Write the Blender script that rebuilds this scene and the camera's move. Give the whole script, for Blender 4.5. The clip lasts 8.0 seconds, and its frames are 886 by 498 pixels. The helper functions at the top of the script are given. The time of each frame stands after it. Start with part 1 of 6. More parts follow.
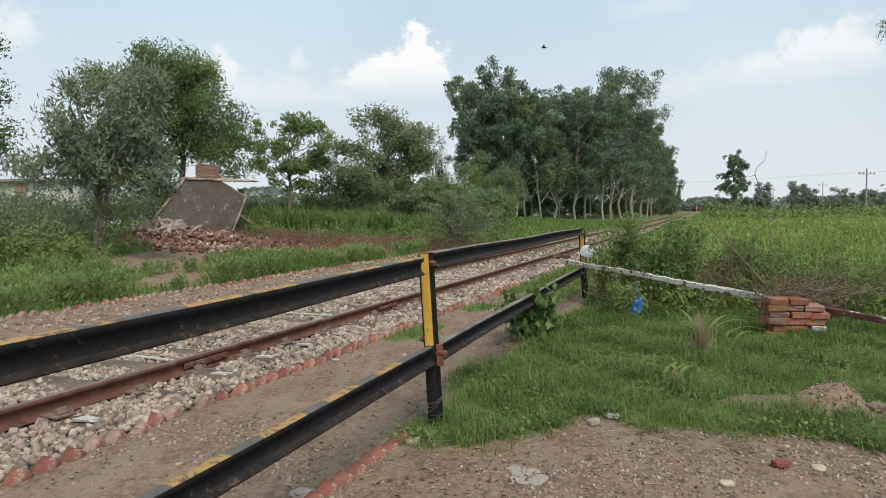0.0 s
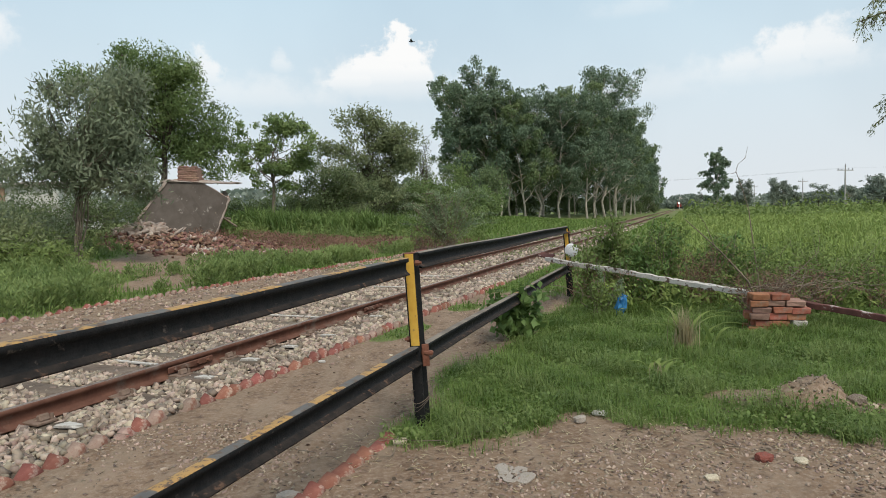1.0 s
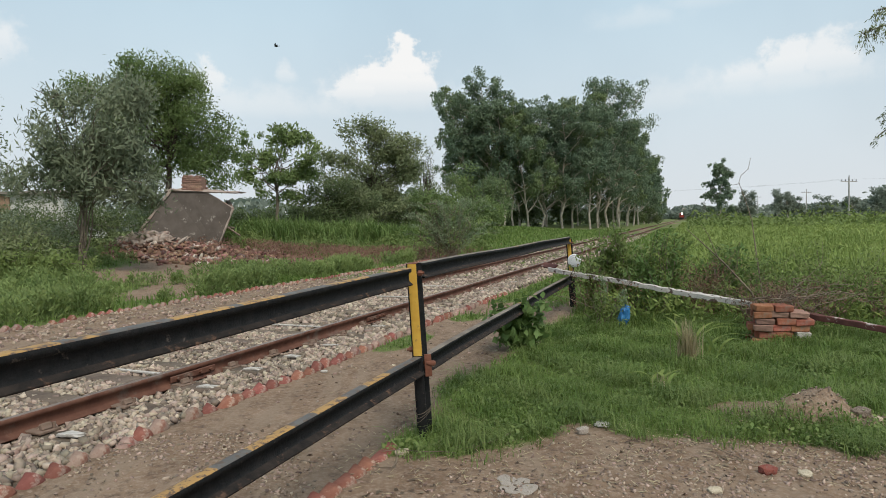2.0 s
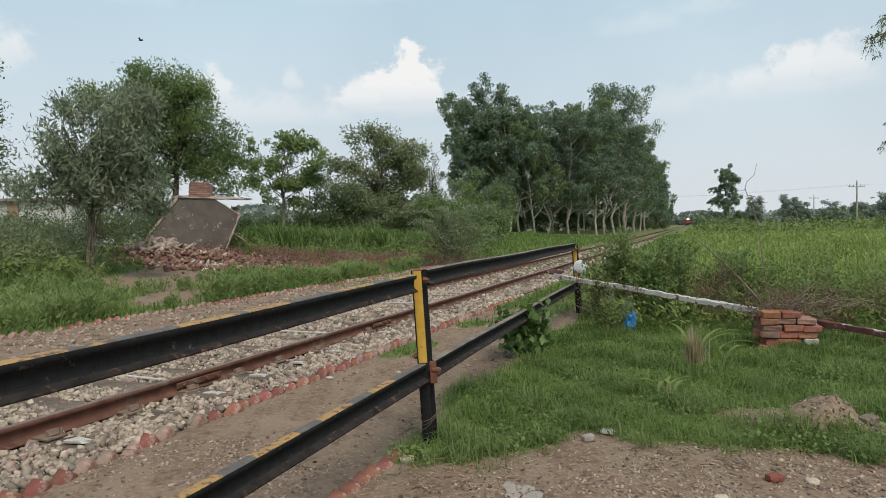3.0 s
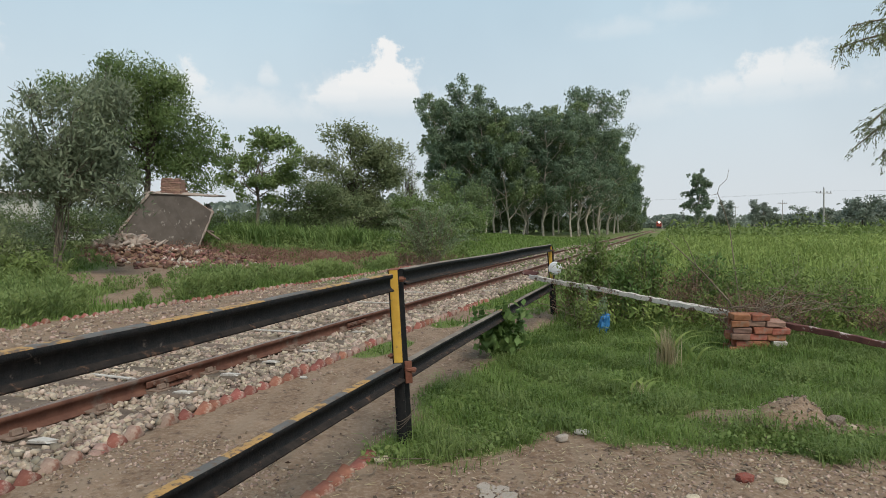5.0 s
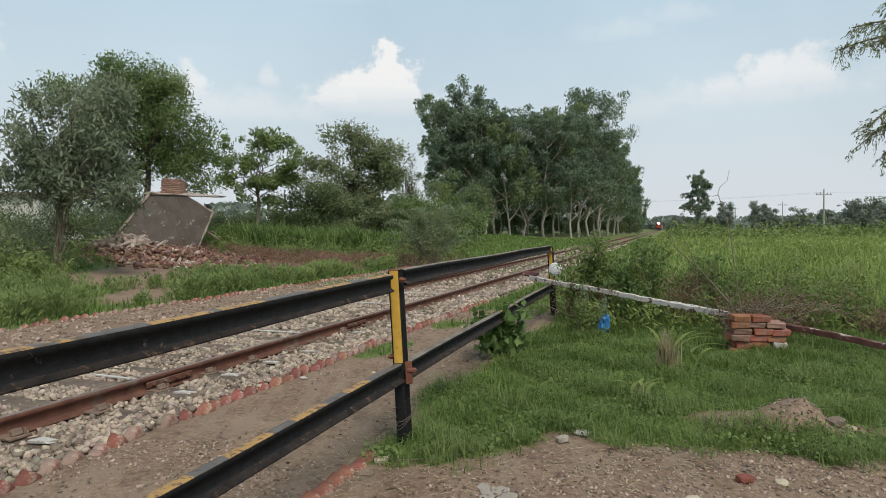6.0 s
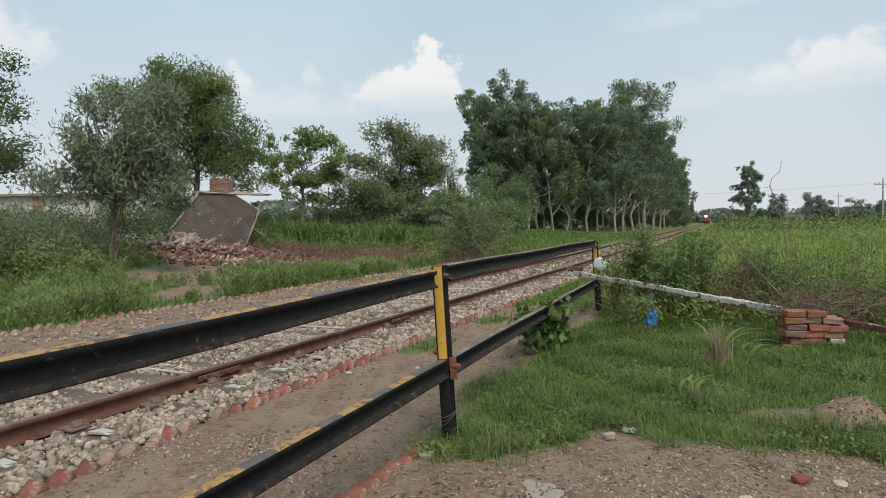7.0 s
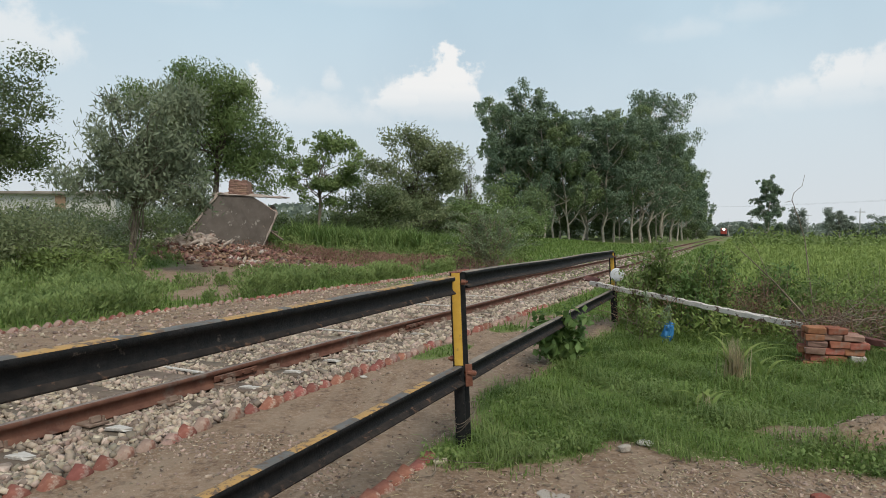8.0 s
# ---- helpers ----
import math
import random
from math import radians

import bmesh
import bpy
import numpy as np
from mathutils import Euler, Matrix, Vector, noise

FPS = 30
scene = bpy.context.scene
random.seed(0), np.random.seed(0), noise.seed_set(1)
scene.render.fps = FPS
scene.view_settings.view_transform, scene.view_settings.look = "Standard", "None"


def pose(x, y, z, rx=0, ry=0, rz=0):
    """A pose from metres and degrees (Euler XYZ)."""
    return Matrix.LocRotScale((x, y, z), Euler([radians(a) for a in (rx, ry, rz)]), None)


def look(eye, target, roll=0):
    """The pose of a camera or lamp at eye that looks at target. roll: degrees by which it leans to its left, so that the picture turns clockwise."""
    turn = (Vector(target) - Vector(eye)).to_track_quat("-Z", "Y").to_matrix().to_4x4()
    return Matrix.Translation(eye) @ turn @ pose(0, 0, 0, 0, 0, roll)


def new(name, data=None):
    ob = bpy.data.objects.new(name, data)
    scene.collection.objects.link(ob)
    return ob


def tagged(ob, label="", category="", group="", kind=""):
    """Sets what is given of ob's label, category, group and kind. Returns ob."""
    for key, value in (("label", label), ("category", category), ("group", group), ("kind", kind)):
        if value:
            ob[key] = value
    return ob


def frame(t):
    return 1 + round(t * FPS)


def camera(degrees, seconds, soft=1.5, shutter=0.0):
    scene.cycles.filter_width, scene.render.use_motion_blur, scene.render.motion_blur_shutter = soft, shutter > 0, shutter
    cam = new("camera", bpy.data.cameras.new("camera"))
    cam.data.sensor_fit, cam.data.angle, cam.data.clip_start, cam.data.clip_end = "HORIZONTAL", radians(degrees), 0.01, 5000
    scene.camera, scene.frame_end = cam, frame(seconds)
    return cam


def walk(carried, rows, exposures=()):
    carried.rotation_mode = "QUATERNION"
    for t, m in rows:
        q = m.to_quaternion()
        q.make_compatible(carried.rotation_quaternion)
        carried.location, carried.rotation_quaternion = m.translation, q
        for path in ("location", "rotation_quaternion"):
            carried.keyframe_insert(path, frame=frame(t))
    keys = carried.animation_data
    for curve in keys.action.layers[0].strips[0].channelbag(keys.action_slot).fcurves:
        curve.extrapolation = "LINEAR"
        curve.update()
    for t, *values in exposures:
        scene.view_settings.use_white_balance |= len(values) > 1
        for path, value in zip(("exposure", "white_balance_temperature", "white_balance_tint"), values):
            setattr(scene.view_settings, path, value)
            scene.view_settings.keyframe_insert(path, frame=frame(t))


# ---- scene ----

# ======================= camera =======================
cam = camera(68.7, 8.0, soft=0.9)
ROWS = [
    (0.0, 0.0000, 0.0000, 1.5000, 86.820, 0.799, -0.044),
    (0.5, 0.0008, -0.0006, 1.5013, 87.245, 1.033, -1.273),
    (1.0, 0.0039, 0.0004, 1.4986, 86.792, 1.402, -1.370),
    (1.5, 0.0039, -0.0015, 1.5002, 87.243, 1.171, -1.309),
    (1.7, 0.0041, -0.0035, 1.5006, 87.369, 1.139, -1.335),
    (2.8, 0.0100, -0.0172, 1.5060, 88.455, 1.560, -0.065),
    (3.0, 0.0115, -0.0162, 1.5071, 88.218, 1.289, -0.571),
    (3.5, 0.0074, -0.0104, 1.5095, 88.430, 1.397, -1.910),
    (4.0, 0.0049, -0.0077, 1.5057, 87.840, 0.886, -1.867),
    (4.5, 0.0029, 0.0003, 1.5037, 87.693, 0.514, -2.176),
    (4.7, 0.0022, 0.0003, 1.5032, 87.876, 0.553, -2.457),
    (5.8, -0.0010, -0.0008, 1.5005, 88.538, 0.470, -2.957),
    (6.0, -0.0016, -0.0005, 1.5002, 88.287, 0.444, -2.719),
    (6.5, -0.0035, 0.0032, 1.4996, 87.949, 0.289, -1.862),
    (7.0, -0.0100, 0.0043, 1.4999, 87.951, 1.000, 1.002),
    (7.2, -0.0160, 0.0020, 1.5010, 88.055, 0.783, 1.930),
    (7.5, -0.0257, -0.0040, 1.5036, 88.300, 0.719, 2.957),
    (8.0, -0.0355, -0.0005, 1.4985, 88.547, -0.365, 2.371),
]
walk(cam, [(t, pose(x, y, z, rx, ry, rz)) for t, x, y, z, rx, ry, rz in ROWS],
     exposures=((0.0, 0.25), (1.0, 0.24), (1.5, 0.20), (3.0, 0.12), (8.0, 0.10)))

# ======================= node helpers =======================
def nodes_of(tree):
    tree.nodes.clear()

    def N(kind, **kw):
        n = tree.nodes.new(kind)
        for k, v in kw.items():
            if k == "op":
                n.operation = v
            elif k == "dtype":
                n.data_type = v
            elif k == "blend":
                n.blend_type = v
            else:
                n.inputs[k].default_value = v
        return n

    def L(a, b):
        tree.links.new(a, b)
    return N, L


# ======================= sky, sun =======================
SUN_EL, SUN_AZ = radians(54), radians(158)
world = bpy.data.worlds.new("sky")
scene.world = world
world.use_nodes = True
N, L = nodes_of(world.node_tree)
w_out = N("ShaderNodeOutputWorld")
w_bg = N("ShaderNodeBackground", Strength=1.0)
w_sky = N("ShaderNodeTexSky")
w_sky.sky_type, w_sky.sun_disc = "NISHITA", False
w_sky.sun_elevation, w_sky.sun_rotation = SUN_EL, SUN_AZ
w_sky.dust_density, w_sky.air_density, w_sky.ozone_density = 3.0, 1.0, 1.0
w_scale = N("ShaderNodeMix", dtype="RGBA", blend="MULTIPLY", Factor=1.0)
w_scale.inputs[7].default_value = (0.085, 0.085, 0.085, 1)
L(w_sky.outputs[0], w_scale.inputs[6])
tc = N("ShaderNodeTexCoord")
sep = N("ShaderNodeSeparateXYZ")
L(tc.outputs["Generated"], sep.inputs[0])


def wmath(op, a, b=None, c=None):
    n = N("ShaderNodeMath", op=op)
    for i, v in enumerate((a, b, c)):
        if v is None:
            continue
        if hasattr(v, "is_linked"):
            L(v, n.inputs[i])
        else:
            n.inputs[i].default_value = v
    return n.outputs[0]


az = wmath("ARCTAN2", sep.outputs[0], sep.outputs[1])
el = sep.outputs[2]
billow = N("ShaderNodeTexNoise", Scale=24.0, Detail=9.0, Roughness=0.62)
L(tc.outputs["Generated"], billow.inputs["Vector"])
veil = N("ShaderNodeTexNoise", Scale=2.6, Detail=4.0, Roughness=0.5)
L(tc.outputs["Generated"], veil.inputs["Vector"])
wob = wmath("MULTIPLY", wmath("SUBTRACT", billow.outputs[0], 0.5), 2.6)
total = None
# azimuth, height of the flat base, half width, rise above the base, strength, edge softness
CLOUDS = [(-0.031, 0.205, 0.036, 0.062, 0.95, 0.25), (-0.066, 0.200, 0.046, 0.048, 0.92, 0.3), (-0.004, 0.200, 0.030, 0.040, 0.9, 0.3), (-0.112, 0.192, 0.040, 0.030, 0.8, 0.4), (-0.060, 0.186, 0.110, 0.040, 0.55, 0.8),
          (-0.210, 0.216, 0.016, 0.022, 0.42, 0.6), (-0.320, 0.198, 0.030, 0.040, 0.66, 0.4), (-0.25, 0.17, 0.16, 0.030, 0.35, 0.9),
          (0.505, 0.193, 0.040, 0.042, 0.72, 0.4), (0.555, 0.193, 0.050, 0.040, 0.68, 0.5), (0.462, 0.186, 0.040, 0.028, 0.55, 0.6), (0.52, 0.178, 0.13, 0.034, 0.40, 0.9), (0.33, 0.165, 0.08, 0.03, 0.25, 0.9),
          (-0.62, 0.225, 0.07, 0.05, 0.6, 0.6), (0.40, 0.29, 0.05, 0.020, 0.22, 0.9), (0.31, 0.275, 0.06, 0.020, 0.22, 0.9), (-0.47, 0.31, 0.10, 0.018, 0.2, 0.9), (-0.15, 0.33, 0.12, 0.02, 0.15, 0.9),
          (1.3, 0.33, 0.25, 0.14, 0.6, 0.5), (-1.4, 0.28, 0.3, 0.12, 0.6, 0.5), (2.6, 0.28, 0.4, 0.15, 0.6, 0.5), (-2.5, 0.38, 0.3, 0.15, 0.6, 0.5)]
for a0, e0, wa, we, amount, edge in CLOUDS:
    dx = wmath("DIVIDE", wmath("SUBTRACT", az, a0), wa)
    rel = wmath("SUBTRACT", el, e0)
    dy = wmath("ADD", wmath("DIVIDE", wmath("MAXIMUM", rel, 0.0), we), wmath("DIVIDE", wmath("MINIMUM", rel, 0.0), we * 0.55))
    r = wmath("SQRT", wmath("ADD", wmath("MULTIPLY", dx, dx), wmath("MULTIPLY", dy, dy)))
    r = wmath("ADD", r, wob)
    # the billowing top has an edge, the base melts into haze
    low = N("ShaderNodeMapRange")
    L(dy, low.inputs[0])
    low.inputs[1].default_value, low.inputs[2].default_value, low.inputs[3].default_value, low.inputs[4].default_value = -1.0, 0.35, 0.0, 1.0
    m = N("ShaderNodeMapRange")
    m.interpolation_type = "SMOOTHSTEP"
    L(r, m.inputs[0])
    m.inputs[1].default_value, m.inputs[2].default_value, m.inputs[3].default_value, m.inputs[4].default_value = 1.0 + edge * 0.5, 1.0 - edge * 0.8, 0.0, amount
    one = wmath("MULTIPLY", m.outputs[0], low.outputs[0])
    total = one if total is None else wmath("MAXIMUM", total, one)
hazy = N("ShaderNodeMapRange")
L(el, hazy.inputs[0])
hazy.inputs[1].default_value, hazy.inputs[2].default_value, hazy.inputs[3].default_value, hazy.inputs[4].default_value = -0.02, 0.6, 1.05, 0.70
veil_amt = wmath("MULTIPLY_ADD", veil.outputs[0], 0.4, -0.20)
haze_f = N("ShaderNodeClamp")
L(wmath("ADD", hazy.outputs[0], veil_amt), haze_f.inputs[0])
mixh = N("ShaderNodeMix", dtype="RGBA")
tint = N("ShaderNodeMix", dtype="RGBA")
rise = N("ShaderNodeMapRange")
L(el, rise.inputs[0])
rise.inputs[1].default_value, rise.inputs[2].default_value = 0.02, 0.34
tint.inputs[6].default_value, tint.inputs[7].default_value = (0.625, 0.665, 0.695, 1), (0.525, 0.680, 0.775, 1)
L(rise.outputs[0], tint.inputs[0]), L(tint.outputs[2], mixh.inputs[7])
L(haze_f.outputs[0], mixh.inputs[0]), L(w_scale.outputs[2], mixh.inputs[6])
mixc = N("ShaderNodeMix", dtype="RGBA")
mixc.inputs[7].default_value = (0.84, 0.835, 0.825, 1)
L(total, mixc.inputs[0]), L(mixh.outputs[2], mixc.inputs[6])
L(mixc.outputs[2], w_bg.inputs[0]), L(w_bg.outputs[0], w_out.inputs[0])

sun = new("sun", bpy.data.lights.new("sun", "SUN"))
sun.data.energy, sun.data.angle, sun.data.color = 2.3, radians(24), (1.0, 0.93, 0.82)
sun_dir = Vector((math.sin(SUN_AZ) * math.cos(SUN_EL), math.cos(SUN_AZ) * math.cos(SUN_EL), math.sin(SUN_EL)))
sun.matrix_world = look(sun_dir * 80, (0, 0, 0))

# ======================= materials =======================
def material(name, c1, c2, scale=8.0, rough=0.8, bump=0.2, detail=6.0, metal=0.0, spots=None, spot_scale=3.0, spot_at=(0.55, 0.68), island=0.0, bump_scale=None, obj_random=0.0, translucent=0.0, bump_dist=0.01, spec=0.3):
    """Two tones by noise, larger stains of a third tone, per-piece variation and relief."""
    m = bpy.data.materials.new(name)
    m.use_nodes = True
    N, L = nodes_of(m.node_tree)
    out, bsdf = N("ShaderNodeOutputMaterial"), N("ShaderNodeBsdfPrincipled", Roughness=rough, Metallic=metal)
    bsdf.inputs["Specular IOR Level"].default_value = spec
    tc = N("ShaderNodeTexCoord")
    n1 = N("ShaderNodeTexNoise", Scale=scale, Detail=detail, Roughness=0.6)
    L(tc.outputs["Object"], n1.inputs["Vector"])
    ramp = N("ShaderNodeMapRange")
    L(n1.outputs[0], ramp.inputs[0])
    ramp.inputs[1].default_value, ramp.inputs[2].default_value = 0.33, 0.67
    mix = N("ShaderNodeMix", dtype="RGBA")
    mix.inputs[6].default_value, mix.inputs[7].default_value = (*c1, 1), (*c2, 1)
    L(ramp.outputs[0], mix.inputs[0])
    col = mix.outputs[2]
    if spots:
        n2 = N("ShaderNodeTexNoise", Scale=spot_scale, Detail=5.0, Roughness=0.65)
        L(tc.outputs["Object"], n2.inputs["Vector"])
        r2 = N("ShaderNodeMapRange")
        L(n2.outputs[0], r2.inputs[0])
        r2.inputs[1].default_value, r2.inputs[2].default_value = spot_at
        mx = N("ShaderNodeMix", dtype="RGBA")
        mx.inputs[7].default_value = (*spots, 1)
        L(r2.outputs[0], mx.inputs[0]), L(col, mx.inputs[6])
        col = mx.outputs[2]
    if island or obj_random:
        hsv = N("ShaderNodeHueSaturation")
        if island:
            src = N("ShaderNodeNewGeometry").outputs["Random Per Island"]
        else:
            src = N("ShaderNodeObjectInfo").outputs["Random"]
        amount = island or obj_random
        mr = N("ShaderNodeMapRange")
        L(src, mr.inputs[0])
        mr.inputs[3].default_value, mr.inputs[4].default_value = 1 - amount, 1 + amount
        L(mr.outputs[0], hsv.inputs["Value"])
        hue = N("ShaderNodeMapRange")
        mul = N("ShaderNodeMath", op="FRACT")
        big = N("ShaderNodeMath", op="MULTIPLY")
        big.inputs[1].default_value = 7.31
        L(src, big.inputs[0]), L(big.outputs[0], mul.inputs[0]), L(mul.outputs[0], hue.inputs[0])
        hue.inputs[3].default_value, hue.inputs[4].default_value = 0.5 - 0.05 * amount, 0.5 + 0.05 * amount
        L(hue.outputs[0], hsv.inputs["Hue"])
        L(col, hsv.inputs["Color"])
        col = hsv.outputs[0]
    L(col, bsdf.inputs["Base Color"])
    if bump:
        nb = N("ShaderNodeTexNoise", Scale=bump_scale or scale * 4, Detail=6.0, Roughness=0.65)
        L(tc.outputs["Object"], nb.inputs["Vector"])
        bp = N("ShaderNodeBump", Strength=bump, Distance=bump_dist)
        L(nb.outputs[0], bp.inputs["Height"]), L(bp.outputs[0], bsdf.inputs["Normal"])
    if translucent:
        tr = N("ShaderNodeBsdfTranslucent")
        L(col, tr.inputs["Color"])
        ms = N("ShaderNodeMixShader", Fac=translucent)
        L(bsdf.outputs[0], ms.inputs[1]), L(tr.outputs[0], ms.inputs[2]), L(ms.outputs[0], out.inputs[0])
    else:
        L(bsdf.outputs[0], out.inputs[0])
    return m


def leafy(name, dark, light, island=0.16, translucent=0.4, scale=0.6, rough=0.6):
    return material(name, dark, light, scale=scale, rough=rough, bump=0, island=island, translucent=translucent)


M_GRASS = leafy("grass_blades", (0.102, 0.165, 0.036), (0.195, 0.278, 0.072), scale=0.9)
M_GRASS_DRY = leafy("dry_grass", (0.34, 0.28, 0.16), (0.5, 0.43, 0.28), scale=2)
M_TUFT = leafy("tuft_blades", (0.135, 0.20, 0.055), (0.235, 0.30, 0.10), scale=1.6)
M_LITTER = material("dead_leaf", (0.075, 0.050, 0.036), (0.26, 0.19, 0.14), scale=3, rough=0.9, bump=0, island=0.55)
M_FIELD = leafy("field_weeds", (0.180, 0.235, 0.06), (0.295, 0.37, 0.11), scale=0.25)
M_WEED = leafy("weed_leaves", (0.115, 0.16, 0.045), (0.205, 0.265, 0.08), scale=0.8)
M_HERB = leafy("feathery_herb_leaves", (0.138, 0.195, 0.062), (0.250, 0.318, 0.108), scale=0.5)
M_BROADLEAF = leafy("broad_leaves", (0.095, 0.165, 0.045), (0.17, 0.25, 0.078), scale=2)
# gum green, lightened and greyed to carry some distance haze in the colour
M_EUC = leafy("hazed_gum_leaves", (0.108, 0.160, 0.105), (0.205, 0.265, 0.160), scale=0.12)
M_EUC_Y = leafy("young_gum_leaves", (0.125, 0.178, 0.08), (0.2, 0.255, 0.11), scale=0.12)
M_WILLOW = leafy("narrow_grey_leaves", (0.150, 0.185, 0.112), (0.260, 0.295, 0.19), scale=0.5)
M_ACACIA = leafy("acacia_leaves", (0.105, 0.160, 0.055), (0.190, 0.25, 0.085), scale=0.3)
M_ACACIA_G = leafy("grey_acacia_leaves", (0.145, 0.18, 0.085), (0.235, 0.265, 0.13), scale=0.3)
M_DARK = leafy("dark_shrub_leaves", (0.085, 0.118, 0.05), (0.155, 0.195, 0.08), scale=0.4)
# paler and greyer than real leaves: aerial haze painted into the base colour
M_FAR_HAZED = leafy("haze_paled_leaves", (0.19, 0.225, 0.185), (0.25, 0.285, 0.23), scale=0.05)
M_FICUS = leafy("glossy_leaves", (0.125, 0.185, 0.065), (0.225, 0.295, 0.105), scale=0.4)
M_REED = leafy("reed_blades", (0.11, 0.175, 0.045), (0.195, 0.265, 0.08), scale=0.5)
M_MIMOSA = leafy("mimosa_leaves", (0.165, 0.225, 0.125), (0.285, 0.35, 0.205), scale=0.8)
M_SCRUB = leafy("brown_scrub_twigs", (0.165, 0.092, 0.062), (0.29, 0.175, 0.125), scale=0.6)
M_BARK = material("grey_bark", (0.10, 0.08, 0.06), (0.20, 0.17, 0.13), scale=5, rough=0.9, bump=0.5, bump_dist=0.03)
M_GUMBARK = material("pale_gum_bark", (0.30, 0.26, 0.21), (0.50, 0.45, 0.38), scale=1.6, rough=0.85, bump=0.3, spots=(0.20, 0.13, 0.09), spot_scale=0.9)
M_DARKBARK = material("dark_bark", (0.045, 0.036, 0.03), (0.10, 0.08, 0.065), scale=5, rough=0.9, bump=0.5, bump_dist=0.03)
M_TWIG = material("dry_twig", (0.13, 0.10, 0.075), (0.25, 0.20, 0.15), scale=9, rough=0.9, bump=0.2)
M_TWIG_RED = material("red_brown_stem", (0.10, 0.055, 0.04), (0.17, 0.11, 0.08), scale=9, rough=0.8, bump=0.2)
M_BALLAST = material("ballast_stone", (0.245, 0.190, 0.145), (0.41, 0.335, 0.265), scale=9, rough=0.9, bump=0.35, island=0.48, spots=(0.20, 0.14, 0.11), spot_scale=2.2)
M_PEBBLE = material("road_pebble", (0.19, 0.135, 0.10), (0.37, 0.29, 0.23), scale=20, rough=0.9, bump=0.3, island=0.5)
M_RAIL_RUST = material("rusted_rail_steel", (0.098, 0.040, 0.027), (0.175, 0.082, 0.054), scale=7, rough=0.72, bump=0.25, metal=0.15, spots=(0.17, 0.125, 0.10), spot_scale=4)
M_RAIL_TOP = material("worn_rail_head", (0.19, 0.125, 0.098), (0.31, 0.235, 0.195), scale=10, rough=0.42, bump=0.1, metal=0.5)
M_BLACK = material("black_tar_paint", (0.006, 0.007, 0.008), (0.017, 0.016, 0.016), scale=22, rough=0.72, bump=0.5, spots=(0.085, 0.070, 0.060), spot_scale=26, spot_at=(0.63, 0.70), spec=0.2)
M_BLACK_DUSTY = material("dusty_black_flange", (0.012, 0.011, 0.011), (0.040, 0.031, 0.026), scale=12, rough=0.8, bump=0.5, spots=(0.12, 0.070, 0.048), spot_scale=16, spot_at=(0.56, 0.66), spec=0.2)
M_YELLOW = material("yellow_paint", (0.46, 0.26, 0.035), (0.56, 0.35, 0.06), scale=9, rough=0.55, bump=0.25, spots=(0.20, 0.13, 0.06), spot_scale=16, spot_at=(0.6, 0.7))
M_BRICK_RED = material("red_painted_brick", (0.175, 0.060, 0.044), (0.27, 0.112, 0.082), scale=14, rough=0.9, bump=0.5, spots=(0.44, 0.33, 0.27), spot_scale=10, spot_at=(0.56, 0.66), obj_random=0.22)
M_BRICK_WHITE = material("whitewashed_brick", (0.22, 0.140, 0.110), (0.36, 0.265, 0.215), scale=14, rough=0.9, bump=0.5, spots=(0.24, 0.105, 0.078), spot_scale=9, spot_at=(0.53, 0.63), obj_random=0.2)
M_BRICK = material("fired_brick", (0.22, 0.075, 0.045), (0.34, 0.135, 0.085), scale=16, rough=0.9, bump=0.5, spots=(0.22, 0.15, 0.12), spot_scale=7, obj_random=0.3)
M_BRICK_PALE = material("dusty_brick", (0.22, 0.13, 0.095), (0.32, 0.205, 0.155), scale=16, rough=0.9, bump=0.5, obj_random=0.25)
M_SLEEPER = material("weathered_sleeper", (0.095, 0.070, 0.053), (0.19, 0.145, 0.110), scale=6, rough=0.92, bump=0.6, obj_random=0.2)
M_WHITEWASH = material("whitewash", (0.40, 0.365, 0.33), (0.56, 0.53, 0.49), scale=14, rough=0.85, bump=0.3, spots=(0.30, 0.26, 0.22), spot_scale=12)
M_STEEL_BROWN = material("brown_rail_chair", (0.13, 0.085, 0.06), (0.22, 0.155, 0.12), scale=12, rough=0.85, bump=0.3)
M_PLASTER = material("grey_cement_plaster", (0.088, 0.072, 0.060), (0.122, 0.102, 0.086), scale=2.2, rough=0.92, bump=0.25, spots=(0.25, 0.22, 0.19), spot_scale=3.4, spot_at=(0.615, 0.65))
M_PLASTER_EDGE = material("broken_plaster_edge", (0.26, 0.20, 0.165), (0.40, 0.34, 0.29), scale=4, rough=0.95, bump=0.6, spots=(0.33, 0.17, 0.12), spot_scale=3)
M_RUBBLE = material("brick_rubble", (0.13, 0.062, 0.044), (0.25, 0.155, 0.115), scale=5, rough=0.95, bump=0.5, island=0.6, spots=(0.40, 0.35, 0.30), spot_scale=1.3, spot_at=(0.56, 0.64))
M_BOOM = material("peeling_white_paint_on_iron", (0.42, 0.38, 0.34), (0.64, 0.60, 0.56), scale=9, rough=0.85, bump=0.5, spots=(0.11, 0.07, 0.055), spot_scale=9, spot_at=(0.53, 0.60))
M_BOOM_RED = material("flaking_red_paint", (0.075, 0.030, 0.026), (0.135, 0.055, 0.045), scale=7, rough=0.8, bump=0.4, spots=(0.55, 0.50, 0.46), spot_scale=4, spot_at=(0.58, 0.66))
M_RUSTBOLT = material("rusty_bolt", (0.13, 0.048, 0.028), (0.21, 0.09, 0.058), scale=20, rough=0.8, bump=0.4)
M_BAG = material("blue_plastic", (0.02, 0.11, 0.30), (0.05, 0.22, 0.46), scale=6, rough=0.35, bump=0.4)
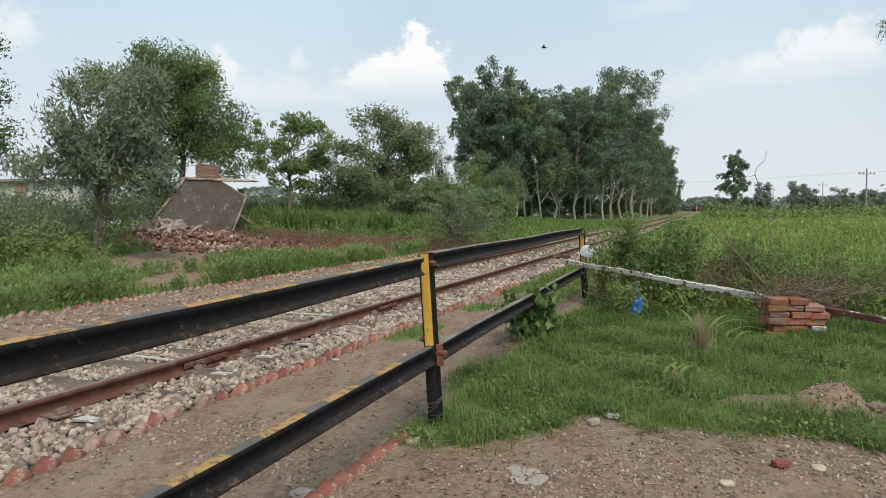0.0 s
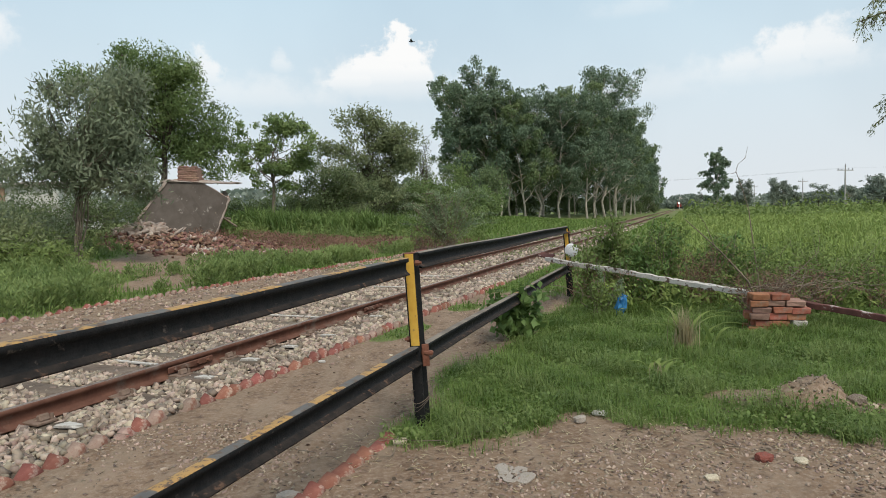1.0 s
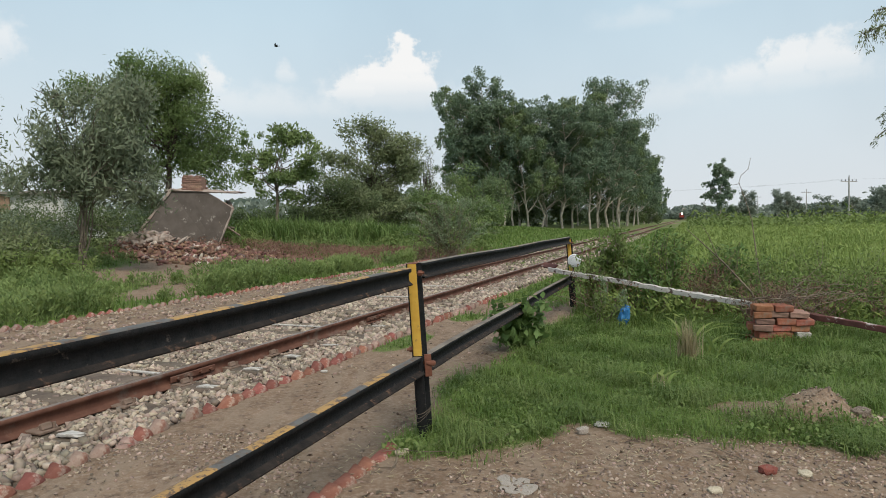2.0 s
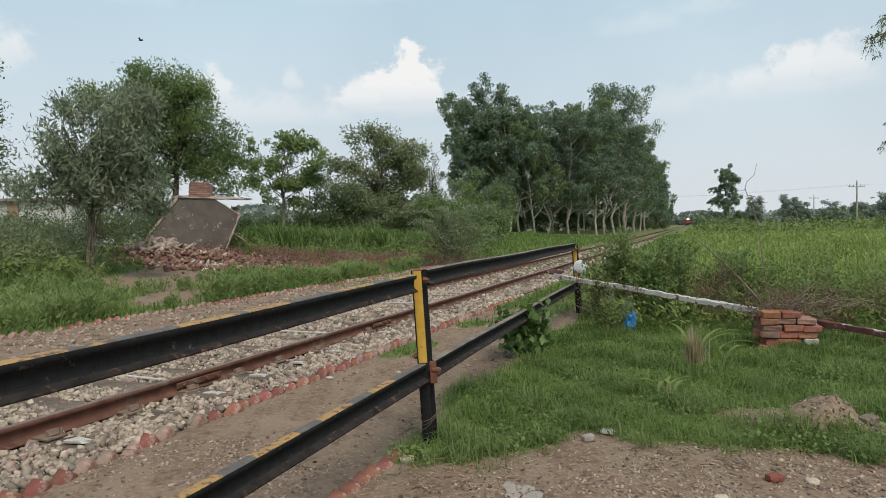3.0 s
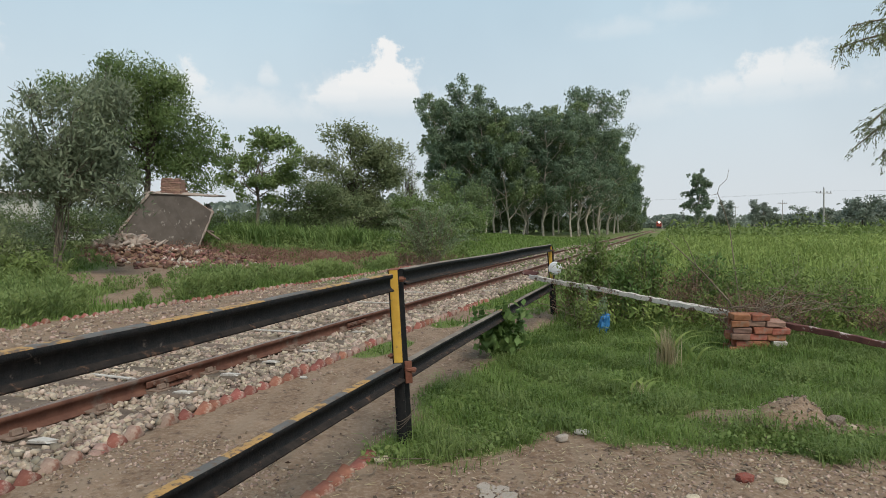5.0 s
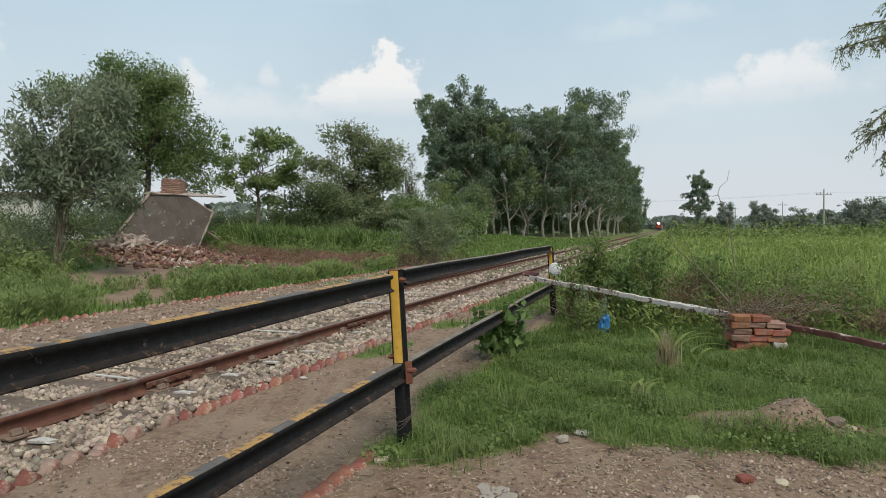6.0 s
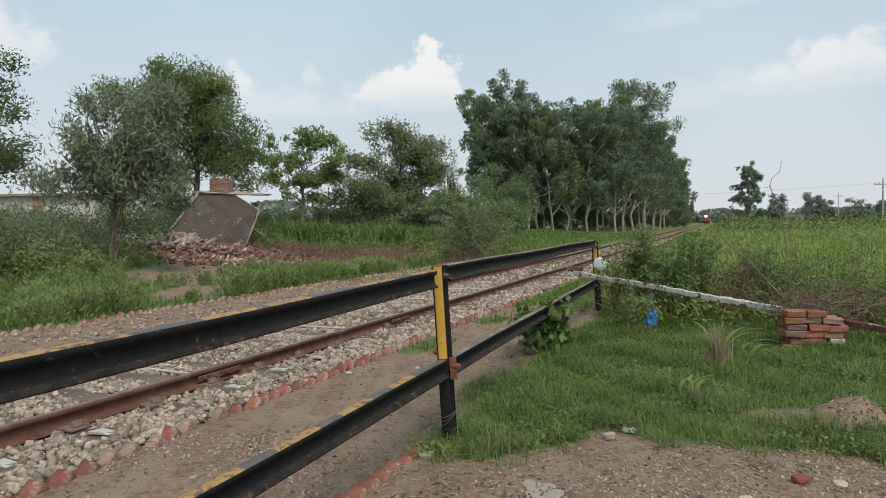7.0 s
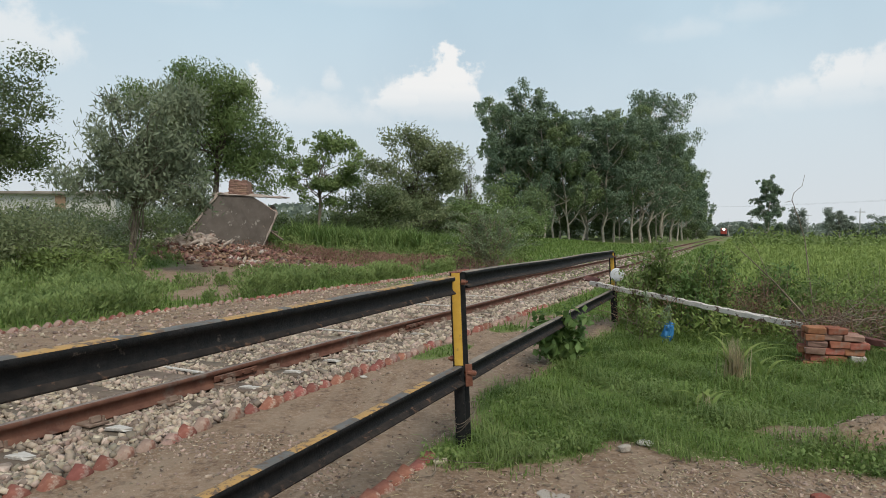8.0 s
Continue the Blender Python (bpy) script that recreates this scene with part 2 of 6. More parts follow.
M_DISC = material("white_enamel", (0.62, 0.63, 0.65), (0.75, 0.76, 0.78), scale=4, rough=0.4, bump=0.05)
M_MORTAR = material("pale_mortar", (0.30, 0.255, 0.215), (0.43, 0.385, 0.335), scale=22, rough=0.95, bump=0.5, spots=(0.22, 0.165, 0.125), spot_scale=16)
M_SOIL = material("loose_soil", (0.22, 0.165, 0.125), (0.34, 0.265, 0.21), scale=9, rough=0.97, bump=0.8, spots=(0.40, 0.33, 0.27), spot_scale=5, bump_dist=0.03)
M_WALL = material("old_limewash", (0.44, 0.43, 0.41), (0.58, 0.57, 0.55), scale=0.8, rough=0.9, bump=0.1, spots=(0.42, 0.38, 0.34), spot_scale=0.5)
M_ROOFEDGE = material("weathered_roof", (0.20, 0.17, 0.15), (0.30, 0.27, 0.24), scale=1.2, rough=0.9, bump=0.2)
M_CONCRETE = material("concrete_pole", (0.30, 0.29, 0.28), (0.40, 0.39, 0.37), scale=3, rough=0.9, bump=0.2)
M_WIRE = material("wire", (0.10, 0.10, 0.11), (0.14, 0.14, 0.15), scale=3, rough=0.6, bump=0)
M_TRAIN = material("red_locomotive_paint", (0.32, 0.045, 0.035), (0.40, 0.07, 0.05), scale=2, rough=0.5, bump=0)
M_TRAIN_DARK = material("dark_underframe", (0.03, 0.03, 0.03), (0.06, 0.055, 0.05), scale=2, rough=0.7, bump=0)
M_GLASS = material("dark_cab_glass", (0.02, 0.025, 0.03), (0.03, 0.035, 0.04), scale=2, rough=0.15, bump=0)
M_BIRD = material("dark_feathers", (0.02, 0.02, 0.022), (0.05, 0.048, 0.045), scale=20, rough=0.7, bump=0)
M_LAMP = bpy.data.materials.new("headlight_glow")
M_LAMP.use_nodes = True
N, L = nodes_of(M_LAMP.node_tree)
o_, e_ = N("ShaderNodeOutputMaterial"), N("ShaderNodeEmission", Strength=6.0)
e_.inputs[0].default_value = (1, 0.96, 0.90, 1)
L(e_.outputs[0], o_.inputs[0])


def banded(name):
    """Yellow and black paint where the member's "band" value says, worn at the edges of the bands."""
    m = bpy.data.materials.new(name)
    m.use_nodes = True
    N, L = nodes_of(m.node_tree)
    out, bsdf = N("ShaderNodeOutputMaterial"), N("ShaderNodeBsdfPrincipled", Roughness=0.6)
    tc = N("ShaderNodeTexCoord")
    nz = N("ShaderNodeTexNoise", Scale=9.0, Detail=6.0, Roughness=0.65)
    L(tc.outputs["Object"], nz.inputs["Vector"])
    band = N("ShaderNodeAttribute")
    band.attribute_name = "band"
    a = N("ShaderNodeMath", op="MULTIPLY_ADD")
    L(nz.outputs[0], a.inputs[0])
    a.inputs[1].default_value = 1.3
    L(band.outputs["Fac"], a.inputs[2])
    r = N("ShaderNodeMapRange")
    L(a.outputs[0], r.inputs[0])
    r.inputs[1].default_value, r.inputs[2].default_value = 1.08, 1.22
    yel = N("ShaderNodeMix", dtype="RGBA")
    yel.inputs[6].default_value, yel.inputs[7].default_value = (0.40, 0.255, 0.085, 1), (0.36, 0.185, 0.06, 1)
    blk = N("ShaderNodeMix", dtype="RGBA")
    blk.inputs[6].default_value, blk.inputs[7].default_value = (0.045, 0.045, 0.045, 1), (0.17, 0.155, 0.140, 1)
    L(nz.outputs[0], yel.inputs[0]), L(nz.outputs[0], blk.inputs[0])
    mx = N("ShaderNodeMix", dtype="RGBA")
    L(r.outputs[0], mx.inputs[0]), L(blk.outputs[2], mx.inputs[6]), L(yel.outputs[2], mx.inputs[7])
    n3 = N("ShaderNodeTexNoise", Scale=24.0, Detail=6.0, Roughness=0.7)
    L(tc.outputs["Object"], n3.inputs["Vector"])
    r3 = N("ShaderNodeMapRange")
    L(n3.outputs[0], r3.inputs[0])
    r3.inputs[1].default_value, r3.inputs[2].default_value = 0.505, 0.585
    m2 = N("ShaderNodeMix", dtype="RGBA")
    m2.inputs[7].default_value = (0.10, 0.065, 0.045, 1)
    L(r3.outputs[0], m2.inputs[0]), L(mx.outputs[2], m2.inputs[6])
    L(m2.outputs[2], bsdf.inputs["Base Color"])
    bp = N("ShaderNodeBump", Strength=0.3, Distance=0.004)
    L(n3.outputs[0], bp.inputs["Height"]), L(bp.outputs[0], bsdf.inputs["Normal"])
    L(bsdf.outputs[0], out.inputs[0])
    return m


M_BANDED = banded("yellow_and_black_bands")
M_DUSTY_HEAD = material("dust_covered_rail_head", (0.12, 0.10, 0.085), (0.24, 0.205, 0.17), scale=5, rough=0.9, bump=0.3, spots=(0.36, 0.24, 0.09), spot_scale=1.6, spot_at=(0.60, 0.66))


def ground_material():
    m = bpy.data.materials.new("ground_earth")
    m.use_nodes = True
    N, L = nodes_of(m.node_tree)
    out, bsdf = N("ShaderNodeOutputMaterial"), N("ShaderNodeBsdfPrincipled", Roughness=0.95)
    bsdf.inputs["Specular IOR Level"].default_value = 0.15
    tc = N("ShaderNodeTexCoord")

    def noise_at(scale, detail=6.0, rough=0.6):
        n = N("ShaderNodeTexNoise", Scale=scale, Detail=detail, Roughness=rough)
        L(tc.outputs["Object"], n.inputs["Vector"])
        return n.outputs[0]

    def ramp(v, lo, hi, a=0.0, b=1.0):
        r = N("ShaderNodeMapRange")
        L(v, r.inputs[0])
        r.inputs[1].default_value, r.inputs[2].default_value, r.inputs[3].default_value, r.inputs[4].default_value = lo, hi, a, b
        return r.outputs[0]

    def mix(fac, a, b):
        x = N("ShaderNodeMix", dtype="RGBA")
        L(fac, x.inputs[0])
        for i, v in ((6, a), (7, b)):
            if isinstance(v, tuple):
                x.inputs[i].default_value = (*v, 1)
            else:
                L(v, x.inputs[i])
        return x.outputs[2]

    def zone(name):
        n = N("ShaderNodeAttribute")
        n.attribute_name = name
        s = N("ShaderNodeMath", op="MULTIPLY_ADD")
        L(noise_at(4.5, 6.0, 0.7), s.inputs[0])
        s.inputs[1].default_value = 0.7
        b = N("ShaderNodeMath", op="SUBTRACT")
        L(n.outputs["Fac"], b.inputs[0])
        b.inputs[1].default_value = 0.35
        L(b.outputs[0], s.inputs[2])
        return ramp(s.outputs[0], 0.38, 0.62)

    earth = mix(ramp(noise_at(2.2), 0.35, 0.65), (0.165, 0.106, 0.069), (0.252, 0.173, 0.118))
    earth = mix(ramp(noise_at(30.0, 5.0, 0.7), 0.45, 0.72), earth, (0.33, 0.255, 0.195))
    earth = mix(ramp(noise_at(11.0, 5.0, 0.7), 0.53, 0.68), earth, (0.115, 0.078, 0.057))
    mp = N("ShaderNodeMapping")
    mp.inputs["Rotation"].default_value = (0, 0, radians(22.8))
    mp.inputs["Scale"].default_value = (2.6, 0.35, 1)
    L(tc.outputs["Object"], mp.inputs["Vector"])
    ns = N("ShaderNodeTexNoise", Scale=1.6, Detail=6.0, Roughness=0.62)
    L(mp.outputs[0], ns.inputs["Vector"])
    earth = mix(ramp(ns.outputs[0], 0.48, 0.66, 0.0, 0.75), earth, (0.262, 0.198, 0.145))
    grass = mix(ramp(noise_at(1.3), 0.35, 0.65), (0.105, 0.132, 0.045), (0.160, 0.190, 0.066))
    # bed under the ballast, darkened to paint shade into the gaps between stones
    stone = mix(ramp(noise_at(14.0), 0.40, 0.62), (0.075, 0.057, 0.044), (0.17, 0.132, 0.10))
    red = mix(ramp(noise_at(2.0), 0.4, 0.62), (0.16, 0.080, 0.055), (0.235, 0.14, 0.10))
    col = mix(zone("grassy"), earth, grass)
    col = mix(zone("redsoil"), col, red)
    col = mix(zone("stony"), col, stone)
    L(col, bsdf.inputs["Base Color"])
    add = N("ShaderNodeMath", op="ADD")
    L(noise_at(9.0, 8.0, 0.7), add.inputs[0]), L(noise_at(40.0, 4.0, 0.7), add.inputs[1])
    bp = N("ShaderNodeBump", Strength=0.7, Distance=0.02)
    L(add.outputs[0], bp.inputs["Height"]), L(bp.outputs[0], bsdf.inputs["Normal"])
    L(bsdf.outputs[0], out.inputs[0])
    return m


M_GROUND = ground_material()

# ======================= mesh helpers =======================
def mesh_np(name, verts, faces, mat, mat_index=None, smooth=False):
    """A mesh from arrays: verts (n, 3), faces (m, k)."""
    verts, faces = np.asarray(verts, np.float32), np.asarray(faces, np.int32)
    me = bpy.data.meshes.new(name)
    k = faces.shape[1]
    me.vertices.add(len(verts))
    me.vertices.foreach_set("co", verts.ravel())
    me.loops.add(faces.size)
    me.loops.foreach_set("vertex_index", faces.ravel())
    me.polygons.add(len(faces))
    me.polygons.foreach_set("loop_start", np.arange(len(faces), dtype=np.int32) * k)
    for m in (mat if isinstance(mat, (list, tuple)) else [mat]):
        me.materials.append(m)
    if mat_index is not None:
        me.polygons.foreach_set("material_index", np.asarray(mat_index, np.int32))
    if smooth:
        me.polygons.foreach_set("use_smooth", np.ones(len(faces), bool))
    me.update(calc_edges=True)
    me.validate()
    return me


def ob_np(name, verts, faces, mat, parent=None, label="", **kw):
    ob = new(name, mesh_np(name, verts, faces, mat, **kw))
    ob.parent = parent
    return tagged(ob, label) if label else ob


def part(name, bm, mat, parent=None, label="", smooth=False):
    me = bpy.data.meshes.new(name)
    bm.normal_update()
    bm.to_mesh(me)
    bm.free()
    for m in (mat if isinstance(mat, (list, tuple)) else [mat]):
        me.materials.append(m)
    if smooth:
        me.polygons.foreach_set("use_smooth", np.ones(len(me.polygons), bool))
    ob = new(name, me)
    ob.parent = parent
    return tagged(ob, label) if label else ob


def box(bm, sx, sy, sz, m=Matrix(), bevel=0.0, jitter=0.0, rng=None):
    r = bmesh.ops.create_cube(bm, size=1.0, matrix=m @ Matrix.Diagonal((sx, sy, sz, 1)))
    vs = r["verts"]
    if jitter:
        for v in vs:
            v.co += Vector(rng.uniform(-jitter, jitter, 3))
    if bevel:
        es = list({e for v in vs for e in v.link_edges})
        bmesh.ops.bevel(bm, geom=es, offset=bevel, segments=1, affect="EDGES", profile=0.5)


def empty(name, m=None):
    ob = new(name)
    ob.empty_display_size = 0.2
    if m is not None:
        ob.matrix_basis = m
    return ob


def rng_of(seed):
    return np.random.default_rng(seed)


def tube(points, radii, sides=6):
    """A tapered tube along a polyline: arrays of verts and quads."""
    pts = np.asarray(points, float)
    n = len(pts)
    tang = np.gradient(pts, axis=0)
    tang /= np.linalg.norm(tang, axis=1)[:, None] + 1e-9
    ref = np.array([0.31, 0.27, 0.9]) if abs(tang[:, 2]).mean() < 0.8 else np.array([1.0, 0.13, 0.0])
    a = np.cross(tang, ref)
    a /= np.linalg.norm(a, axis=1)[:, None] + 1e-9
    b = np.cross(tang, a)
    ang = np.linspace(0, 2 * np.pi, sides, endpoint=False)
    ring = a[:, None, :] * np.cos(ang)[None, :, None] + b[:, None, :] * np.sin(ang)[None, :, None]
    v = (pts[:, None, :] + ring * np.asarray(radii)[:, None, None]).reshape(-1, 3)
    i, j = np.meshgrid(np.arange(n - 1), np.arange(sides), indexing="ij")
    i, j = i.ravel(), j.ravel()
    k = (j + 1) % sides
    f = np.stack([i * sides + j, i * sides + k, (i + 1) * sides + k, (i + 1) * sides + j], 1)
    return v, f


def join(pieces):
    vs, fs, off = [], [], 0
    for v, f in pieces:
        vs.append(v)
        fs.append(f + off)
        off += len(v)
    return np.concatenate(vs), np.concatenate(fs)


def leaves(rng, centres, length, width, droop=0.0, spread=1.0, along=None, facing=None):
    """Diamond leaves at the centres, folded a little along their rib. facing: the way that each leaf's upper side turns."""
    n = len(centres)
    d = rng.normal(size=(n, 3)) * spread if along is None else along + rng.normal(size=(n, 3)) * spread
    d[:, 2] -= droop
    d /= np.linalg.norm(d, axis=1)[:, None] + 1e-9
    s = np.cross(d, rng.normal(size=(n, 3)) if facing is None else facing)
    s /= np.linalg.norm(s, axis=1)[:, None] + 1e-9
    up = np.cross(s, d)
    ln = (length * rng.uniform(0.6, 1.3, n))[:, None]
    wd = (width * rng.uniform(0.6, 1.3, n))[:, None]
    c = np.asarray(centres)
    v = np.stack([c - d * ln * 0.5, c + s * wd * 0.5 + up * wd * 0.15, c + d * ln * 0.5, c - s * wd * 0.5 + up * wd * 0.15], 1).reshape(-1, 3)
    f = np.arange(4 * n).reshape(n, 4)
    return v, f


def blades(rng, roots, height, width, bend=0.5, lean=None):
    """Grass blades in two segments that taper and bend over."""
    n = len(roots)
    ang = rng.uniform(0, 2 * np.pi, n)
    out = np.stack([np.cos(ang), np.sin(ang), np.zeros(n)], 1)
    if lean is not None:
        out = out + np.asarray(lean)
    side = np.stack([-np.sin(ang), np.cos(ang), np.zeros(n)], 1)
    h = (height * rng.uniform(0.45, 1.25, n))[:, None]
    w = (width * rng.uniform(0.7, 1.3, n))[:, None] * side * 0.5
    b = (bend * rng.uniform(0.2, 1.3, n))[:, None]
    z = np.array([0, 0, 1.0])
    r = np.asarray(roots)
    mid = r + z * h * 0.6 + out * h * b * 0.3
    tip = r + z * h * (1 - 0.35 * b) + out * h * b
    v = np.stack([r - w, r + w, mid + w * 0.75, mid - w * 0.75, tip + w * 0.1, tip - w * 0.1], 1).reshape(-1, 3)
    i = np.arange(n)[:, None] * 6
    f = np.concatenate([i + np.array([[0, 1, 2, 3]]), i + np.array([[3, 2, 4, 5]])])
    return v, f


CHUNK_F = np.array([[0, 2, 1, 1], [0, 3, 2, 2], [0, 1, 4, 4], [0, 4, 3, 3], [5, 1, 2, 2], [5, 2, 3, 3], [5, 4, 1, 1], [5, 3, 4, 4]])[:, :3]
BOX_V = np.array([[-1, -1, -1], [1, -1, -1], [1, 1, -1], [-1, 1, -1], [-1, -1, 1], [1, -1, 1], [1, 1, 1], [-1, 1, 1]], float) * 0.5
BOX_F = np.array([[0, 3, 2, 1], [4, 5, 6, 7], [0, 1, 5, 4], [1, 2, 6, 5], [2, 3, 7, 6], [3, 0, 4, 7]])


def stones(rng, places, size, flat=0.7, lo=0.5, hi=1.5):
    """Angular broken stones: skewed boxes with uneven corners."""
    n = len(places)
    v = BOX_V[None] * rng.uniform(0.72, 1.1, (n, 8, 1)) + rng.normal(size=(n, 8, 3)) * 0.07
    v *= np.array([1.25, 0.9, flat])
    q = rng.normal(size=(n, 3)) * np.array([0.55, 0.55, 3.0])
    cx_, sx_ = np.cos(q[:, 0]), np.sin(q[:, 0])
    cy_, sy_ = np.cos(q[:, 1]), np.sin(q[:, 1])
    cz_, sz_ = np.cos(q[:, 2]), np.sin(q[:, 2])
    x, y, z = v[..., 0], v[..., 1], v[..., 2]
    y, z = y * cx_[:, None] - z * sx_[:, None], y * sx_[:, None] + z * cx_[:, None]
    x, z = x * cy_[:, None] + z * sy_[:, None], -x * sy_[:, None] + z * cy_[:, None]
    x, y = x * cz_[:, None] - y * sz_[:, None], x * sz_[:, None] + y * cz_[:, None]
    v = np.stack([x, y, z], 2) * (size * rng.uniform(lo, hi, n))[:, None, None] + np.asarray(places)[:, None, :]
    f = (BOX_F[None] + (np.arange(n) * 8)[:, None, None]).reshape(-1, 4)
    return v.reshape(-1, 3), f


# ======================= the lie of the land =======================
DX, DY = 0.3872, 0.9220          # the track's direction near the crossing
NX, NY = 0.9220, -0.3872         # across it, towards the camera's side
U_MID, GAUGE = -5.545, 1.676
RAIL_Z = 0.15


def track_x(y):
    y = np.asarray(y, float)
    return 0.42 * y - 6.02 - 0.02 * 6.0 * np.log1p(np.exp(np.clip((y - 25) / 6.0, -30, 60)))


def across(x, y):
    """Distance across from the track's middle, plus towards the camera."""
    return (np.asarray(x, float) - track_x(y)) * 0.9220


def smooth(a, b, v):
    t = np.clip((np.asarray(v, float) - a) / (b - a), 0, 1)
    return t * t * (3 - 2 * t)


def wavy(x, y, k=1.0, seed=0.0):
    return (np.sin(1.7 * k * x + 0.9 * k * y + seed) + np.sin(-1.1 * k * x + 2.3 * k * y + 1.3 + seed * 2) + np.sin(3.1 * k * x + 1.9 * k * y + 4.0 + seed) * 0.6 + np.sin(4.3 * k * y - 2.7 * k * x + seed * 3) * 0.5) / 3.1


def land(x, y):
    x, y = np.asarray(x, float), np.asarray(y, float)
    a = across(x, y)
    z = 0.62 * smooth(-7.0, -19.0, a) * smooth(2, 16, y)
    z = z + 0.10 * smooth(4.5, 8.0, a) * smooth(2.5, 7.0, y)
    z = z - 0.02 * smooth(1.8, 2.3, a) - 0.035 * smooth(2.1, 1.7, np.abs(a + 0.2))
    near = smooth(60, 20, np.hypot(x, y))
    z = z + 0.018 * wavy(x, y, 1.0) * near * smooth(1.6, 2.4, np.abs(a)) + 0.010 * wavy(x, y, 3.7, 2.0) * near * smooth(1.8, 2.6, np.abs(a))
    z = z + 0.12 * wavy(x, y, 0.13, 1.0) * smooth(30, 80, np.hypot(x, y)) * smooth(6, 20, np.abs(a))
    # soil heap beside the road
    z = z + (0.12 * np.exp(-(((x - 2.66) / 0.40) ** 2 + ((y - 4.65) / 0.28) ** 2)) + 0.10 * np.exp(-(((x - 2.86) / 0.17) ** 2 + ((y - 4.66) / 0.18) ** 2))) * (1 + 0.30 * wavy(x, y, 5.0) + 0.28 * wavy(x, y, 13.0, 2.0))
    # low mound under the ruin
    z = z + 0.30 * np.exp(-(((x + 11.5) / 4.2) ** 2 + ((y - 29.0) / 2.6) ** 2)) * (1 + 0.3 * wavy(x, y, 1.4))
    return z


def bare_at(x, y):
    """Trodden bare patches on the bank below the ruin."""
    x, y = np.asarray(x, float), np.asarray(y, float)
    b = 1.4 * np.exp(-(((x + 6.3) / 0.9) ** 2 + ((y - 15.6) / 1.7) ** 2)) + 1.3 * np.exp(-(((x + 8.6) / 1.8) ** 2 + ((y - 20.5) / 2.6) ** 2)) + np.exp(-(((x + 7.6) / 3.4) ** 2 + ((y - 24.6) / 1.9) ** 2)) + 0.8 * np.exp(-(((x + 3.4) / 2.2) ** 2 + ((y - 23.0) / 1.3) ** 2))
    return np.clip(b * (1.5 + 0.8 * wavy(x, y, 1.5, 2.5)) - 0.25, 0, 1)


def grassy_at(x, y):
    x, y = np.asarray(x, float), np.asarray(y, float)
    a = across(x, y)
    w = wavy(x, y, 1.3, 0.5)
    edge = 4.20 - 0.02 * x - 0.24 * smooth(1.8, 2.8, x) + 0.62 * np.exp(-(((x - 1.05) / 0.34) ** 2)) + 0.22 * np.exp(-(((x - 1.55) / 0.3) ** 2))
    right = smooth(3.45, 3.75, a + 0.22 * w + 0.10 * smooth(9, 5, y)) * smooth(-0.20, 0.24, y - edge + 0.12 * w + 0.13 * wavy(x, y, 4.6, 2.0) + 0.10 * wavy(x, y, 11.0, 1.0))
    left = smooth(-4.15, -4.55, a + 0.15 * w) * (1 - bare_at(x, y))
    patch = np.exp(-(((a - 2.05) / 0.28) ** 2 + ((y - 8.3) / 0.55) ** 2)) + 0.6 * np.exp(-(((a - 2.1) / 0.3) ** 2 + ((y - 10.1) / 0.5) ** 2))
    strip = smooth(1.80, 1.95, a) * np.maximum(smooth(0.25, 0.6, patch + 0.25 * w), smooth(10.8, 12.4, y + 0.8 * w) * smooth(3.7, 3.2, a + 0.3 * w + 0.5 * smooth(14, 18, y)))
    far = smooth(14, 22, y) * (np.abs(a) > 1.5)
    middle = 0.75 * smooth(16, 26, y) * smooth(1.0, 0.3, np.abs(np.abs(a) - 0.0))
    heap = np.exp(-(((x - 2.72) / 0.42) ** 2 + ((y - 4.66) / 0.26) ** 2)) + 0.8 * np.exp(-(((x - 2.38) / 0.22) ** 2 + ((y - 4.95) / 0.16) ** 2)) + 0.6 * np.exp(-(((x - 3.25) / 0.30) ** 2 + ((y - 4.5) / 0.12) ** 2))
    return np.clip(np.maximum.reduce([right, left, strip * 0.9, far, middle]) - 1.5 * heap * (1 + 0.4 * w) - 1.2 * bare_at(x, y), 0, 1)


def red_at(x, y):
    x, y = np.asarray(x, float), np.asarray(y, float)
    blob = np.exp(-(((x + 7.5) / 6.5) ** 2 + ((y - 27.0) / 3.2) ** 2)) + 0.9 * np.exp(-(((x + 1.8) / 2.8) ** 2 + ((y - 29) / 2.6) ** 2))
    return np.clip(blob * (1.7 + 0.8 * wavy(x, y, 0.7, 4.0)), 0, 1)


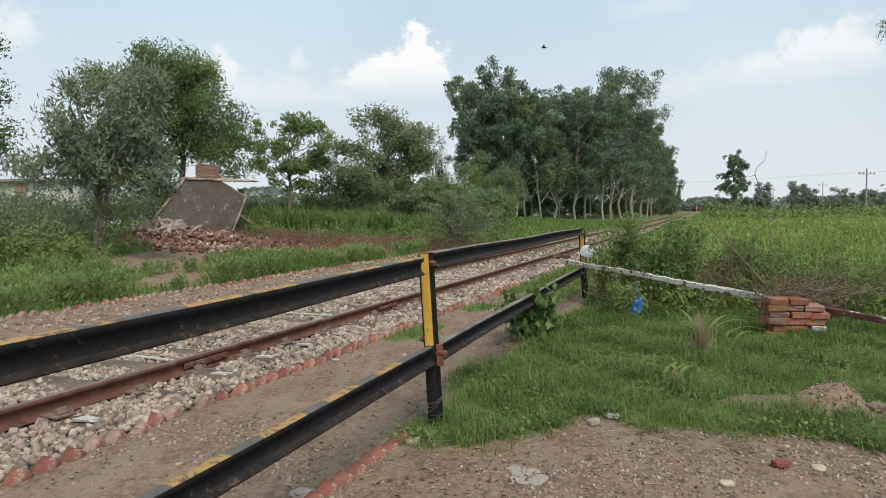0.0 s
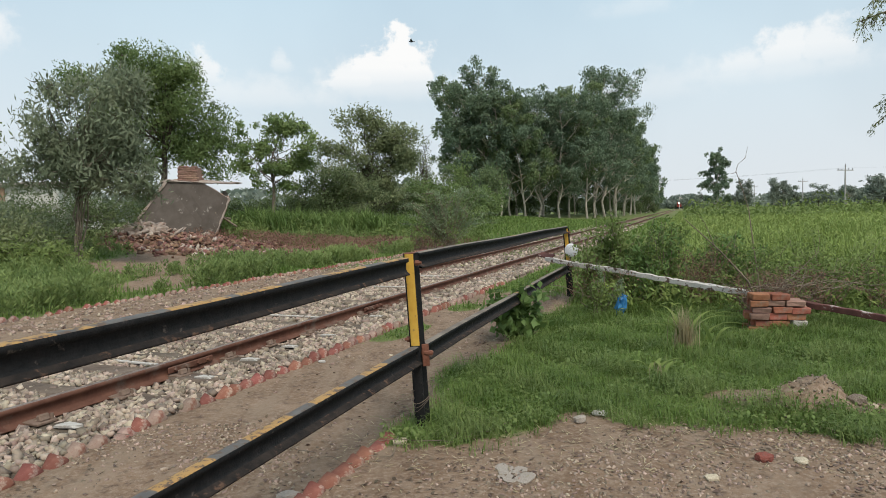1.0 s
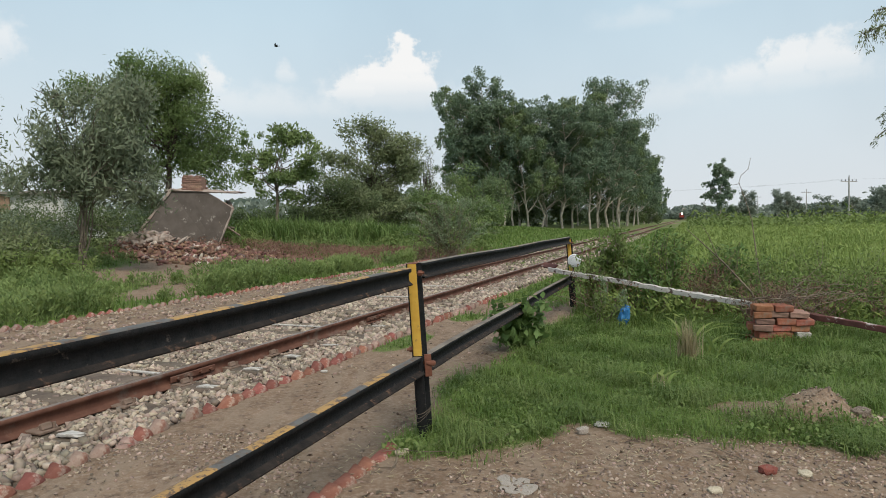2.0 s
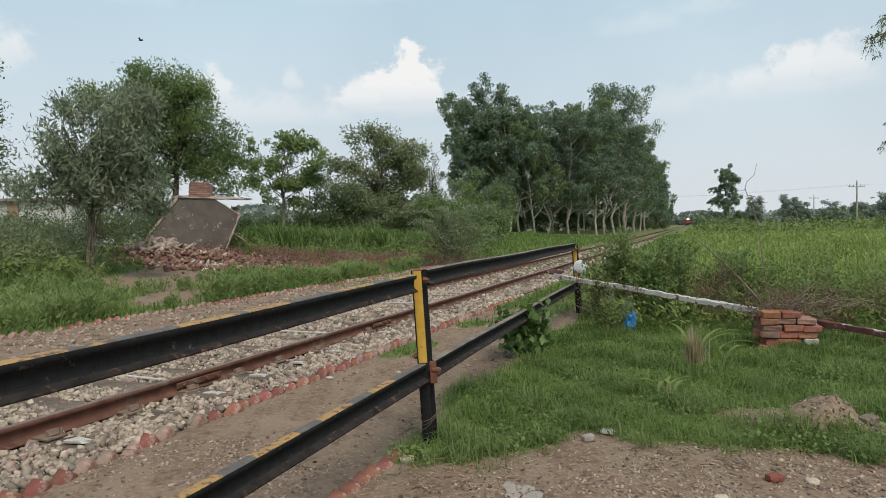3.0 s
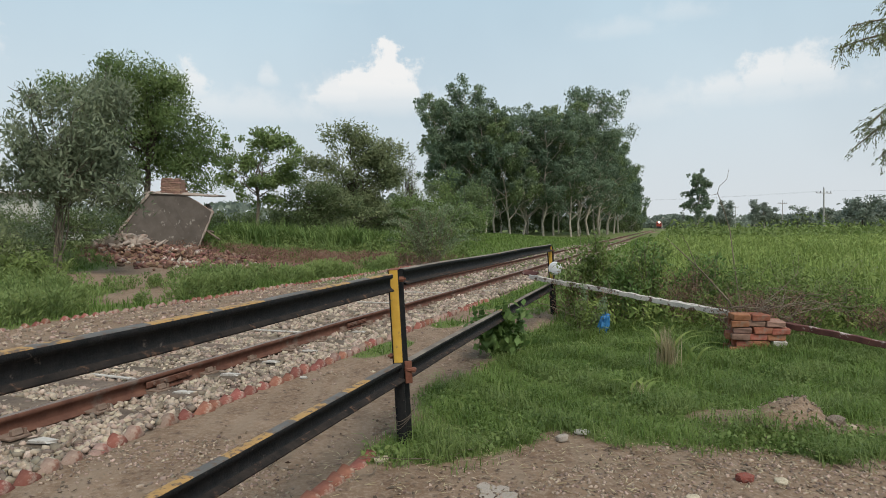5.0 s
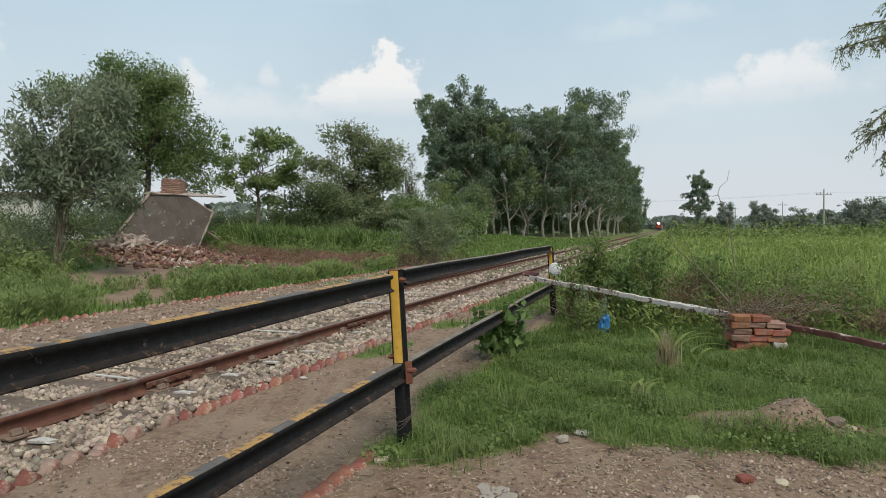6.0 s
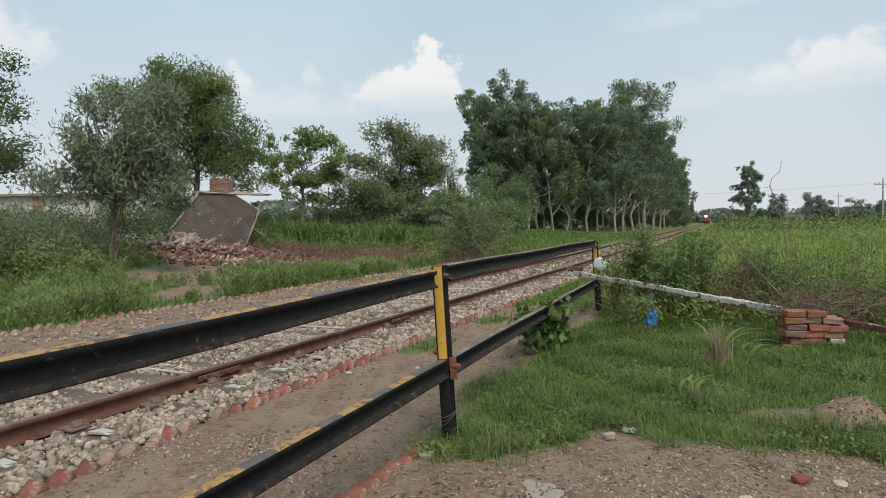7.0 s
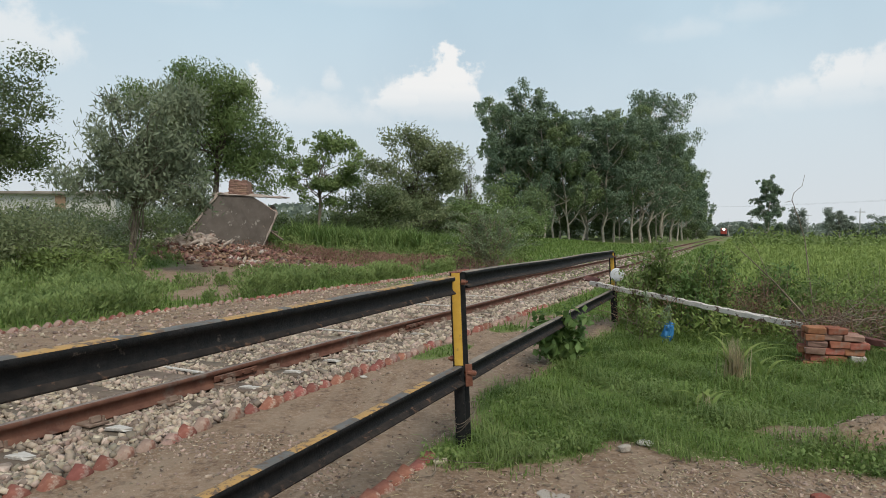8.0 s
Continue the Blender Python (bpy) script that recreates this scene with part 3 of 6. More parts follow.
def build_ground():
    def axis(lo, hi, dense_lo, dense_hi, step, growth):
        c = list(np.arange(dense_lo, dense_hi, step))
        s, v = step, dense_hi
        while v < hi:
            c.append(v)
            s *= growth
            v += s
        c.append(hi)
        s, v, left = step, dense_lo, []
        while v > lo:
            s *= growth
            v -= s
            left.append(max(v, lo))
        return np.array(left[::-1] + c)
    xs, ys = axis(-1800, 1800, -5, 6, 0.07, 1.06), axis(-1500, 2600, 1.8, 10, 0.07, 1.05)
    X, Y = np.meshgrid(xs, ys, indexing="ij")
    Z = land(X, Y)
    v = np.stack([X, Y, Z], 2).reshape(-1, 3)
    nx, ny = X.shape
    i, j = np.meshgrid(np.arange(nx - 1), np.arange(ny - 1), indexing="ij")
    i, j = i.ravel(), j.ravel()
    f = np.stack([i * ny + j, (i + 1) * ny + j, (i + 1) * ny + j + 1, i * ny + j + 1], 1)
    ob = ob_np("ground", v, f, M_GROUND, smooth=True)
    x, y = v[:, 0], v[:, 1]
    a = np.abs(across(x, y) + 0.15)
    values = {"grassy": grassy_at(x, y), "redsoil": red_at(x, y), "stony": smooth(2.15, 1.75, a) * (1 - 0.75 * smooth(15, 26, y))}
    for key, val in values.items():
        at = ob.data.attributes.new(key, "FLOAT", "POINT")
        at.data.foreach_set("value", np.asarray(val, np.float32))
    return tagged(ob, "dry earth road and rough grassy ground", "ground", kind="structure")


build_ground()

# ======================= railway track =======================
def rail_profile(h, head, foot, web):
    """Flat-bottomed rail section, x across, z up from the foot, counter-clockwise."""
    p = [(-foot / 2, 0), (foot / 2, 0), (foot / 2, 0.07 * h), (web / 2 + 0.006, 0.2 * h), (web / 2, 0.3 * h), (web / 2, 0.68 * h), (head / 2, 0.76 * h), (head / 2, 0.96 * h), (head / 2 - 0.008, h)]
    return p + [(-x, z) for x, z in reversed(p[2:])]


def sweep(profile, path, tilt=None):
    """A closed profile carried along a path in plan; returns verts, quads and the profile index of each quad."""
    path = np.asarray(path, float)
    t = np.gradient(path, axis=0)
    t[:, 2] = 0
    t /= np.linalg.norm(t, axis=1)[:, None]
    side = np.stack([t[:, 1], -t[:, 0], np.zeros(len(t))], 1)
    pr = np.asarray(profile, float)
    v = path[:, None, :] + side[:, None, :] * pr[None, :, :1] + np.array([0, 0, 1.0]) * pr[None, :, 1:]
    n, k = len(path), len(pr)
    i, j = np.meshgrid(np.arange(n - 1), np.arange(k), indexing="ij")
    i, j = i.ravel(), j.ravel()
    jj = (j + 1) % k
    f = np.stack([i * k + j, i * k + jj, (i + 1) * k + jj, (i + 1) * k + j], 1)
    return v.reshape(-1, 3), f, j


def track_rail(side, label):
    ys = np.concatenate([np.arange(-12, 40, 0.5), np.arange(40, 640, 6.0)])
    a = side * GAUGE / 2 + side * 0.035
    x = track_x(ys) + a * NX
    y = ys + a * NY
    z = np.full_like(ys, RAIL_Z - 0.15) + 0.004 * np.sin(ys * 0.8) * (ys < 40)
    prof = rail_profile(0.152, 0.07, 0.13, 0.018)
    v, f, j = sweep(prof, np.stack([x, y, z], 1))
    idx = np.where(np.isin(j, (8, 9)), 1, 0)
    ob = ob_np("rail", v, f, [M_RAIL_RUST, M_RAIL_TOP], mat_index=idx)
    return tagged(ob, label, "rail", "running rails")


def spine(y, a, z=0.0):
    """A place by the distance along the track and across it."""
    return (float(track_x(y)) + a * NX, y + a * NY, z)


YAW = math.degrees(math.atan2(-DX, DY))   # turns local y along the track

rail_near = track_rail(1, "rust-brown steel running rail with a worn head")
rail_off = track_rail(-1, "rust-brown steel running rail beyond the ballast")
# joint plates on the camera-side rail
for yj, a_ in ((6.72, 0.915), (10.3, 0.915), (8.9, -0.845)):
    bm = bmesh.new()
    box(bm, 0.018, 0.60, 0.06, bevel=0.006)
    for k in (-0.22, -0.08, 0.08, 0.22):
        bmesh.ops.create_cone(bm, cap_ends=True, segments=6, radius1=0.018, radius2=0.016, depth=0.03, matrix=pose(0.02, k, 0, 0, 90, 0))
    plate = part("fish_plate", bm, M_RAIL_RUST, label="rusted bolted joint plate on the rail web")
    plate.parent = rail_near if a_ > 0 else rail_off
    plate.matrix_basis = pose(*spine(yj, a_, 0.072), 0, 0, YAW)

# sleepers
def sleeper_meshes():
    out = []
    for s in range(4):
        r = rng_of(40 + s)
        bm = bmesh.new()
        box(bm, 2.75, 0.24, 0.13, bevel=0.018, jitter=0.012, rng=r)
        me = bpy.data.meshes.new("sleeper")
        bm.to_mesh(me)
        bm.free()
        me.materials.append(M_SLEEPER)
        out.append(me)
    return out


def chair_mesh():
    bm = bmesh.new()
    box(bm, 0.30, 0.17, 0.022, bevel=0.005)
    for sx in (-1, 1):
        box(bm, 0.055, 0.085, 0.06, pose(sx * 0.098, 0, 0.03, 0, -sx * 20, 0), bevel=0.012)
        bmesh.ops.create_cone(bm, cap_ends=True, segments=6, radius1=0.015, radius2=0.013, depth=0.05, matrix=pose(sx * 0.125, 0.05, 0.03))
    me = bpy.data.meshes.new("rail_chair")
    bm.to_mesh(me)
    bm.free()
    me.materials.append(M_STEEL_BROWN)
    return me


def end_mesh():
    bm = bmesh.new()
    box(bm, 0.17, 0.11, 0.016, bevel=0.004, jitter=0.015, rng=rng_of(44))
    me = bpy.data.meshes.new("painted_end")
    bm.to_mesh(me)
    bm.free()
    me.materials.append(M_WHITEWASH)
    return me


SLEEPERS, CHAIR, PAINTED = sleeper_meshes(), chair_mesh(), end_mesh()
r = rng_of(3)
for k, yk in enumerate(np.arange(-6.0, 60.0, 0.66)):
    sl = new("sleeper", SLEEPERS[k % 4])
    sl.matrix_basis = pose(*spine(yk, r.uniform(-0.05, 0.05), -0.062 + r.uniform(-0.010, 0.008)), r.uniform(-1, 1), r.uniform(-0.6, 0.6), YAW + r.uniform(-2, 2))
    tagged(sl, "weathered brown sleeper sunk in the ballast", "sleeper", "track sleepers")
    for side in (-1, 1):
        c = new("rail_chair", CHAIR)
        c.parent = sl
        c.matrix_basis = pose(side * 0.873, 0, 0.076)
    if r.random() < 0.45:
        e = new("painted_end", PAINTED)
        e.parent = sl
        e.matrix_basis = pose(1.24, 0, 0.073, 0, 0, r.uniform(-6, 6))
        tagged(e, "whitewashed sleeper end")

# slender tie bars across the track
for k, (yk, a0, a1, w_) in enumerate(((6.75, -0.15, 0.72, 0.034), (9.55, -0.55, 0.70, 0.034), (13.0, -0.6, 0.70, 0.04), (15.0, -0.6, 0.7, 0.045))):
    bm = bmesh.new()
    box(bm, a1 - a0, w_, 0.022, bevel=0.005)
    t = part("tie_bar", bm, M_WHITEWASH)
    t.matrix_basis = pose(*spine(yk, (a0 + a1) / 2, 0.03), 0, 0, YAW - 3 + 2 * k)
    tagged(t, "thin whitewashed tie bar between the rails", "tie bar", "tie bars")


def scatter(rng, y0, y1, a0, a1, density):
    n = int((y1 - y0) / 0.922 * (a1 - a0) * density)
    y, a = rng.uniform(y0, y1, n), rng.uniform(a0, a1, n)
    return track_x(y) + a * NX, y + a * NY, a


def build_ballast():
    rng = rng_of(5)
    sets = []
    for y0, y1, dens, size in ((2.0, 9.0, 900, 0.039), (9.0, 17.0, 330, 0.058), (17, 32, 90, 0.08), (32, 60, 30, 0.11)):
        x, y, a = scatter(rng, y0, y1, -2.25, 1.80, dens)
        edge = smooth(-2.3, -1.7, a) * smooth(1.85, 1.7, a)
        keep = rng.random(len(x)) < edge * (1 - 0.75 * smooth(14, 26, y))
        x, y, a = x[keep], y[keep], a[keep]
        on_sleeper = np.abs(((y - a * NY) + 6.0 + 0.33) % 0.66 - 0.33) < 0.115
        bare = on_sleeper & (np.abs(a) < 1.38) & (rng.random(len(x)) < 0.80)
        x, y, a = x[~bare], y[~bare], a[~bare]
        near_rail = np.abs(np.abs(a) - 0.873) < 0.055
        x, y, a = x[~near_rail], y[~near_rail], a[~near_rail]
        z = land(x, y) + rng.uniform(0.0, 0.040, len(x)) - 0.02 * (np.abs(np.abs(a) - 0.873) < 0.10) + 0.012 * wavy(x, y, 4.0)
        sets.append(stones(rng, np.stack([x, y, z], 1), size))
    v, f = join(sets)
    ob = ob_np("ballast", v, f, M_BALLAST)
    tagged(ob, "grey-brown broken stone ballast between the rails", "ballast", kind="stuff")


build_ballast()

# ======================= barrier of old rails =======================
POST_A, POST_B = Vector((-0.075, 4.62, 0)), Vector((2.47, 11.25, 0))
POST_0 = Vector((-2.05, 0.0, 0))


def beam(name, parent, a, b, z, drop=0.0, h=0.128, label="", head=None, bands=(), foot=0.105):
    """A rail laid level as a barrier beam, painted in bands on its head."""
    d = (b - a)
    length = d.length
    prof = rail_profile(h, 0.060, foot, 0.018)
    ys = np.linspace(0, length, 240)
    path = np.stack([np.zeros_like(ys), ys, 0.004 * np.sin(ys * 1.7)], 1)
    v, f, j = sweep(prof, path)
    idx = np.where(np.isin(j, (7, 8, 9)), 1, np.where(np.isin(j, (0, 1, 2, 14, 15)), 2, 0))
    ob = ob_np(name, v, f, [M_BLACK, head or M_BANDED, M_BLACK_DUSTY], parent, label, mat_index=idx)
    paint = np.zeros(len(v))
    for lo, hi, strength in bands:
        paint = np.maximum(paint, strength * smooth(lo - 0.03, lo + 0.03, v[:, 1]) * smooth(hi + 0.03, hi - 0.03, v[:, 1]))
    at = ob.data.attributes.new("band", "FLOAT", "POINT")
    at.data.foreach_set("value", np.asarray(paint, np.float32))
    yaw = math.degrees(math.atan2(-d.x, d.y))
    ob.matrix_basis = pose(a.x, a.y, z - h - drop, math.degrees(math.atan2(drop, length)), 0, yaw)
    return ob


def fence_post(parent, place, height, lean_x, lean_y, yaw):
    """An upright rail: yellow head above, black below and on the web."""
    prof = rail_profile(0.115, 0.062, 0.11, 0.03)
    zs = np.array([-0.3, 0.0, 0.2, 0.45, 0.545, 0.56, 0.8, 1.0, height - 0.01, height])
    k = len(prof)
    v = np.array([[px, -pz + 0.06, z] for z in zs for px, pz in prof])
    i, j = np.meshgrid(np.arange(len(zs) - 1), np.arange(k), indexing="ij")
    i, j = i.ravel(), j.ravel()
    f = np.stack([i * k + j, (i + 1) * k + j, (i + 1) * k + (j + 1) % k, i * k + (j + 1) % k], 1)
    idx = np.where(np.isin(j, (7, 8, 9)) & (i >= 5), 1, 0)
    ob = ob_np("post", v, f, [M_BLACK, M_YELLOW], parent, mat_index=idx)
    m = pose(*place, lean_y, lean_x, yaw)
    ob.matrix_basis = m
    bm = bmesh.new()
    box(bm, 0.074, 0.112, 0.006, pose(0, 0.003, height + 0.003), bevel=0.002)
    cap = part("cap", bm, M_RUSTBOLT, parent, "thin rusty cap plate")
    cap.matrix_basis = m
    for zb, sx in ((0.50, 1), (0.60, -1), (height - 0.07, 1)):
        bm = bmesh.new()
        bmesh.ops.create_cone(bm, cap_ends=True, segments=6, radius1=0.022, radius2=0.020, depth=0.03, matrix=pose(sx * 0.05, 0.0, zb, 0, 90, 0))
        bmesh.ops.create_cone(bm, cap_ends=True, segments=8, radius1=0.010, radius2=0.010, depth=0.05, matrix=pose(sx * 0.055, 0.0, zb, 0, 90, 0))
        b = part("bolt", bm, M_RUSTBOLT, parent, "rusty bolt and nut")
        b.matrix_basis = m
    return m


def build_barrier():
    fence = empty("barrier_fence")
    tagged(fence, "crossing barrier fence of old rails painted black and yellow", "fence")
    ma = fence_post(fence, POST_A, 1.215, -2.6, 0.5, -6)
    fence_post(fence, POST_B, 1.17, -3.0, 0, -14)
    fence_post(fence, POST_0, 1.20, 0, 0, -20)
    bm = bmesh.new()
    box(bm, 0.05, 0.012, 0.16, pose(0.066, -0.03, 0.485, 0, 0, 14), bevel=0.003)
    box(bm, 0.07, 0.05, 0.03, pose(0.085, -0.02, 0.50, 0, 8, 0), bevel=0.008)
    br = part("bracket", bm, M_RUSTBOLT, fence, "rust-red clamp bracket")
    br.matrix_basis = ma
    top = Vector((-0.12, 4.56, 0))
    beam("top_beam", fence, POST_0, top + Vector((-0.040, -0.095, 0)), 1.192, 0.070, h=0.121, foot=0.072, label="upper barrier rail with yellow bands on its head",
         bands=((0.4, 0.9, 1.0), (1.25, 1.6, 1.0), (1.9, 2.22, 1.0), (2.26, 2.42, 0.55), (2.69, 3.03, 1.0), (3.08, 3.40, 0.8), (3.82, 4.25, 1.0), (4.5, 4.9, 0.8)))
    beam("top_beam", fence, Vector((-0.09, 4.70, 0)), POST_B + Vector((-0.07, -0.04, 0)), 1.215, h=0.115, head=M_DUSTY_HEAD, label="upper barrier rail, black with a dusty head")
    beam("low_beam", fence, POST_0 + Vector((0.02, 0, 0)), top + Vector((0.015, 0.02, 0)), 0.551, 0.086, label="lower barrier rail with yellow bands on its head",
         bands=((0.5, 0.85, 1.0), (1.2, 1.5, 1.0), (1.9, 2.2, 1.0), (2.56, 2.87, 1.0), (3.09, 3.42, 1.0), (3.62, 3.93, 0.9), (4.17, 4.47, 1.0)))
    beam("low_beam", fence, Vector((-0.05, 4.70, 0)), POST_B + Vector((-0.05, -0.02, 0)), 0.548, h=0.12, head=M_DUSTY_HEAD, label="lower barrier rail with a dust-covered head")


build_barrier()

# ======================= ruin on the bank =======================
def build_ruin():
    ruin = empty("ruined_hut", pose(0, 0, 0))
    tagged(ruin, "collapsed plastered brick hut leaning over on its rubble", "ruin")
    # tilted wall slab: corners seen from the track side
    tl, tr, br_, bl = Vector((-11.80, 29.9, 3.28)), Vector((-8.80, 29.2, 2.34)), Vector((-9.56, 28.9, 0.34)), Vector((-13.52, 29.1, 0.66))
    t2 = Vector((-9.95, 29.5, 3.02))
    depth = Vector((-0.75, 2.0, 0.45))
    bm = bmesh.new()
    ring = (tl, t2, tr, br_, bl)
    vs = [bm.verts.new(c) for c in ring]
    vb = [bm.verts.new(c + depth * 0.09) for c in ring]
    bm.faces.new(vs[::-1])
    bm.faces.new(vb)
    for a in range(5):
        fc = bm.faces.new((vs[a], vs[(a + 1) % 5], vb[(a + 1) % 5], vb[a]))
        fc.material_index = 1
    bmesh.ops.triangulate(bm, faces=[fc for fc in bm.faces if len(fc.verts) == 5])
    bmesh.ops.recalc_face_normals(bm, faces=bm.faces)
    bmesh.ops.subdivide_edges(bm, edges=bm.edges, cuts=4, use_grid_fill=True)
    rr = rng_of(9)
    for v in bm.verts:
        v.co += Vector(rr.uniform(-0.018, 0.018, 3))
    part("wall", bm, [M_PLASTER, M_PLASTER_EDGE], ruin, "grey cement-plastered wall, tilted")
    # the side wall on the bush's side, broken plaster
    bm = bmesh.new()
    q = [tl + Vector((-0.02, 0.0, 0.02)), bl + Vector((-0.03, 0, -0.1)), bl + Vector((-0.62, 1.2, -0.1)), tl + Vector((-0.50, 1.5, -0.12))]
    vs = [bm.verts.new(c) for c in q]
    vb = [bm.verts.new(c + Vector((0.18, 0.10, 0))) for c in q]
    bm.faces.new(vs)
    bm.faces.new(vb[::-1])
    for a in range(4):
        bm.faces.new((vs[(a + 1) % 4], vs[a], vb[a], vb[(a + 1) % 4]))
    bmesh.ops.recalc_face_normals(bm, faces=bm.faces)
    bmesh.ops.subdivide_edges(bm, edges=bm.edges, cuts=5, use_grid_fill=True)
    for v in bm.verts:
        v.co += Vector(rr.uniform(-0.05, 0.05, 3))
    part("side_wall", bm, M_PLASTER_EDGE, ruin, "side wall with its plaster broken away")
    # far side closing wall
    bm = bmesh.new()
    q = [tr + Vector((-0.02, 0.19, -0.02)), br_ + Vector((0.0, 0.2, 0)), br_ + depth, tr + depth]
    vs = [bm.verts.new(c) for c in q]
    vb = [bm.verts.new(c + Vector((-0.16, 0, 0))) for c in q]
    bm.faces.new(vs)
    bm.faces.new(vb[::-1])
    for a in range(4):
        bm.faces.new((vs[(a + 1) % 4], vs[a], vb[a], vb[(a + 1) % 4]))
    bmesh.ops.recalc_face_normals(bm, faces=bm.faces)
    part("side_wall", bm, M_PLASTER_EDGE, ruin)
    # roof slab with ragged edge
    bm = bmesh.new()
    mid = (tl + t2) / 2 + Vector((0.16, 0.85, 0.10))
    box(bm, 3.05, 1.9, 0.07, pose(*(mid + Vector((0.28, 0, -0.03))), 3, 4, -12), jitter=0.05, rng=rr)
    bmesh.ops.subdivide_edges(bm, edges=bm.edges, cuts=5, use_grid_fill=True)
    for v in bm.verts:
        v.co += Vector(rr.uniform(-0.045, 0.045, 3))
    part("roof", bm, M_PLASTER_EDGE, ruin, "cracked roof slab with a ragged edge")
    # brick stub on the roof, course by course
    stub = empty("chimney")
    stub.parent = ruin
    tagged(stub, "stub of a brick chimney on the roof")
    bm = bmesh.new()
    box(bm, 0.235, 0.115, 0.072, bevel=0.008)
    me = bpy.data.meshes.new("brick")
    bm.to_mesh(me)
    bm.free()
    me.materials.append(M_BRICK_PALE)
    base = Vector((-10.92, 30.0, 3.12))
    for c in range(10):
        w = 0.92 - 0.02 * c
        n = 4
        for k in range(n):
            for s in range(2):
                if c == 9 and rr.random() < 0.4:
                    continue
                b = new("brick", me)
                b.parent = stub
                off = (0.5 if c % 2 else 0) * 0.12
                b.matrix_basis = pose(base.x - w / 2 + (k + 0.5) * w / n + off + rr.uniform(-0.012, 0.012), base.y + s * 0.7 + rr.uniform(-0.02, 0.02), base.z + c * 0.083 + 0.03 * (n / 2 - k) * 0.25, 0, 3, rr.uniform(-3, 3))
    bm = bmesh.new()
    box(bm, 0.84, 0.66, 0.76, pose(base.x, base.y + 0.35, base.z + 0.36))
    part("core", bm, M_BRICK_PALE, stub)
    # broken edges of the plaster, paler than its face
    for p, q, w in ((tr, br_, 0.075), (tl, bl, 0.13)):
        d = q - p
        m = Matrix.Translation((p + q) / 2 + Vector((0, -0.03, 0))) @ d.to_track_quat("Z", "Y").to_matrix().to_4x4()
        bm = bmesh.new()
        box(bm, w, w * 0.8, d.length, m)
        bmesh.ops.subdivide_edges(bm, edges=[e for e in bm.edges if e.calc_length() > 0.8], cuts=9, use_grid_fill=True)
        for v in bm.verts:
            v.co += Vector(rr.uniform(-0.035, 0.035, 3))
        part("broken_edge", bm, M_PLASTER_EDGE, ruin, "ragged pale edge of broken plaster")
    # props sticking out of the far end
    for a, b in (((-9.45, 29.2, 1.75), (-8.55, 29.3, 1.10)), ((-9.6, 29.5, 1.65), (-8.9, 29.6, 1.45))):
        v, f = tube([a, b], [0.05, 0.045], 6)
        ob_np("timber", v, f, M_TWIG, ruin)


def build_rubble():
    rng = rng_of(12)
    n = 1100
    x = np.concatenate([rng.normal(-12.1, 0.95, n), rng.normal(-9.4, 1.2, 1100)])
    y = np.concatenate([rng.normal(28.1, 0.45, n), rng.normal(27.6, 0.5, 1100)])
    heap = 0.36 * np.exp(-(((x[:n] + 12.2) / 1.25) ** 2 + ((y[:n] - 28.3) / 0.75) ** 2))
    z = land(x, y) + np.concatenate([heap * rng.uniform(0.6, 1.05, n), np.abs(rng.normal(0, 0.08, 1100))])
    s1 = stones(rng, np.stack([x, y, z], 1), 0.13, flat=0.45, lo=0.35, hi=1.8)
    m = 60
    xb, yb = rng.normal(-12.0, 0.8, m), rng.normal(28.0, 0.35, m)
    s2 = stones(rng, np.stack([xb, yb, land(xb, yb) + 0.08 + 0.38 * np.exp(-(((xb + 12.2) / 1.25) ** 2 + ((yb - 28.3) / 0.75) ** 2))], 1), 0.34, flat=0.22, lo=0.6, hi=1.6)
    k = 900
    xt, yt = rng.normal(-7.6, 2.0, k), rng.normal(24.9, 0.8, k)
    s3 = stones(rng, np.stack([xt, yt, land(xt, yt) + np.abs(rng.normal(0, 0.05, k))], 1), 0.11, flat=0.6, lo=0.4, hi=1.9)
    tagged(ob_np("plaster_chunks", *s2, M_PLASTER_EDGE), "pale broken plaster chunks on the rubble", "rubble", kind="stuff")
    v, f = join([s1, s3])
    ob = ob_np("rubble", v, f, M_RUBBLE)
    tagged(ob, "heap of broken brick and plaster rubble below the ruin", "rubble", kind="stuff")


build_ruin()
build_rubble()

# ======================= trees and shrubs =======================
def limb(rng, a, b, r0, r1, steps=6, wobble=0.08, sides=5):
    a, b = np.asarray(a, float), np.asarray(b, float)
    t = np.linspace(0, 1, steps)[:, None]
    p = a + (b - a) * t
    ln = np.linalg.norm(b - a)
    p[1:-1] += rng.normal(size=(steps - 2, 3)) * wobble * ln * np.array([1, 1, 0.5])
    return tube(p, np.linspace(r0, r1, steps), sides)


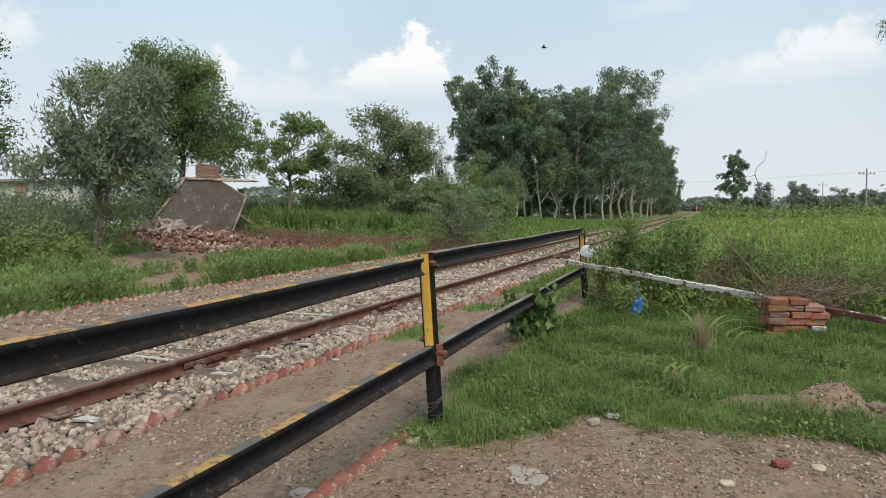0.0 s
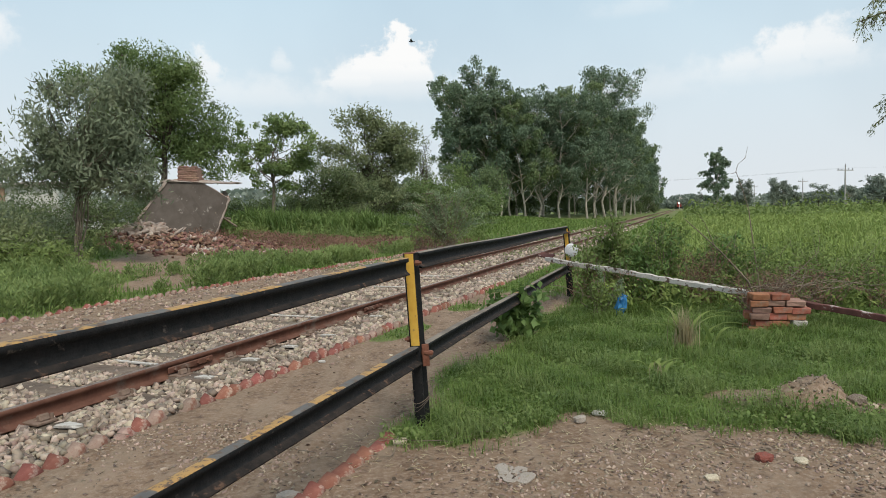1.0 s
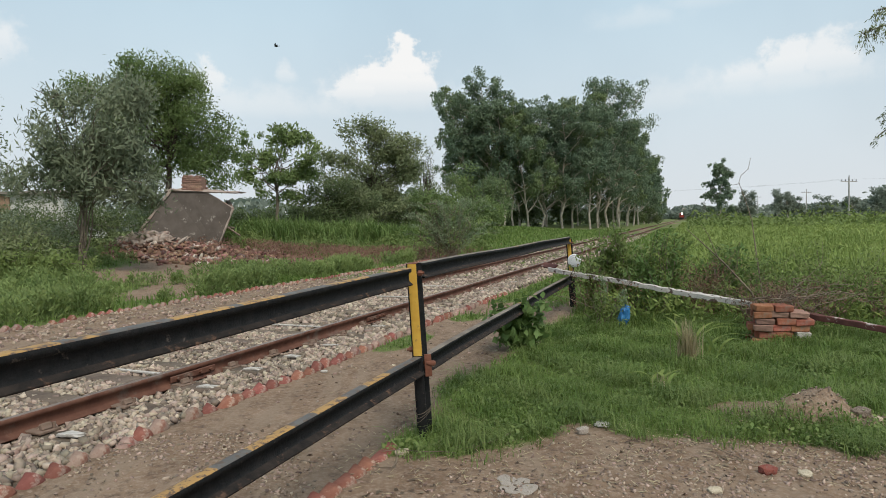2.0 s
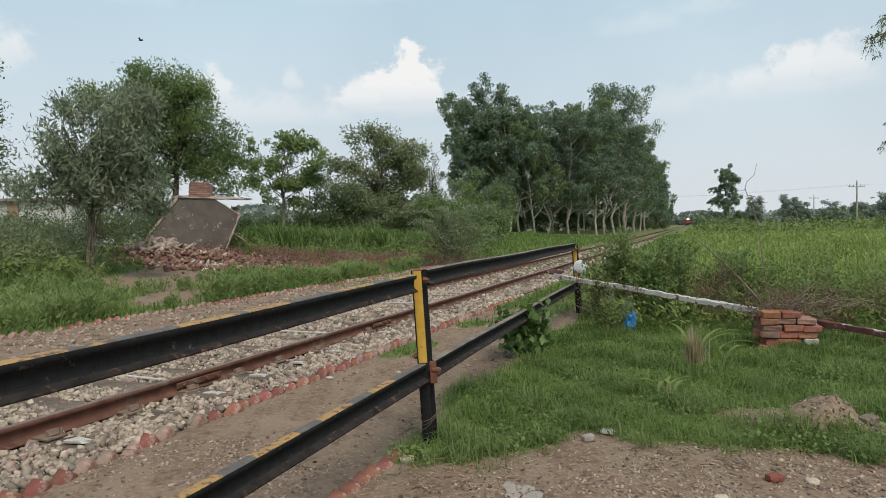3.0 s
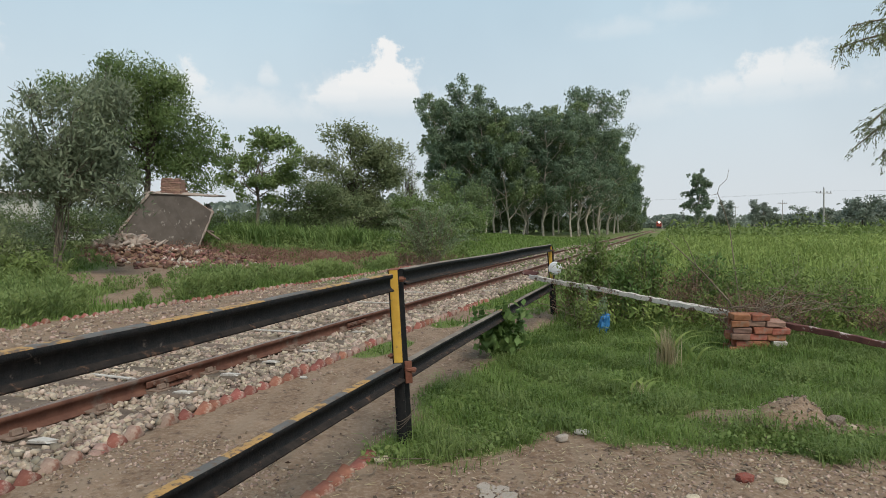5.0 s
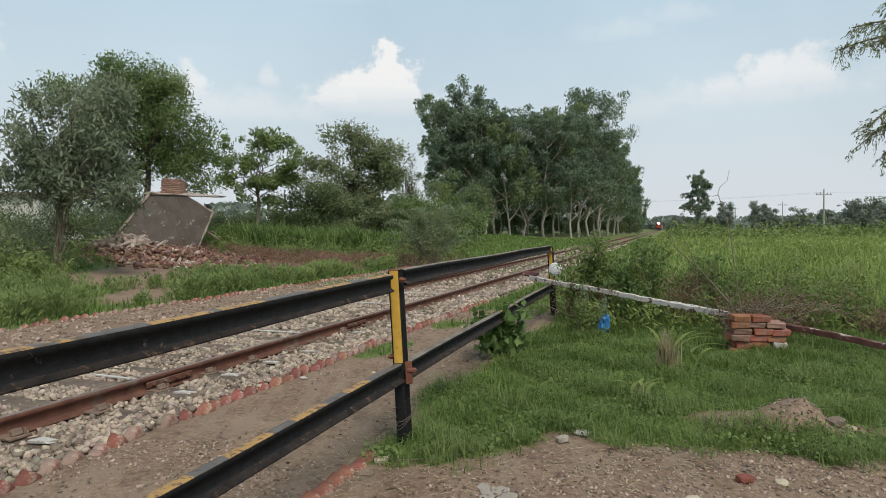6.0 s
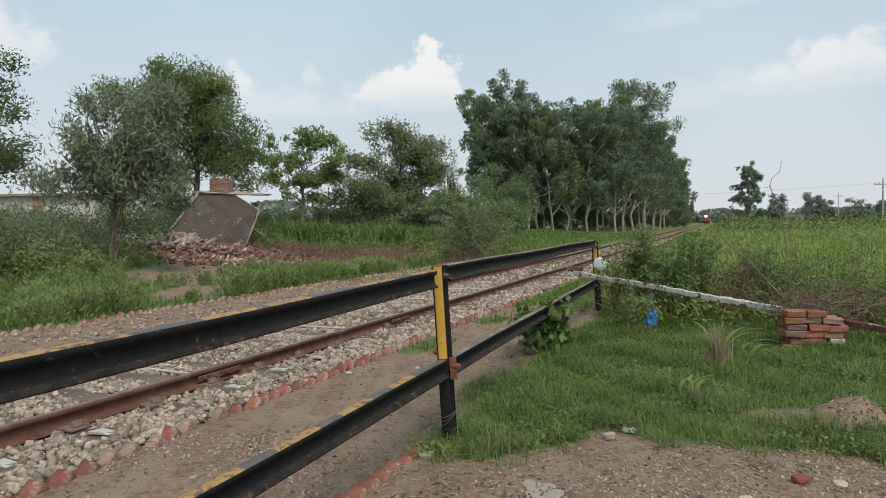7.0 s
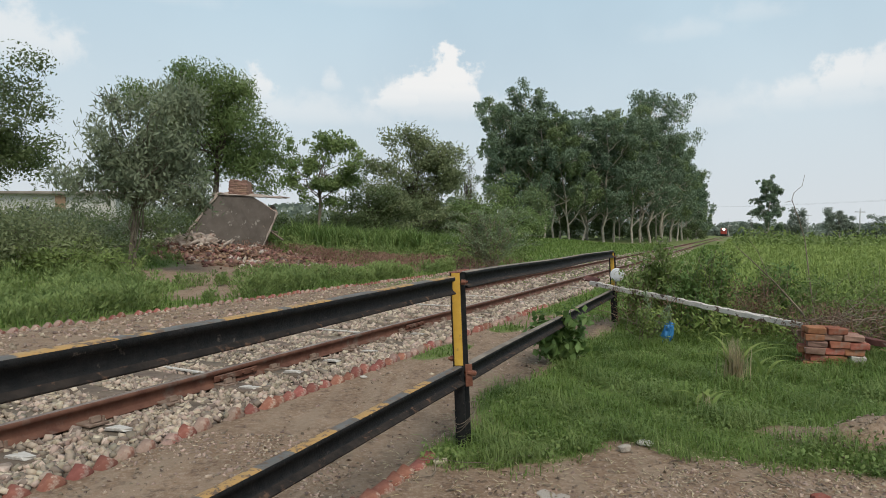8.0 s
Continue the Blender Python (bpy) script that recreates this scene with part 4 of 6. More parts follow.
def tree(name, base, lobes, count, leaf, mat, bark, label, category="tree", seed=0, trunk_r=0.2, clump=0.5, fork=0.35, droop=0.2, trunks=1, density_shell=0.75, lean=(0, 0), group="", per=60, twigs=0, hollow=0.25, puff=9):
    """Trunk, limbs and a crown of leaves gathered in clumps. lobes: (x, y, z, rx, ry, rz) of the crown's masses, from the base."""
    rng = rng_of(seed)
    root = empty(name, pose(*base))
    tagged(root, label, category, group)
    lob = np.asarray(lobes, float)
    vol = lob[:, 3] * lob[:, 4] * lob[:, 5]
    heart = np.average(lob[:, :3], axis=0, weights=vol)
    puffs = []
    for row in lob:
        for k in range(puff):
            q = rng.normal(size=3)
            q /= np.linalg.norm(q)
            s = rng.uniform(0.30, 0.52)
            puffs.append([*(row[:3] + q * row[3:] * rng.uniform(0.35, 0.98)), *(row[3:] * s)])
    lob = np.array(puffs)
    vol = lob[:, 3] * lob[:, 4] * lob[:, 5]
    pick = rng.choice(len(lob), size=max(4, count // per), p=vol / vol.sum())
    d = rng.normal(size=(len(pick), 3))
    d /= np.linalg.norm(d, axis=1)[:, None]
    rad = rng.uniform(hollow, 1.0, len(pick)) ** 0.6
    c = lob[pick, :3] + d * rad[:, None] * lob[pick, 3:] * rng.uniform(0.8, 1.12, (len(pick), 1))
    pieces = []
    top = lob[np.argmax(lob[:, 2]), :3]
    H = c[:, 2].max()
    for k in range(trunks):
        off = rng.normal(size=3) * np.array([1, 1, 0]) * trunk_r * (1.5 if trunks > 1 else 0)
        mid = np.array([lean[0] * 0.5, lean[1] * 0.5, H * fork]) + off * 3
        tip = np.array([lean[0], lean[1], H * 0.8]) + off * 6
        pieces.append(limb(rng, off + np.array([0, 0, -0.3]), mid, trunk_r, trunk_r * 0.7, 5, 0.03, 8))
        pieces.append(limb(rng, mid, tip, trunk_r * 0.7, trunk_r * 0.15, 7, 0.05, 6))
        for j in rng.choice(len(c), size=min(len(c), 22 // trunks + 6), replace=False):
            s = rng.uniform(0.0, 0.75)
            pieces.append(limb(rng, mid + (tip - mid) * s * 0.9, c[j], trunk_r * 0.32 * (1 - 0.5 * s), 0.012, 6, 0.06, 4))
    for j in range(twigs):
        q = c[rng.integers(len(c))]
        pieces.append(limb(rng, q, q + np.clip(rng.normal(size=3), -1.2, 1.2) * clump * 1.1 + np.array([0, 0, 0.3 * clump]), 0.02, 0.006, 4, 0.05, 3))
    v, f = join(pieces)
    ob_np("trunk", v, f, bark, root, smooth=True)
    sizes = rng.uniform(0.5, 1.4, len(c))
    which = rng.choice(len(c), size=count, p=sizes ** 2 / (sizes ** 2).sum())
    pts = c[which] + np.clip(rng.normal(size=(count, 3)), -1.7, 1.7) * clump * sizes[which][:, None] * np.array([0.55, 0.55, 0.42])
    own = lob[pick[which]]
    out = (pts - own[:, :3]) / own[:, 3:].mean(axis=1)[:, None] * 0.8 + (pts - c[which]) / clump * 0.5 + np.array([0, -0.15, 0.7]) + rng.normal(size=(count, 3)) * 0.45
    v, f = leaves(rng, pts, leaf[0], leaf[1], droop, facing=out)
    ob_np("crown", v, f, mat, root)
    return root


def on_land(x, y, dz=0.0):
    return (x, y, float(land(x, y)) + dz)


def gum(base, h, mat, seed, label, group, leaf=(0.46, 0.17), clumps=62, per=115, reach=0.20, bare=0.30, category="tree"):
    """A gum tree: pale leaning trunk, steep limbs that show between tufts of hanging leaves, and a knobbly top."""
    rng = rng_of(seed)
    root = empty("gum_tree", pose(*base))
    tagged(root, label, category, group)
    lean = rng.normal(0, 0.05, 2) * h
    t = np.linspace(0, 1, 9)
    spine_ = np.stack([lean[0] * t ** 1.4, lean[1] * t ** 1.4, -0.3 + (0.88 * h + 0.3) * t], 1)
    spine_[1:-1, :2] += rng.normal(size=(7, 2)) * 0.012 * h
    pieces = [tube(spine_, np.linspace(0.0088 * h, 0.03, 9), 7)]
    tufts = [spine_[-1] + np.array([0, 0, 0.05 * h])]
    n_limb = 18
    for k in range(n_limb):
        s0 = bare + (0.93 - bare) * (k + rng.random()) / n_limb
        i = min(int(s0 * 8), 7)
        a = spine_[i] + (spine_[i + 1] - spine_[i]) * (s0 * 8 - i)
        ang = k * 2.4 + rng.normal(0, 0.4)
        ln = h * reach * (1.15 - 0.55 * s0) * rng.uniform(0.65, 1.15)
        rise = rng.uniform(0.55, 1.25)
        b = a + np.array([math.cos(ang), math.sin(ang), rise]) * ln
        pieces.append(limb(rng, a, b, 0.0045 * h * (1.3 - s0), 0.02, 5, 0.06, 4))
        tufts.append(b)
        for j in range(3):
            w = rng.uniform(0.45, 1.0)
            c = a + (b - a) * w
            e = c + np.array([rng.normal(0, 0.30), rng.normal(0, 0.30), rng.uniform(-0.05, 0.35)]) * ln * 0.9
            pieces.append(limb(rng, c, e, 0.0016 * h, 0.012, 3, 0.06, 3))
            tufts.append(e)
    tufts = np.array(tufts)
    more = clumps - len(tufts)
    if more > 0:
        src = rng.choice(len(tufts), more)
        tufts = np.concatenate([tufts, tufts[src] + rng.normal(size=(more, 3)) * np.array([0.045, 0.045, 0.035]) * h])
    size = 0.042 * h * rng.uniform(0.6, 1.35, len(tufts))
    which = rng.choice(len(tufts), size=len(tufts) * per, p=size ** 2 / (size ** 2).sum())
    d = rng.normal(size=(len(which), 3))
    d /= np.linalg.norm(d, axis=1)[:, None]
    d[:, 2] = np.where(d[:, 2] < 0, d[:, 2] * 1.5, d[:, 2] * 0.75)
    pts = tufts[which] + d * (size[which] * rng.random(len(which)) ** 0.45)[:, None]
    out = d + np.array([0, -0.1, 0.7]) + rng.normal(size=(len(which), 3)) * 0.35
    v, f = join(pieces)
    ob_np("trunk", v, f, M_GUMBARK, root, smooth=True)
    v, f = leaves(rng, pts, leaf[0], leaf[1], 0.9, facing=out)
    ob_np("crown", v, f, mat, root)
    return root


# narrow-leaved bush beside the ruin
tree("bush", on_land(-10.75, 20.0), [(0.4, 0, 3.5, 1.4, 1.2, 1.4), (1.7, 0, 4.4, 1.0, 1.0, 1.2), (-0.7, 0, 3.7, 1.1, 1.0, 1.3), (-1.5, 0, 3.0, 0.8, 0.9, 0.7), (1.4, 0.2, 3.0, 1.0, 1.0, 1.1), (0.9, 0, 5.2, 1.0, 0.9, 0.8), (-0.1, 0, 4.9, 0.8, 0.8, 0.6), (2.0, 0, 2.3, 0.7, 0.8, 0.6)], 14000, (0.23, 0.056), M_WILLOW, M_BARK,
     "tall bush with narrow drooping grey-green leaves", "bush", seed=21, trunk_r=0.030, clump=0.42, fork=0.34, droop=0.9, trunks=8, per=42, twigs=100, puff=14, hollow=0.4, lean=(0.5, 0))
# acacia behind the ruin
tree("acacia_tree", on_land(-14.1, 34.0), [(-0.4, 0, 7.6, 2.6, 2.4, 2.0), (1.7, 0, 6.4, 2.2, 2.2, 2.0), (-2.4, 0, 6.4, 2.0, 2, 2.2), (3.1, 0, 4.8, 1.4, 1.6, 1.5), (2.9, 0, 3.5, 1.4, 1.2, 0.9), (0.4, 0, 5.6, 2.4, 2, 1.6), (-3.2, 0, 4.4, 1.9, 2, 1.8), (-1.2, 0.5, 9.0, 1.5, 1.4, 0.9), (0.9, 0, 8.1, 1.6, 1.6, 1.0), (-2.9, 0, 8.0, 1.4, 1.3, 1.0), (3.3, 0, 5.9, 1.0, 1.1, 1.1), (-0.6, 0, 4.2, 1.6, 1.5, 0.9)], 44000, (0.21, 0.072), M_ACACIA, M_DARKBARK,
     "large spreading acacia with feathery green foliage", seed=22, trunk_r=0.22, clump=0.60, fork=0.30, droop=0.15, lean=(1.1, 0), per=110, twigs=60, puff=11)
# tree on the left edge
tree("shade_tree", on_land(-34.5, 45.0), [(0, 0, 8.5, 3.2, 3, 3.4), (1.6, 0, 11.2, 1.8, 2, 1.4), (0.8, 0, 6.2, 3.2, 3, 2.2), (-2.5, 0, 11.5, 2.8, 2.5, 2.4), (3.6, 0, 12.6, 1.6, 1.3, 0.9), (2.4, 0, 11.2, 1.6, 1.5, 1.1), (3.0, 0, 9.0, 1.5, 1.4, 1.2), (3.8, 0, 6.4, 1.9, 1.8, 1.5)], 17000, (0.30, 0.13), M_DARK, M_BARK,
     "broad dark-leaved tree behind the white building", seed=23, trunk_r=0.28, clump=0.95, per=70, twigs=60)
# small open tree
tree("young_tree", on_land(-10.5, 45.0), [(0.2, 0, 7.3, 1.5, 1.3, 0.7), (-1.6, 0, 7.0, 1.1, 1.1, 0.55), (1.6, 0, 6.9, 1.1, 1.1, 0.55), (2.8, 0, 6.3, 0.9, 0.9, 0.45), (-2.2, 0, 5.6, 1.1, 1.2, 0.6), (1.9, 0, 5.3, 1.2, 1.2, 0.6), (-0.2, 0, 5.6, 1.5, 1.4, 0.8), (0.6, 0, 4.2, 1.4, 1.3, 0.8), (-1.4, 0, 4.2, 1.3, 1.2, 0.7), (2.6, 0, 4.3, 0.8, 0.9, 0.4), (-2.4, 0, 4.6, 0.7, 0.8, 0.4), (0, 0, 3.0, 1.5, 1.3, 0.6)], 8500, (0.26, 0.12), M_FICUS, M_BARK,
     "young open-crowned tree with tiers of bright leaves", seed=24, trunk_r=0.14, clump=0.40, per=60, hollow=0.3, puff=8, twigs=40, fork=0.4)
# second acacia
tree("acacia_tree", on_land(-4.6, 55.0), [(0.4, 0, 7.6, 2.6, 2.4, 2.2), (2.4, 0, 6.2, 2.0, 2, 1.9), (-2.4, 0, 5.6, 1.9, 2, 1.8), (0.0, 0, 4.2, 3.4, 2.6, 1.9), (-1.6, 0, 8.9, 1.2, 1.2, 1.0), (3.4, 0, 7.4, 1.3, 1.2, 0.9), (-3.8, 0, 6.6, 1.3, 1.2, 1.0)], 24000, (0.29, 0.11), M_ACACIA_G, M_DARKBARK,
     "grey-green acacia with a wide airy crown", seed=25, trunk_r=0.24, clump=0.80, per=120, twigs=160)
tree("dead_sapling", on_land(-0.2, 56.0), [(0, 0, 6.0, 0.9, 0.8, 1.0)], 260, (0.16, 0.06), M_ACACIA_G, M_DARKBARK,
     "thin half-bare tree with few leaves", seed=26, trunk_r=0.12, clump=0.4, per=14, twigs=30)

# undergrowth behind the reeds
for k, (x, y, w, h, m, lab) in enumerate((
        (-7.0, 47, 2.4, 4.4, M_DARK, "dense dark shrub behind the reeds"), (-4.4, 49, 2.8, 3.6, M_ACACIA_G, "grey-green shrub thicket behind the reeds"), (-8.8, 51, 2.4, 3.8, M_DARK, "dense dark shrub behind the reeds"), (-8.6, 58, 3.0, 5.2, M_ACACIA_G, "grey-green shrub thicket behind the reeds"), (-2.0, 50, 2.6, 3.6, M_DARK, "dense dark shrub behind the reeds"),
        (0.8, 47, 2.8, 3.8, M_ACACIA, "tall green shrub with feathery leaves"), (3.2, 52, 2.6, 4.0, M_ACACIA, "tall green shrub with feathery leaves"), (4.4, 64, 3.4, 6.2, M_FICUS, "bright green shrub beside the gum trees"),
        (-0.5, 66, 3.6, 6.4, M_ACACIA_G, "grey-green shrub thicket behind the reeds"), (6.4, 74, 2.8, 6.6, M_EUC_Y, "yellow-green shrub below the gum trees"), (-17.5, 44, 2.6, 3.0, M_DARK, "dense dark shrub behind the ruin"),
        (-13.0, 50, 3.0, 3.0, M_DARK, "dense dark shrub behind the ruin"))):
    tree("shrub", on_land(x, y), [(0, 0, h * 0.55, w, w * 0.8, h * 0.45), (w * 0.5, 0, h * 0.35, w * 0.7, w * 0.6, h * 0.32), (-w * 0.5, 0, h * 0.35, w * 0.7, w * 0.6, h * 0.35)], 5200, (0.24, 0.10), m, M_DARKBARK,
         lab, "shrub", seed=60 + k, trunk_r=0.06, clump=0.6, trunks=3, per=60, fork=0.2, group="undergrowth shrubs")

# dark low thicket on the near left
for k, (x, y, w, h, m) in enumerate(((-13.2, 19.0, 2.0, 2.0, M_ACACIA_G), (-15.8, 22.0, 2.4, 2.0, M_WILLOW), (-15.2, 24.2, 1.6, 1.6, M_DARK), (-18.5, 26.0, 2.8, 2.2, M_DARK), (-14.4, 26.5, 1.8, 2.4, M_DARK), (-11.6, 18.0, 1.3, 0.9, M_WEED), (-22.5, 30.0, 3.2, 2.3, M_WILLOW), (-14.6, 17.2, 1.8, 1.8, M_ACACIA_G))):
    tree("thicket_shrub", on_land(x, y), [(0, 0, h * 0.55, w * 1.1, w * 0.9, h * 0.42), (w * 0.8, 0, h * 0.35, w * 0.9, w * 0.8, h * 0.3), (-w * 0.8, 0.2, h * 0.4, w * 0.9, w * 0.8, h * 0.34)], 8000, (0.15, 0.045), m, M_BARK,
         "low dark feathery thicket shrub on the bank", "shrub", seed=80 + k, trunk_r=0.04, clump=0.5, trunks=4, per=60, fork=0.2, droop=0.3, group="thicket shrubs")

# grey mimosa by the track
tree("mimosa_shrub", on_land(0.3, 26.5), [(0, 0, 0.9, 0.9, 0.9, 0.75), (0.7, 0, 1.4, 0.8, 0.7, 0.5), (-0.4, 0, 1.6, 0.7, 0.6, 0.55), (1.2, 0.3, 1.7, 0.7, 0.5, 0.3), (0.2, 0, 2.3, 0.5, 0.4, 0.5), (-0.9, 0, 0.8, 0.7, 0.6, 0.6)], 1700, (0.14, 0.032), M_HERB, M_TWIG,
     "grey-green feathery mimosa shrub beside the track", "shrub", seed=95, trunk_r=0.03, clump=0.35, trunks=5, per=50, fork=0.2, twigs=60)



def build_sprays():
    rng = rng_of(97)
    root = empty("arching_mimosa", pose(*on_land(0.9, 26.2)))
    tagged(root, "arching pale feathery mimosa sprays beside the track", "shrub")
    pieces, pts, dirs = [], [], []
    for k in range(52):
        ang = rng.uniform(-0.5, math.pi + 0.5)
        reach, top = rng.uniform(0.6, 2.3), rng.uniform(1.0, 2.5)
        s = np.linspace(0, 1, 10)
        p = np.stack([np.cos(ang) * reach * s, np.sin(ang) * 0.5 * reach * s, top * np.sin(s * rng.uniform(1.5, 2.1))], 1)
        pieces.append(tube(p, np.linspace(0.014, 0.004, 10), 4))
        for j in range(150):
            w = rng.uniform(0.18, 1.0)
            i = min(int(w * 9), 8)
            q = p[i] + (p[i + 1] - p[i]) * (w * 9 - i)
            pts.append(q + rng.normal(size=3) * np.array([0.07, 0.07, 0.05]))
            dirs.append(p[i + 1] - p[i])
    v, f = join(pieces)
    ob_np("stem", v, f, M_TWIG, root)
    v, f = leaves(rng, np.array(pts), 0.13, 0.030, 0.0, 0.5, np.array(dirs), facing=np.array([0, -0.2, 1.0]) + rng.normal(size=(len(pts), 3)) * 0.4)
    ob_np("foliage", v, f, M_MIMOSA, root)


build_sprays()

# gum grove
r = rng_of(31)
GUMS = [(5.4, 94, 20.5, 0), (8.0, 95, 23.0, 0), (6.2, 99, 21.0, 1), (10.6, 94, 21.0, 0), (12.4, 97, 19.8, 0), (14.4, 95, 18.5, 1), (17.0, 99, 18.5, 0), (18.6, 104, 20.5, 0), (20.0, 98, 20.0, 0), (22.6, 103, 21.0, 1), (25.0, 101, 20.5, 0), (28.0, 108, 21.0, 0), (30.5, 111, 26.6, 0), (33.6, 115, 26.2, 0),
        (35.5, 122, 22.0, 1), (39.5, 130, 21.5, 0), (44.0, 140, 21.0, 0), (49.0, 152, 21.5, 0), (55.0, 166, 20.5, 1), (61.0, 180, 21.0, 0), (67.0, 195, 20.0, 0), (73.0, 212, 17.5, 0), (82.0, 236, 19.0, 0), (92.0, 262, 18.0, 1), (103.0, 292, 18.0, 0)]
GUMS += [(7.4 + 4.1 * k, 103 + 3.1 * k + (k % 3) * 2.0, 17.0 + (k * 7 % 5), k % 2) for k in range(9)]
for k, (x, y, h, young) in enumerate(GUMS):
    h = h * 1.02
    far = y > 125
    gum(on_land(x, y), h, M_EUC_Y if young else M_EUC, 120 + k, "tall gum tree with a pale trunk and drooping foliage", "gum tree row",
        (0.62, 0.26) if far else (0.46, 0.19), 60 if far else 92, 75 if far else 96, 0.18 if far else 0.22, 0.13)
# scrub at the feet of the gums
for k in range(16):
    x, y = 9 + k * 3.2, 101 + k * 4.2 + r.uniform(-2, 2)
    tree("shrub", on_land(x, y + 6), [(0, 0, 1.6, 2.6, 2.0, 1.9), (1.2, 0, 3.6, 2.0, 1.5, 2.0)], 1800, (0.45, 0.2), M_DARK, M_DARKBARK, "dark undergrowth shrub below the gum trees", "shrub", seed=150 + k, trunk_r=0.06, clump=0.8, trunks=2, fork=0.2, group="grove undergrowth")

# trees on the horizon, distance haze painted into their pale leaf colour
FARS = [(106, 148, 6.6, 3.6, 0), (114, 152, 6.0, 3.2, 0), (111, 225, 7.4, 2.7, 0), (135, 250, 8.2, 1.9, 1), (140, 252, 8.4, 2.0, 1), (147, 258, 6.4, 2.4, 0), (126, 262, 5.4, 3.4, 0), (160, 262, 7.2, 4.0, 0), (172, 262, 8.5, 2.6, 1), (184, 265, 8.0, 4.6, 0), (192, 262, 8.0, 4.4, 0), (168, 215, 10.5, 4.0, 0), (182, 220, 12.0, 5.0, 0), (128, 300, 7, 6, 0), (205, 270, 9, 6, 0), (220, 265, 10, 6, 0)]
for k, (x, y, h, w, tall) in enumerate(FARS):
    h *= 1.42
    w *= 1.2
    lobes = [(0, 0, h * 0.72, w * 0.8, w * 0.8, h * 0.26), (w * 0.3, 0, h * 0.45, w, w, h * 0.22), (-w * 0.35, 0, h * 0.4, w * 0.9, w, h * 0.24)]
    tree("distant_tree", (x, y, 0), lobes, 2600, (0.75, 0.36), M_FAR_HAZED, M_GUMBARK if tall else M_DARKBARK, "distant tree standing over the fields", seed=200 + k, trunk_r=0.25, clump=1.0, per=50, group="distant trees")
gum((99.0, 220, 0), 21.0, M_EUC, 233, "broad gum tree standing alone over the fields", "distant trees", (0.8, 0.38), 130, 55, 0.22, 0.06)


def far_woods():
    rng = rng_of(300)
    n = 20000
    t = rng.random(n)
    x = 120 + t * 330 + rng.normal(0, 4, n)
    y = 560 - 90 * t + rng.normal(0, 10, n)
    h = (10 + 6 * wavy(x * 0.05, t * 5, 1.0)) * smooth(0.0, 0.04, t)
    z = rng.random(n) ** 0.7 * h
    x2, y2 = rng.uniform(-260, 60, 9000), rng.uniform(240, 300, 9000)
    z2 = rng.random(9000) * (11 + 5 * wavy(x2 * 0.06, y2 * 0.01))
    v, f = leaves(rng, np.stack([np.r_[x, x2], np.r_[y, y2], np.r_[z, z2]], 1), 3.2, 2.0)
    # the haze over these woods is only their pale leaf colour
    ob = ob_np("far_woods", v, f, M_FAR_HAZED)
    tagged(ob, "belt of woods on the horizon, leaf colour paled for haze", "woods", kind="stuff")


far_woods()

# ======================= brick edgings =======================
def brick_mesh(seed, mat, sx=0.225, sy=0.108, sz=0.072, rough=0.008):
    rr = rng_of(seed)
    bm = bmesh.new()
    box(bm, sx, sy, sz, bevel=0.007, jitter=rough, rng=rr)
    me = bpy.data.meshes.new("brick")
    bm.to_mesh(me)
    bm.free()
    me.materials.append(mat)
    return me


def worn_brick_mesh(seed, mat):
    """A brick with its corners knocked round by wear."""
    bm = bmesh.new()
    box(bm, 0.215, 0.105, 0.118)
    bmesh.ops.subdivide_edges(bm, edges=bm.edges, cuts=3, use_grid_fill=True)
    half = Vector((0.1075, 0.0525, 0.059))
    for v in bm.verts:
        core = Vector([max(-h + 0.027, min(h - 0.027, c)) for c, h in zip(v.co, half)])
        d = v.co - core
        if d.length > 0.027:
            v.co = core + d.normalized() * 0.027
        v.co *= 1 + 0.09 * noise.noise(v.co * 22 + Vector((seed * 3.7, 0, 0)))
    me = bpy.data.meshes.new("brick")
    bm.to_mesh(me)
    bm.free()
    me.materials.append(mat)
    me.polygons.foreach_set("use_smooth", np.ones(len(me.polygons), bool))
    return me


EDGE_RED = [worn_brick_mesh(500 + k, M_BRICK_RED) for k in range(4)]
EDGE_WHITE = [worn_brick_mesh(510 + k, M_BRICK_WHITE) for k in range(3)]


def dogtooth(label, a, y0, y1, step, seed, white, gap=0.04, sink=0.0):
    """Bricks set on their corners in a row beside the ballast."""
    row = empty("brick_edging")
    tagged(row, label, "brick edging", "brick edgings", kind="structure")
    rr = rng_of(seed)
    y = y0
    while y < y1:
        if rr.random() > gap:
            phase = math.sin(y * 1.9 + seed) + rr.normal(0, 0.5)
            me = EDGE_WHITE[rr.integers(3)] if phase < white else EDGE_RED[rr.integers(4)]
            b = new("brick", me)
            b.parent = row
            px, py, _ = spine(y, a + rr.uniform(-0.025, 0.025))
            b.matrix_basis = Matrix.Translation((px, py, float(land(px, py)) - 0.032 - sink + rr.uniform(-0.014, 0.012))) @ pose(0, 0, 0, 0, 0, YAW + rr.uniform(-9, 9)) @ pose(0, 0, 0, 45 + rr.uniform(-8, 8), rr.uniform(-7, 7), 0) @ pose(0, 0, 0, 0, 0, 90)
        y += step * rr.uniform(0.85, 1.15)


dogtooth("row of tilted red and whitewashed bricks edging the ballast", 1.83, 1.5, 14.0, 0.158, 1, -0.55)
dogtooth("row of tilted red bricks edging the far side of the bed", -4.23, 5.0, 28.0, 0.168, 2, 0.0, gap=0.02)

